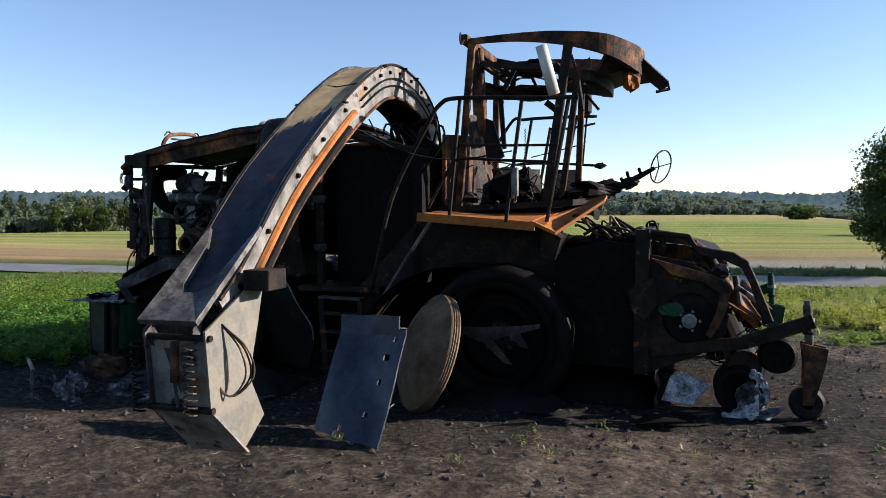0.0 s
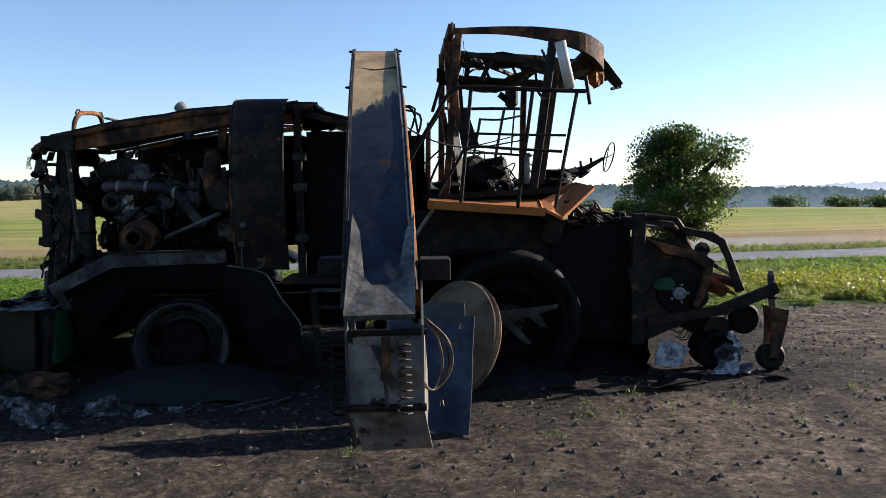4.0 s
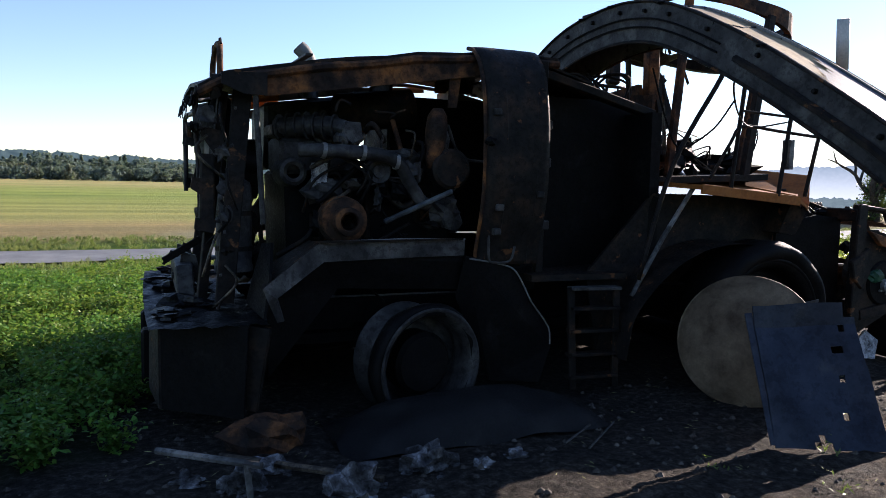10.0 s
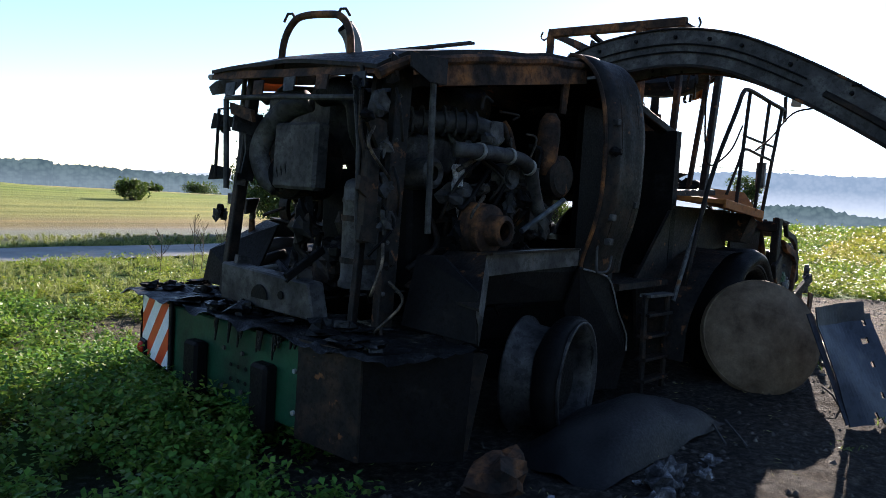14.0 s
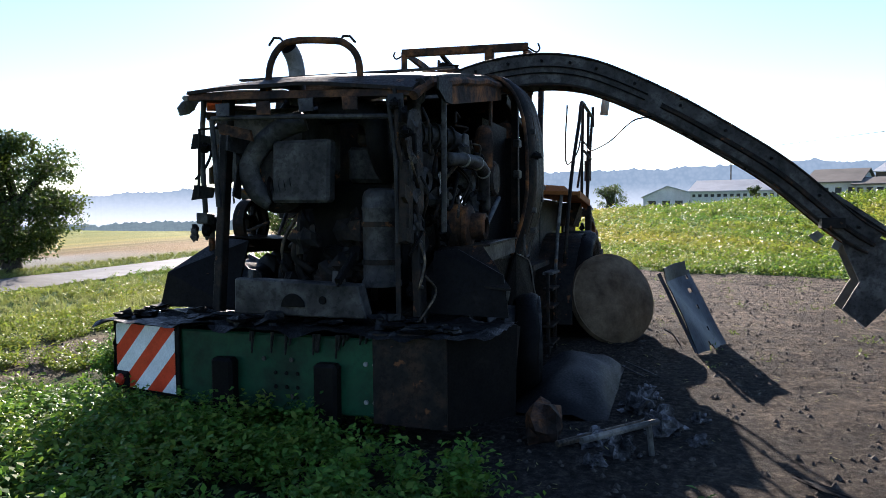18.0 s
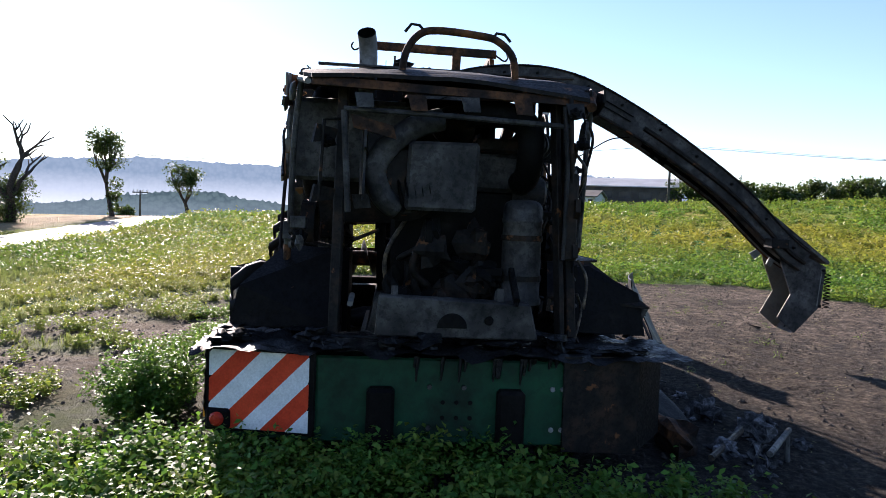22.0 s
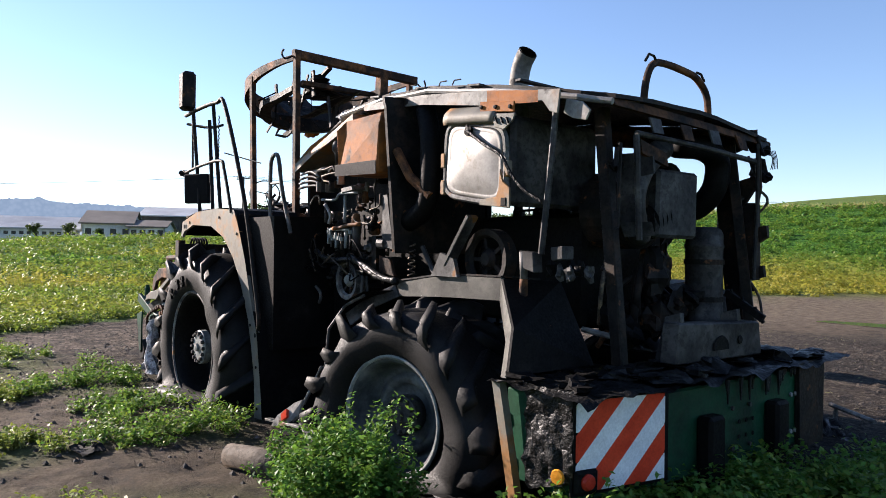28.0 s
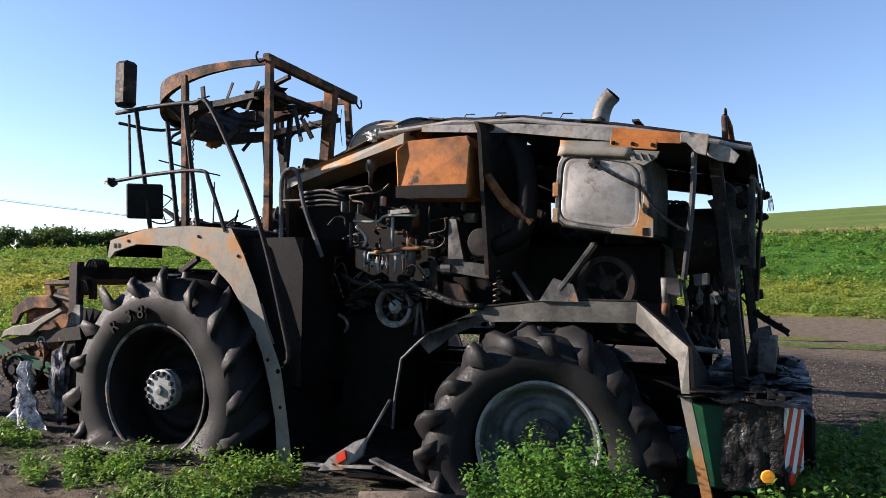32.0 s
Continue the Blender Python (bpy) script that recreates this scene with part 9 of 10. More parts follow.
# ---- trees ----
def tree(name, x, y, height, crown_r, label, seed, leaf=0.16, count=5000, bare=0.0, foot=0.0, low=0.25, flat=1.0, group="trees", fill=0):
    """A tapered trunk with forking limbs and a ragged crown of leaf clumps."""
    r = random.Random(seed)
    rng = np.random.default_rng(seed)
    z0 = ground_z(x, y) - 0.05
    tr = thing(name, (x, y, z0), label, "tree" if name == "tree" else "bush", group)
    s = Shape()
    tips = []

    def limb(p, d, length, rad, depth):
        pts = [p]
        for k in range(3):
            d = unit(d + Vector((r.gauss(0, 0.22), r.gauss(0, 0.22), r.gauss(0.05, 0.12))))
            pts.append(pts[-1] + d * length / 3)
        s.tube(pts, [rad, rad * 0.85, rad * 0.7, rad * 0.5], 7 if depth < 2 else 5, False)
        if depth >= 3:
            tips.append(pts[-1])
            return
        for k in range(r.choice((2, 3, 3)) if depth else 4):
            g = r.uniform(0, 6.28)
            dd = unit(d * 0.9 + Vector((math.cos(g), math.sin(g), r.uniform(-0.15, 0.5))) * (0.75 if depth else 0.6))
            limb(pts[-1] if k < 2 else pts[2], dd, length * r.uniform(0.6, 0.8), rad * 0.55, depth + 1)
        if depth >= 1:
            tips.append(pts[-1])
    h0 = height * max(0.15, low)
    limb(Vector((x, y, z0)), Vector((0, 0, 1)), h0 * 1.15, height * 0.045, 0)
    # stretch the limbs to the crown's size
    top = max(p.z for p in tips) - z0
    wide = max(math.hypot(p.x - x, p.y - y) for p in tips)
    kz, kr = height * 0.94 / top, crown_r * 0.9 / wide
    fit = lambda p: Vector((x + (p[0] - x) * kr, y + (p[1] - y) * kr, z0 + (p[2] - z0) * kz))
    s.v = [tuple(fit(p)) for p in s.v]
    tips = [fit(p) for p in tips]
    part("trunk", s, M_BARK, tr, smooth=True)
    centres, sizes = [], []
    for p in tips:
        if r.random() < bare:
            continue
        centres.append(p)
        sizes.append(crown_r * r.uniform(0.2, 0.42))
    for k in range(fill):
        # leaf clumps through the crown's outer shell
        g, b = r.uniform(0, 6.28), r.uniform(-1, 1)
        q = math.sqrt(1 - b * b) * r.uniform(0.55, 1.0)
        zc, hz = height * (1 + low * 0.6) / 2, height * (1 - low * 0.6) / 2
        centres.append(Vector((x + q * crown_r * 0.85 * math.cos(g), y + q * crown_r * 0.85 * math.sin(g), z0 + zc + hz * 0.86 * b)))
        sizes.append(crown_r * r.uniform(0.14, 0.34))
    for k in range(int(foot)):
        g, q = r.uniform(0, 6.28), r.uniform(0, 0.3) * crown_r
        centres.append(Vector((x + q * math.cos(g), y + q * math.sin(g), z0 + height * r.uniform(0.06, 0.4))))
        sizes.append(crown_r * r.uniform(0.18, 0.28))
    if centres:
        c = np.array([tuple(q) for q in centres])
        sz = np.array(sizes)
        k = rng.integers(0, len(c), count)
        g = rng.normal(0, 1, (count, 3))
        g /= np.linalg.norm(g, axis=1)[:, None]
        g *= (rng.uniform(0.25, 1, count) ** 0.6)[:, None]
        pos = c[k] + g * sz[k][:, None] * np.array([1, 1, 0.75 * flat])
        pos[:, 2] = np.maximum(pos[:, 2], z0 + 0.1)
        L = leaf * rng.uniform(0.6, 1.3, count)
        leaf_mesh("crown", pos, L, L * 0.6, rng.normal(-0.2, 0.7, count), rng, M_TREE, tr, rng.uniform(0, 0.35, count) ** 2)
    return tr


def polar(az, r):
    """A place seen from the yard's west or south side in that direction."""
    ox, oy = (2.0, -6.0) if az > 70 else (-7.0, 0.5)
    return ox + r * math.cos(radians(az)), oy + r * math.sin(radians(az))


tree("tree", 10.0, 17.0, 4.3, 2.15, "round leafy roadside tree with a dense dark crown", 3, 0.115, 34000, low=0.1, fill=140, group="lane trees")
x, y = polar(26.9, 45)
tree("tree", x, y, 5.9, 2.9, "half-dead roadside tree, bare limbs above an ivy-grown trunk", 5, 0.14, 5000, bare=0.97, foot=40, low=0.3, group="lane trees")
x, y = polar(20.6, 60)
tree("tree", x, y, 6.6, 2.3, "thin-crowned roadside tree with gaps in its leaves", 8, 0.2, 4200, bare=0.45, foot=6, low=0.3, group="lane trees")
x, y = polar(15.5, 88)
tree("tree", x, y, 5.9, 3.0, "small spreading roadside tree with sparse leaves", 12, 0.24, 3200, bare=0.45, low=0.3, group="lane trees")
tree("tree", 118, 8.2, 5.0, 3.3, "lone round field tree", 14, 0.3, 3000, low=0.06, fill=40, bare=0.3, group="field trees")
for i, (az, r, h, w) in enumerate(((-7.2, 100, 2.3, 1.1), (-9.3, 100, 2.4, 1.0), (-11.1, 100, 1.6, 0.8))):
    x, y = polar(az, r)
    tree("tree", x, y, h, w, "young sapling before the farm sheds", 30 + i, 0.2, 800, bare=0.2, group="farm saplings")
for i, (az, r, h, w) in enumerate(((-22.4, 128, 5.6, 3.6), (-24.2, 132, 4.4, 3.4), (-26.0, 135, 4.0, 3.8), (-27.6, 140, 3.4, 3.6), (-29.3, 141, 3.2, 3.6), (-31.2, 142, 4.4, 3.2), (-32.8, 146, 3.4, 3.6), (-34.2, 146, 4.6, 4.0), (-35.9, 149, 3.2, 3.6), (-37.6, 150, 3.8, 3.6), (-38.9, 152, 3.2, 4.0), (-40.4, 150, 3.6, 3.8), (-42.2, 160, 2.9, 3.0), (-43.4, 165, 3.0, 3.2), (-44.5, 165, 2.8, 2.8), (-45.6, 170, 2.1, 3.0), (-46.7, 170, 2.3, 2.6), (-47.7, 172, 2.2, 1.6), (-50.0, 176, 2.4, 1.6), (-51.1, 176, 2.4, 1.4), (-52.4, 176, 2.6, 1.1), (-53.2, 176, 2.5, 1.3), (-53.7, 177, 2.2, 1.1), (-54.1, 177, 2.3, 1.2), (-54.9, 178, 2.8, 1.4), (-55.4, 178, 2.0, 1.2))):
    x, y = polar(az, r)
    tree("tree", x, y, h, w * (1.3 if w > 2.4 else 1), "dark broad-leaved tree on the field edge", 50 + i, 0.22 + 0.1 * w, 2200, low=0.0 if w > 2 else 0.2, fill=60, group="field edge trees")
# low bushes and small trees out in the valley fields
for i, (az, r, h, w) in enumerate(((61.5, 95, 0.9, 2.0), (58, 150, 2.0, 4.5), (55, 150, 1.8, 4.0), (52.5, 150, 2.0, 4.4), (30.6, 110, 3.0, 3.4), (20.0, 150, 2.0, 2.6), (124.6, 150, 2.6, 1.5), (123.4, 150, 2.4, 1.5))):
    x, y = polar(az, r)
    tree("bush", x, y, h, w, "low dark-green bush in the valley field", 80 + i, 0.42, 1700, low=0.05, fill=40, group="field bushes")

tree("bush", 14.3, 37.6, 1.25, 1.05, "dense dark bush beside the stubble field", 96, 0.16, 2600, low=0.02, fill=60, group="field bushes")
tree("bush", 19.0, 104.0, 1.7, 2.6, "low rounded thicket alone in the stubble field", 97, 0.4, 2600, low=0.02, fill=70, flat=0.7, group="field bushes")
for i, (az, h, w) in enumerate(((136.3, 4.6, 1.7), (134.5, 5.0, 2.1), (133.3, 4.9, 2.0), (131.9, 4.9, 1.8), (107.6, 4.2, 2.0))):
    x, y = polar(az, 150)
    tree("tree", x, y, h, w, "leafy field tree standing before the forest", 110 + i, 0.4, 2600, low=0.22, fill=60, group="forest edge trees")

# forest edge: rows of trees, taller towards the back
# Leaf colours paled and blued by painted-in distance haze, the near wood's less.
M_FOREST_HAZE = leaf_material("haze_tinted_forest_leaves", (0.09, 0.13, 0.14), (0.16, 0.2, 0.19), (0.19, 0.18, 0.12), 0.05, 0.35)
M_FTRUNK = two_tone("forest_trunk", [(0.3, (0.05, 0.045, 0.04)), (0.7, (0.09, 0.08, 0.07))], 0.5, 4, (0.8, 0.95))
M_WOOD = leaf_material("wood_leaves", (0.06, 0.092, 0.07), (0.12, 0.155, 0.1), (0.14, 0.13, 0.06), 0.08, 0.3)
rf = np.random.default_rng(77)


def forest_rows(name, rows, a0, a1, tall, leaf, n, material, label):
    """Rows of broad-leaved trees and conifers, taller towards the back; tall(a) scales their height."""
    fpos, fdry, flen = [], [], []
    trunks = Shape()
    for row, (r0, h0) in enumerate(rows):
        a = a0
        while a < a1:
            a += rf.uniform(0.45, 0.85) * 250 / r0
            rr = r0 + rf.normal(0, 3)
            x, y = polar(a, rr)
            z0 = ground_z(x, y)
            h = h0 * rf.uniform(0.78, 1.14) * tall(a)
            w = rf.uniform(1.9, 3.0)
            conifer = rf.random() < (0.3 + 0.08 * row) * smooth01(80, 96, a)
            u = rf.uniform(0.03 if row < 2 else 0.3, 1, n)
            lobes = 1 + 0.28 * np.sin(u * 13 + rf.uniform(0, 6)) * (1 if conifer else 0.6)
            prof = (1.06 - u) ** 0.75 * 1.05 if conifer else np.sqrt(np.clip(1 - ((u - 0.55) / 0.5) ** 2, 0.03, 1))
            g = rf.uniform(0, 6.28, n)
            q = w * (0.8 if conifer else 1.0) * prof * lobes * rf.uniform(0.6, 1.05, n) * (1 + 0.2 * np.sin(3 * g + a * 7))
            fpos.append(np.stack([x + q * np.cos(g), y + q * np.sin(g), z0 + h * u], 1))
            fdry.append(np.full(n, max(0.0, rf.normal(0.0 if conifer else 0.12, 0.2))))
            flen.append(leaf * rf.uniform(0.8, 1.6, n))
            trunks.tube([(x, y, z0 - 0.3), (x, y, z0 + h * 0.6)], [0.22, 0.12], 5)
    fpos, fdry, flen = np.concatenate(fpos), np.clip(np.concatenate(fdry), 0, 1), np.concatenate(flen)
    ob = leaf_mesh(name, fpos, flen, flen * 0.75, rf.normal(-0.3, 0.6, len(fpos)), rf, material, None, fdry)
    tagged(ob, label, "forest", kind="stuff")
    part("trunks", trunks, M_FTRUNK, ob)


forest_rows("forest_edge", ((262, 4.4), (272, 5.6), (284, 6.8), (296, 7.8), (310, 8.8)), 76, 106, lambda a: 0.42 + 0.58 * smooth01(78, 94, a), 0.62, 460, M_FOREST_HAZE, "mixed forest edge beyond the stubble fields, leaves blued by painted haze")
forest_rows("forest_edge", ((300, 4.6), (312, 5.6), (326, 6.4)), 104, 131, lambda a: 1.0, 0.62, 460, M_FOREST_HAZE, "distant forest, haze painted into its leaves, closing off a sloping pale field")
forest_rows("near_wood", ((156, 3.2), (163, 4.8), (172, 6.2), (182, 7.4), (194, 8.4)), 129, 149, lambda a: 0.6 + 0.4 * smooth01(129, 133, a), 0.5, 800, M_WOOD, "dark green mixed wood standing behind the field trees")

# ---- farm sheds ----
M_WALLW = two_tone("pale_render_wall", [(0.3, (0.5, 0.5, 0.48)), (0.7, (0.72, 0.72, 0.7))], 0.4, 8, (0.8, 0.95), bump=0.1, worn=0.1)
M_DARKW = two_tone("dark_timber_wall", [(0.3, (0.05, 0.045, 0.04)), (0.7, (0.1, 0.09, 0.08))], 0.5, 6, (0.8, 0.95), bump=0.2, worn=0.1)
M_ROOFP = two_tone("pale_sheet_roof", [(0.3, (0.33, 0.34, 0.35)), (0.7, (0.48, 0.49, 0.5))], 0.3, 5, (0.4, 0.7), bump=0.1, worn=0.1)
M_ROOFD = two_tone("grey_brown_roof", [(0.3, (0.1, 0.09, 0.08)), (0.7, (0.17, 0.15, 0.13))], 0.3, 5, (0.6, 0.9), bump=0.1, worn=0.1)
M_GLASSD = two_tone("dark_shed_window", [(0.3, (0.02, 0.025, 0.03)), (0.7, (0.05, 0.055, 0.06))], 1, 5, (0.1, 0.2), worn=0.1)


def shed(a, b, depth, eave, ridge, wall_m, roof_m, label, wins=0, win=(1.0, 0.8), sill=1.2, base=1.2):
    """A gabled shed whose long wall runs from a to b; the depth goes away from the yard."""
    a, b = Vector((*a, base)), Vector((*b, base))
    along = unit(b - a)
    back = Vector((-along.y, along.x, 0))
    if back.dot(a) < 0:
        back = -back
    length = (b - a).length
    sh = thing("farm_shed", tuple((a + b) / 2 + back * depth / 2), label, "shed", "farm sheds")
    P4 = lambda u, v, z: a + along * u + back * v + Vector((0, 0, z))
    s = Shape()
    n = max(1, wins)
    # the front wall is built round its windows
    if wins:
        step = length / wins
        z0, z1 = sill, sill + win[1]
        def wall(u0, u1, h0, h1):
            p = [P4(u0, 0, h0), P4(u1, 0, h0), P4(u1, 0, h1), P4(u0, 0, h1)]
            s.slab(p, back * 0.25)
        wall(0, length, 0, z0)
        wall(0, length, z1, eave)
        for k in range(wins + 1):
            wall(max(0, k * step - (step - win[0]) / 2), min(length, k * step + (step - win[0]) / 2), z0, z1)
    else:
        s.slab([P4(0, 0, 0), P4(length, 0, 0), P4(length, 0, eave), P4(0, 0, eave)], back * 0.25)
    s.slab([P4(0, depth, 0), P4(length, depth, 0), P4(length, depth, eave), P4(0, depth, eave)], -back * 0.25)
    for u in (0, length - 0.25):
        s.slab([P4(u, 0, 0), P4(u, depth, 0), P4(u, depth, eave), P4(u, depth / 2, ridge), P4(u, 0, eave)], along * 0.25)
    part("wall", s, wall_m, sh)
    for side in (0, 1):
        s = Shape()
        v0, v1 = (-0.4, depth / 2) if side == 0 else (depth + 0.4, depth / 2)
        s.slab([P4(-0.4, v0, eave - 0.1), P4(length + 0.4, v0, eave - 0.1), P4(length + 0.4, v1, ridge), P4(-0.4, v1, ridge)], (0, 0, 0.18))
        part("roof", s, roof_m, sh)
    for k in range(wins):
        u = (k + 0.5) * length / wins
        s = Shape()
        s.slab([P4(u - win[0] / 2, 0.12, sill), P4(u + win[0] / 2, 0.12, sill), P4(u + win[0] / 2, 0.12, sill + win[1]), P4(u - win[0] / 2, 0.12, sill + win[1])], back * 0.05)
        part("window", s, M_GLASSD, sh)
    return sh


shed(polar(-2.4, 118), polar(-10.0, 116), 12, 1.9, 3.6, M_WALLW, M_ROOFP, "long low pale cowshed with a row of small windows", 17, (0.55, 0.45), 1.05, 1.9)
shed(polar(-10.2, 112), polar(-13.4, 111), 14, 2.7, 4.6, M_WALLW, M_ROOFD, "farm shed with grey-brown roof and pale wall", 4, (0.8, 0.8), 1.2, 1.9)
shed(polar(-13.2, 110), polar(-15.6, 109), 8, 2.3, 3.2, M_WALLW, M_ROOFD, "small pale farm building with windows", 4, (0.8, 1.0), 0.9, 1.9)
shed(polar(-14.2, 128), polar(-21.6, 126), 18, 4.6, 6.3, M_DARKW, M_ROOFP, "large dark timber barn under a pale roof", 5, (2.2, 1.2), 2.6, 1.9)
def gable_barn(az0, az1, r, base, peak_at, eave0, eave1, ridge, depth, label):
    """A barn whose gable with a long lean-to roof faces the yard."""
    a, b = Vector((*polar(az0, r), base)), Vector((*polar(az1, r), base))
    along = unit(b - a)
    back = Vector((-along.y, along.x, 0))
    if back.x < 0:
        back = -back
    w = (b - a).length
    gb = thing("farm_barn", tuple((a + b) / 2), label, "barn", "farm sheds")
    Q = lambda u, z, v=0: a + along * u + back * v + Vector((0, 0, z))
    s = Shape()
    doors = [(0.08, 0.2), (0.3, 0.42), (0.5, 0.62), (0.72, 0.84)]
    top = 1.75
    cuts = [0] + [c for d in doors for c in d] + [1]
    for u0, u1 in zip(cuts[::2], cuts[1::2]):
        s.slab([Q(u0 * w, 0), Q(u1 * w, 0), Q(u1 * w, top), Q(u0 * w, top)], back * 0.25)
    s.slab([Q(0, top), Q(w, top), Q(w, eave1), Q(peak_at * w, ridge), Q(0, eave0)], back * 0.25)
    s.slab([Q(0, 0, depth), Q(w, 0, depth), Q(w, eave1, depth), Q(peak_at * w, ridge, depth), Q(0, eave0, depth)], -back * 0.25)
    s.slab([Q(0, 0), Q(0, 0, depth), Q(0, eave0, depth), Q(0, eave0)], along * 0.25)
    s.slab([Q(w, 0), Q(w, 0, depth), Q(w, eave1, depth), Q(w, eave1)], -along * 0.25)
    part("wall", s, M_WALLW, gb)
    for u0, z0, u1, z1 in ((-0.4, eave0 - 0.1, peak_at * w, ridge), (peak_at * w, ridge, w + 0.4, eave1 - 0.08)):
        s = Shape()
        s.slab([Q(u0, z0, -0.4), Q(u1, z1, -0.4), Q(u1, z1, depth + 0.4), Q(u0, z0, depth + 0.4)], (0, 0, 0.16))
        part("roof", s, M_ROOFP, gb)
    for u0, u1 in doors:
        s = Shape()
        s.slab([Q(u0 * w, 0, 0.2), Q(u1 * w, 0, 0.2), Q(u1 * w, top, 0.2), Q(u0 * w, top, 0.2)], back * 0.05)
        part("door", s, M_GLASSD, gb)
    return gb


gable_barn(1.2, -3.4, 138, 0.9, 0.38, 2.4, 2.2, 4.3, 16, "white gabled barn with a long sloping roof")
shed(polar(-36.8, 185), polar(-40, 185), 12, 2.6, 4.2, M_DARKW, M_ROOFD, "dark field barn behind trees", 0, base=3.6)

# ---- poles with wires ----
M_POLE = two_tone("weathered_pole", [(0.3, (0.06, 0.055, 0.05)), (0.7, (0.13, 0.12, 0.11))], 1.5, 20, (0.75, 0.95), bump=0.3)


def utility_pole(x, y, top, rad, yaw, arms, label):
    z0 = ground_z(x, y) - 0.3
    up = thing("utility_pole", (x, y, z0), label, "pole", "utility poles")
    s = Shape()
    s.tube([(x, y, z0), (x, y, z0 + (top - z0) * 0.5), (x, y, top)], [rad, rad * 0.85, rad * 0.7], 8)
    part("mast", s, M_POLE, up, smooth=True)
    c, sn = math.cos(radians(yaw)), math.sin(radians(yaw))
    for k in range(arms):
        z = top - 0.25 - 0.8 * k
        s = Shape()
        s.beam((x - c * 1.3, y - sn * 1.3, z), (x + c * 1.3, y + sn * 1.3, z), 0.12, 0.14)
        part("crossarm", s, M_POLE, up)
        for d in (-1.15, -0.45, 0.45, 1.15):
            s = Shape()
            s.tube([(x + c * d, y + sn * d, z), (x + c * d, y + sn * d, z + 0.32)], [0.05, 0.09], 6)
            part("insulator", s, M_WALLW, up)
    return up


utility_pole(90.5, -37, 11.3, 0.2, 20, 1, "tall wooden power pole with crossarm and insulators")
wire = Shape()
for d in (-1.15, 0.45, 1.15):
    a = Vector((90.5 + d * 0.94, -37 + d * 0.34, 11.4))
    for far in ((135, 60, 10), (72, -150, 13)):
        b = Vector((far[0], far[1] + d, far[2]))
        wire.tube([a.lerp(b, k / 10) - Vector((0, 0, 2.2 * math.sin(math.pi * k / 10))) for k in range(11)], 0.02, 4, False)
o = part("overhead_wire", wire, M_POLE)
tagged(o, "thin overhead power wires sagging between poles", "wire", kind="structure")
x, y = polar(-5, 136)
utility_pole(x, y, 10.0, 0.14, 60, 1, "slim wooden pole beyond the cowshed")
x, y = polar(18.8, 95)
utility_pole(x, y, 2.4, 0.12, 60, 1, "slim wooden pole beside the lane")
x, y = polar(8.1, 150)
utility_pole(x, y, 1.6, 0.12, 60, 0, "slim far pole in the valley")
x, y = polar(-43.5, 112)
utility_pole(x, y, 15.4, 0.15, 60, 0, "thin tall mast on the field edge")
x, y = polar(-78, 120)
utility_pole(x, y, 18.0, 0.12, 60, 0, "thin tall mast on the rising field")
x, y = polar(-26, 140)
utility_pole(x, y, 9.6, 0.12, 60, 0, "slim pole among field edge trees")

# ---- wooded hills on the horizon ----
HILLS = [(-100, -1), (-40, -0.5), (-22, 2.6), (-14, 2.9), (-9, 3.1), (-6, 3.0), (4, 2.8), (14, 2.75), (18, 2.85), (22, 2.6), (30, 2.0), (36, 1.6), (45, 1.2), (56, 0.4), (62, 0.25), (67, 0.2), (73, 0.2), (80, 0.2), (92, 0.2), (180, 0.2)]


def table(tab, a):
    for (p, q), (p2, q2) in zip(tab, tab[1:]):
        if p <= a <= p2:
            return q + (q2 - q) * smooth01(p, p2, a)
    return tab[-1][1]


# Haze and brightness are put into the emission; the hills ignore the sun.
def hill_glow_material(name, low, high, mist, glow, mist_z, most=0.75):
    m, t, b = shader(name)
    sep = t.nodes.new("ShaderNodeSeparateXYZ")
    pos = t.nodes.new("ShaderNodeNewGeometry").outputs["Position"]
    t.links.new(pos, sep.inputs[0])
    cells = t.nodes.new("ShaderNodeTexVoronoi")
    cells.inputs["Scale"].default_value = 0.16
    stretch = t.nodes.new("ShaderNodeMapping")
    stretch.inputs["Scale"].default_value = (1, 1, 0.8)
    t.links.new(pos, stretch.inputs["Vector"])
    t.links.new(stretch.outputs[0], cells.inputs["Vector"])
    # sunlit crown tops drawn into the colour, lighter at each cell's middle
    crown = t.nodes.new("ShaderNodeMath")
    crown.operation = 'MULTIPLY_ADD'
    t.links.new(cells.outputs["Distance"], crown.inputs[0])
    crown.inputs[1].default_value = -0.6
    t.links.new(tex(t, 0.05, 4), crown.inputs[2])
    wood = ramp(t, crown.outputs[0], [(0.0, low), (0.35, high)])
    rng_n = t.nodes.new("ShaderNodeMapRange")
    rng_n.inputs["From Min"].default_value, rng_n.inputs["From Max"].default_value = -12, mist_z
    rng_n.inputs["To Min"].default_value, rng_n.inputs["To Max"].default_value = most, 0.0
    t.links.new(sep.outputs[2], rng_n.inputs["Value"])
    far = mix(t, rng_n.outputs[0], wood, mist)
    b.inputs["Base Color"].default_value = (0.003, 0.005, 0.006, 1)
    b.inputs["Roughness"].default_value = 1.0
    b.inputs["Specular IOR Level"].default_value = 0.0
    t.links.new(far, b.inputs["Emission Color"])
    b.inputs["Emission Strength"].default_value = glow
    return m


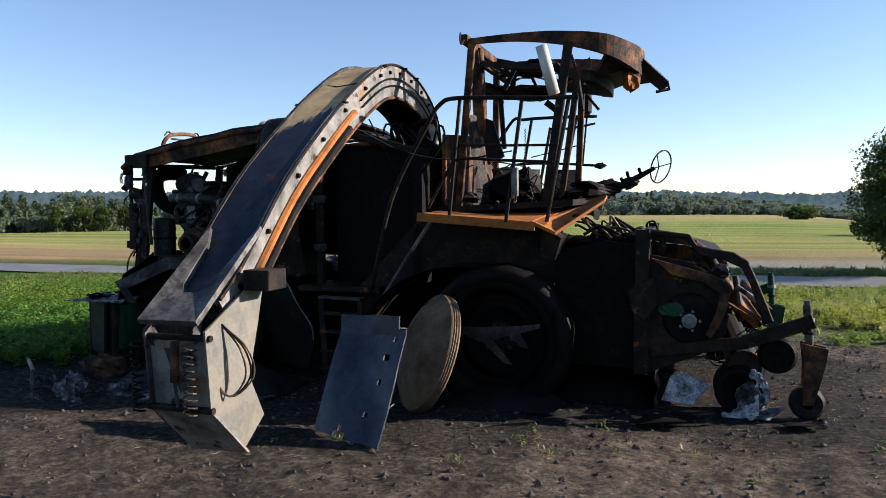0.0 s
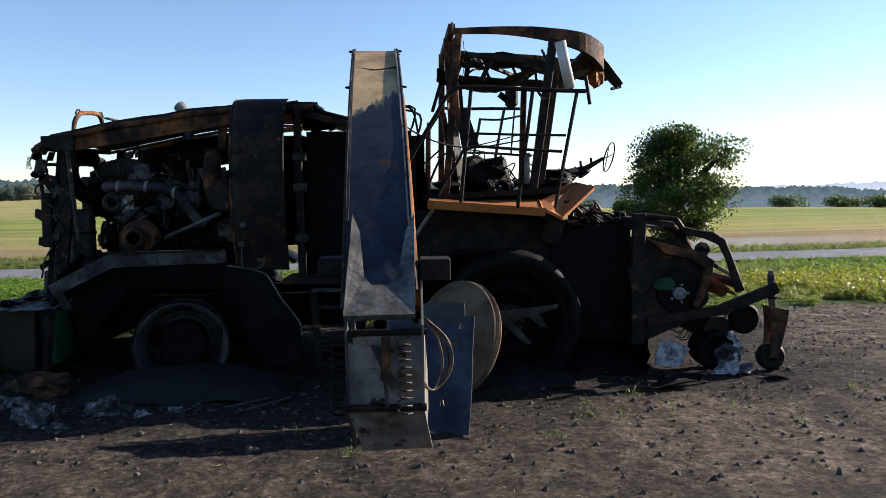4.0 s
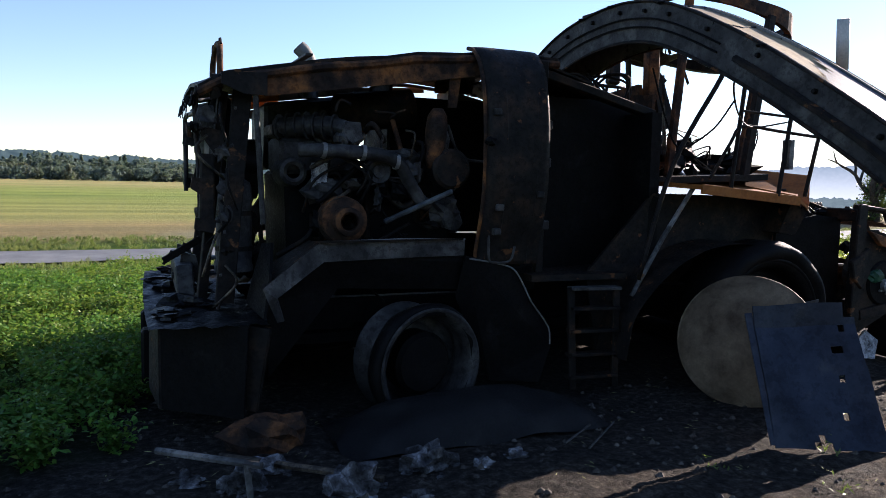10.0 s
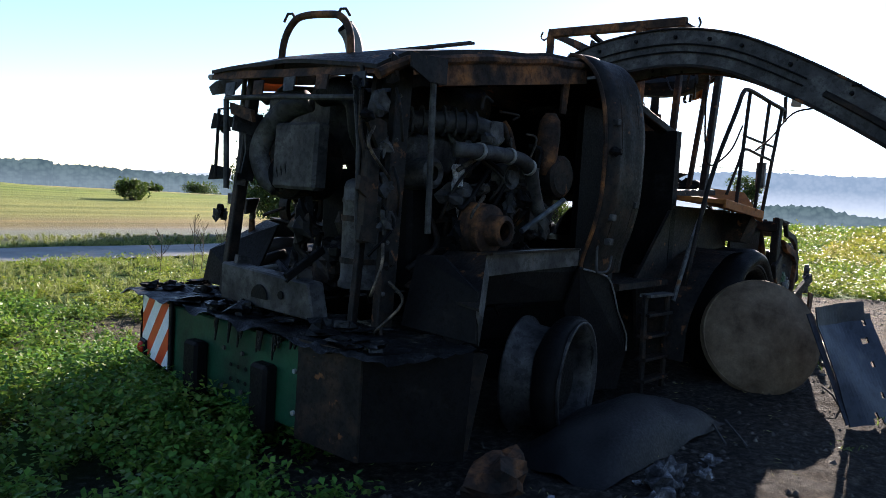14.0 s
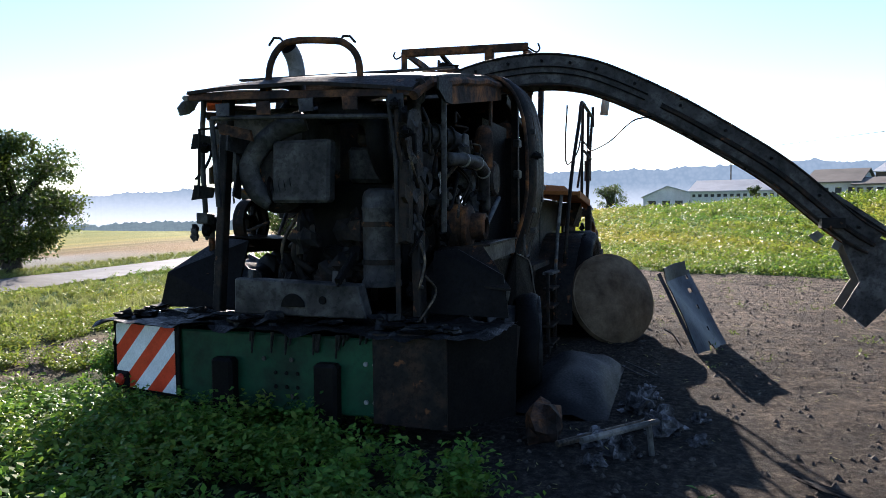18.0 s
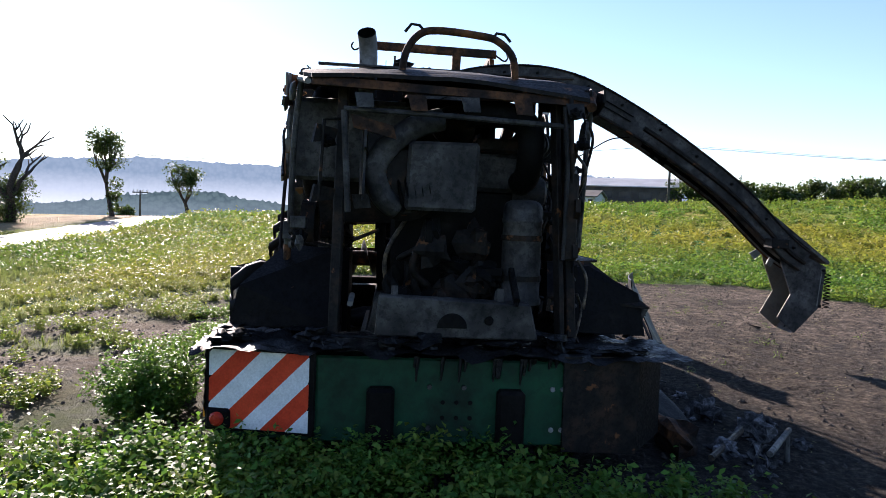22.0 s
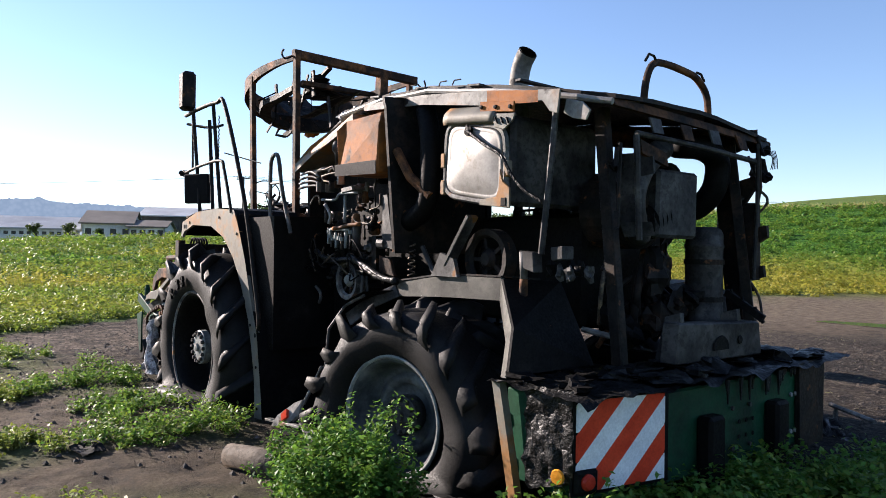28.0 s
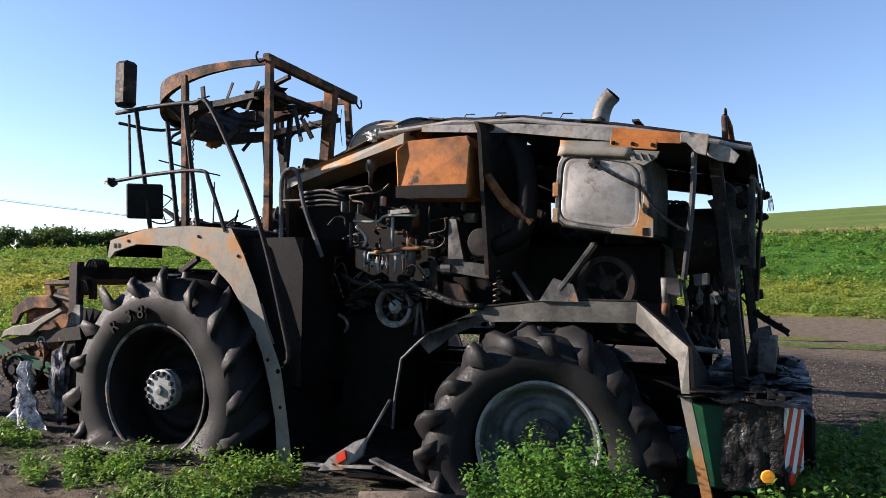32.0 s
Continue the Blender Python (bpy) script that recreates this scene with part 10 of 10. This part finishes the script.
def hill_ring(name, radius, table_, a0, a1, material, jag, label, base=-30, step=0.12):
    s = Shape()
    n = int((a1 - a0) / step)
    top = []
    for i in range(n + 1):
        a = a0 + (a1 - a0) * i / n
        x, y = polar(a, radius)
        z = 1.6 + radius * math.tan(radians(table(table_, a)))
        z += jag * (0.8 * noise.noise(Vector((a * 0.5, 0, radius))) + 0.5 * noise.noise(Vector((a * 2.1, 4, radius))) + 0.55 * abs(noise.noise(Vector((a * 9, 8, radius)))) * 2)
        top.append((x, y, z))
    lows = [(x * 0.93, y * 0.93, base) for x, y, z in top]
    mids = [(x * 0.985, y * 0.985, base + (z - base) * 0.72) for x, y, z in top]
    k = n + 1
    s.add(lows + mids + top, [(i, i + 1, k + i + 1, k + i) for i in range(n)] + [(k + i, k + i + 1, 2 * k + i + 1, 2 * k + i) for i in range(n)])
    o = part(name, s, material, None, smooth=True)
    tagged(o, label, "hills", kind="structure")
    return o


hill_ring("backdrop_far_hills", 1250, HILLS, -40, 150, hill_glow_material("far_hills_haze_glow", (0.11, 0.155, 0.21), (0.13, 0.175, 0.23), (0.42, 0.46, 0.51), 1.0, 40), 4.5, "self-lit backdrop of wooded hills with blue haze painted in")
NEARW = [(-60, -3), (5, -0.6), (10.6, 0.0), (14.5, 0.6), (18, 0.3), (24, -0.6), (36, -0.75), (48, -0.9), (56, -0.1), (60, 0.15), (66, 0.3), (74, 0.5), (80, 0.8), (86, 0.9), (92, 1.15), (100, 1.35), (112, 1.4), (138, 1.35), (150, 1.3)]
hill_ring("backdrop_near_woods", 900, NEARW, -10, 150, hill_glow_material("near_woods_haze_glow", (0.03, 0.05, 0.06), (0.052, 0.08, 0.088), (0.13, 0.17, 0.2), 1.0, 6, 0.4), 4.5, "self-lit backdrop of dark green forest with valley haze painted in", step=0.09)

# ---- crops, grass and weeds ----
MACHINE = [(-2.75, -1.75), (-2.75, 1.6), (3.6, 1.6), (5.3, 1.3), (5.3, -1.5), (1.7, -1.8)]


def bare_ground(x, y):
    """How bare the ground is, 0 to 1."""
    b = lot_amount(x, y)
    m = mud_amount(x, y)
    return max(b, m * 0.9)


def plants(name, rng, tries, region, per, leaf, height, radius, material, label, category, aspect=0.6, pitch=(0.1, 0.5), dry=None, keep=None, triple=True):
    """Scatters plants over region(rng, n) -> x, y; each has stems set with leaves."""
    xs_, ys_ = region(rng, tries)
    px, py, ph, pl, pd = [], [], [], [], []
    for x, y in zip(xs_, ys_):
        k = keep(x, y)
        if k <= 0 or rng.random() > k:
            continue
        px.append(x)
        py.append(y)
        ph.append(height(x, y))
        pl.append(leaf(x, y))
        pd.append(dry(x, y) if dry else 0.0)
    n = len(px)
    px, py, ph, pl, pd = (np.array(q) for q in (px, py, ph, pl, pd))
    pz = np.array([ground_z(x, y) for x, y in zip(px, py)])
    ph = ph * rng.uniform(0.65, 1.2, n)
    stems = 6
    k = np.repeat(np.arange(n), per)
    m = len(k)
    st = rng.integers(0, stems, m)
    seed_a = rng.uniform(0, 6.28, (n, stems))
    lean = rng.uniform(0.2, 1.0, (n, stems))
    sh = rng.uniform(0.6, 1.0, (n, stems))
    u = rng.uniform(0.05, 1, m) ** 0.7
    a, ln, hh = seed_a[k, st], lean[k, st], sh[k, st]
    rad = radius * ph[k] * ln * u ** 1.3
    pos = np.stack([px[k] + np.cos(a) * rad, py[k] + np.sin(a) * rad, pz[k] + ph[k] * hh * u * (1 - 0.25 * ln * u)], 1)
    if triple:
        off = rng.normal(0, 1, (m, 3)) * pl[k][:, None] * 0.75
        pos = pos + off
    pos[:, 2] = np.maximum(pos[:, 2], pz[k] + 0.01)
    L = pl[k] * rng.uniform(0.6, 1.25, m)
    d = np.clip(pd[k] + rng.normal(0, 0.12, m), 0, 1)
    ob = leaf_mesh(name, pos, L, L * aspect, rng.normal(pitch[0], pitch[1], m), rng, material, None, d)
    return tagged(ob, label, category, kind="stuff")


def box_region(x0, x1, y0, y1):
    return lambda rng, n: (rng.uniform(x0, x1, n), rng.uniform(y0, y1, n))


def ring_region(r0, r1, a0, a1):
    """Even on the logarithm of the distance, so that far plants are fewer and larger."""
    def f(rng, n):
        r = r0 * (r1 / r0) ** rng.uniform(0, 1, n)
        a = np.radians(rng.uniform(a0, a1, n))
        return r * np.cos(a), r * np.sin(a)
    return f


def clear(x, y):
    if -2.85 < x < 3.2 and -1.7 < y < 1.55:
        return 0.0
    if 3.0 < x < 5.6 and -1.8 < y < 1.6:
        return 0.0
    if abs(y - road_y(x)) < 1.35:
        return 0.0
    return 1.0


def patch(x, y, f=0.8, s=0.0):
    return noise.noise(Vector((x * f, y * f, 21 + s)))


def field_dry(x, y):
    r, az = math.hypot(x, y), math.degrees(math.atan2(y, x))
    d = 0.18 + 0.5 * patch(x, y, 0.12, 3)
    if az < 8 and r > 10:
        d += 0.08 + 0.6 * smooth01(16, 23, r) * (1 - (smooth01(38, 50, r) if az > -62 else smooth01(33, 42, r))) * smooth01(-0.35, 0.25, patch(x * 0.4, y, 0.08, 9))
    if az < -58:
        d *= 1 - 0.8 * smooth01(35, 44, r) * smooth01(58, 66, -az)
    if y > 3 and x > -2:
        d += 0.22
    return min(0.9, max(0.0, d))


def near_keep(x, y):
    if not clear(x, y):
        return 0.0
    b = bare_ground(x, y)
    k = 1 - smooth01(0.25, 0.7, b)
    if x > -3.1 and y > 1.4:
        k *= 0.0 if (x > -1.6 and y < 2.8) else smooth01(-0.25, 0.2, patch(x, y, 0.9))
    return k


rg = np.random.default_rng(5)
# thick alfalfa behind the machine and beside its rear corner
plants("alfalfa_crop", rg, 2600, box_region(-9.5, -2.6, -4.5, 8.5), 150, lambda x, y: 0.048, lambda x, y: 0.3 + 0.12 * patch(x, y, 0.7, 2), 0.75, M_ALFALFA, "lush green alfalfa crop standing behind the burnt machine", "crop", dry=lambda x, y: max(0, 0.12 + 0.3 * patch(x, y, 0.5, 4)), keep=near_keep)
# bushy alfalfa before the rear wheel
def bush_region(rng, n):
    q, a = 0.46 * np.sqrt(rng.uniform(0, 1, n)), rng.uniform(0, 6.28, n)
    return -1.82 + q * np.cos(a), 2.08 + q * np.sin(a) * 0.6
plants("alfalfa_bush", rg, 34, bush_region, 520, lambda x, y: 0.033, lambda x, y: 0.64 - 0.3 * abs(x + 1.75), 0.5, M_ALFALFA, "tall bushy alfalfa clump before the rear wheel", "plants", keep=lambda x, y: 1.0)
plants("alfalfa_fringe", rg, 90, lambda rng, n: (rng.uniform(-3.6, -2.75, n), rng.uniform(-1.2, 1.9, n)), 170, lambda x, y: 0.042, lambda x, y: 0.36, 0.6, M_ALFALFA, "alfalfa growing under the rear bumper", "plants", keep=lambda x, y: smooth01(-0.9, -0.2, y) * 0.9)
# patchy low plants in the trodden mud on the far flank
def flank_keep(x, y):
    if not clear(x, y):
        return 0.0
    if x < -0.3 and y < 2.9:
        return 0.0
    return (1 - lot_amount(x, y)) * smooth01(-0.1, 0.3, patch(x, y, 1.1, 6)) * 0.9
plants("trodden_alfalfa", rg, 3600, box_region(-2.6, 9, 1.7, 7.5), 90, lambda x, y: 0.036, lambda x, y: 0.15 + 0.08 * patch(x, y, 0.9, 2), 1.0, M_ALFALFA, "low trodden alfalfa in patches on wet mud", "plants", dry=field_dry, keep=flank_keep)
# grass and crop between the machine and the lane, and its verges
def verge_keep(x, y):
    return clear(x, y) * (1 - smooth01(0.25, 0.7, bare_ground(x, y))) * (1.0 if math.hypot(x, y) > 7 else 0.4)
plants("verge_grass", rg, 11000, lambda rng, n: (rng.uniform(-16, 26, n), rng.uniform(3.0, 17, n)), 34, lambda x, y: 0.15, lambda x, y: 0.12 + 0.06 * patch(x, y, 0.5, 12), 0.9, M_GRASS, "long dewy grass along the lane verge", "grass", aspect=0.07, pitch=(0.9, 0.45), dry=field_dry, keep=verge_keep, triple=False)
plants("verge_alfalfa", rg, 3200, lambda rng, n: (rng.uniform(-12, 24, n), rng.uniform(4.0, 13, n)), 42, lambda x, y: 0.055, lambda x, y: 0.22 + 0.08 * patch(x, y, 0.6, 2), 1.0, M_ALFALFA, "pale green alfalfa between the yard and the lane", "crop", dry=field_dry, keep=lambda x, y: verge_keep(x, y) * smooth01(-0.1, 0.3, patch(x, y, 0.5, 8)))
# the wide crop field, plants growing larger clumps with distance
def field_keep(x, y):
    if not clear(x, y) or y > road_y(x) - 1.5:
        return 0.0
    k = 1 - smooth01(0.2, 0.7, bare_ground(x, y))
    if math.atan2(y, x) < -1.0 and math.hypot(x, y) > 74:
        return 0.0
    return k * smooth01(-0.7, -0.2, patch(x, y, 0.35, 5))
plants("alfalfa_field", rg, 12500, ring_region(8.5, 90, -105, 38), 48, lambda x, y: 0.035 + 0.0036 * math.hypot(x, y), lambda x, y: 0.22 + 0.12 * patch(x, y, 0.3, 2) + 0.0015 * math.hypot(x, y), 1.3, M_ALFALFA, "green alfalfa field with yellowing strips", "crop", dry=field_dry, keep=field_keep)
# strip of dry grass where the crop meets the pasture hill
plants("dry_grass_strip", rg, 1100, ring_region(73, 77, -112, -58), 12, lambda x, y: 0.75, lambda x, y: 0.5 + 0.3 * patch(x, y, 0.2, 1), 0.9, M_GRASS, "dry brown grass strip at the far field edge", "grass", aspect=0.16, pitch=(0.8, 0.4), dry=lambda x, y: 0.75, keep=lambda x, y: 0.9, triple=False)
# dry weed stalks beside the lane
M_STALK = two_tone("dry_weed_stalk", [(0.3, (0.06, 0.045, 0.03)), (0.7, (0.13, 0.1, 0.06))], 8, 40, (0.8, 0.95))
rw = random.Random(4)
for x, y, h in ((1.6, 8.6, 1.15), (1.9, 8.8, 0.95), (2.3, 8.7, 1.2), (0.9, 8.5, 0.8)):
    s = Shape()
    z = ground_z(x, y)
    s.tube([(x, y, z), (x + 0.03, y, z + h * 0.5), (x + 0.05, y + 0.04, z + h)], [0.008, 0.006, 0.003], 5)
    o = part("weed_stalk", s, M_STALK)
    tagged(o, "tall dry branching weed stalk in the verge", "weed", group="weed stalks")
    for k in range(16):
        q = rw.uniform(0.35, 0.95)
        a = rw.uniform(0, 6.28)
        e = 0.22 * (1.1 - q) + 0.05
        p = Vector((x + 0.03, y + 0.02, z + h * q))
        twig = Shape()
        twig.tube([p, p + Vector((math.cos(a) * e * 0.6, math.sin(a) * e * 0.6, e * 0.7)), p + Vector((math.cos(a) * e, math.sin(a) * e, e * 1.5))], [0.003, 0.003, 0.005], 4)
        part("twig", twig, M_STALK, o)
# small weeds sprouting on the yard
plants("yard_weeds", rg, 60, box_region(0, 9, -7, -1.8), 14, lambda x, y: 0.05, lambda x, y: 0.06, 1.0, M_GRASS, "tiny weeds sprouting from the yard", "weeds", aspect=0.25, pitch=(0.6, 0.4), keep=lambda x, y: 1.0)
# straw and bits of chaff trodden into the yard
plants("yard_chaff", rg, 900, box_region(-8, 10.5, -9.5, 0), 4, lambda x, y: 0.05, lambda x, y: 0.012, 6.0, M_GRASS, "pale chaff trodden into the dark yard", "chaff", aspect=0.12, pitch=(0.0, 0.1), dry=lambda x, y: 1.0, keep=lambda x, y: 0.6 if lot_amount(x, y) > 0.5 else 0.0)
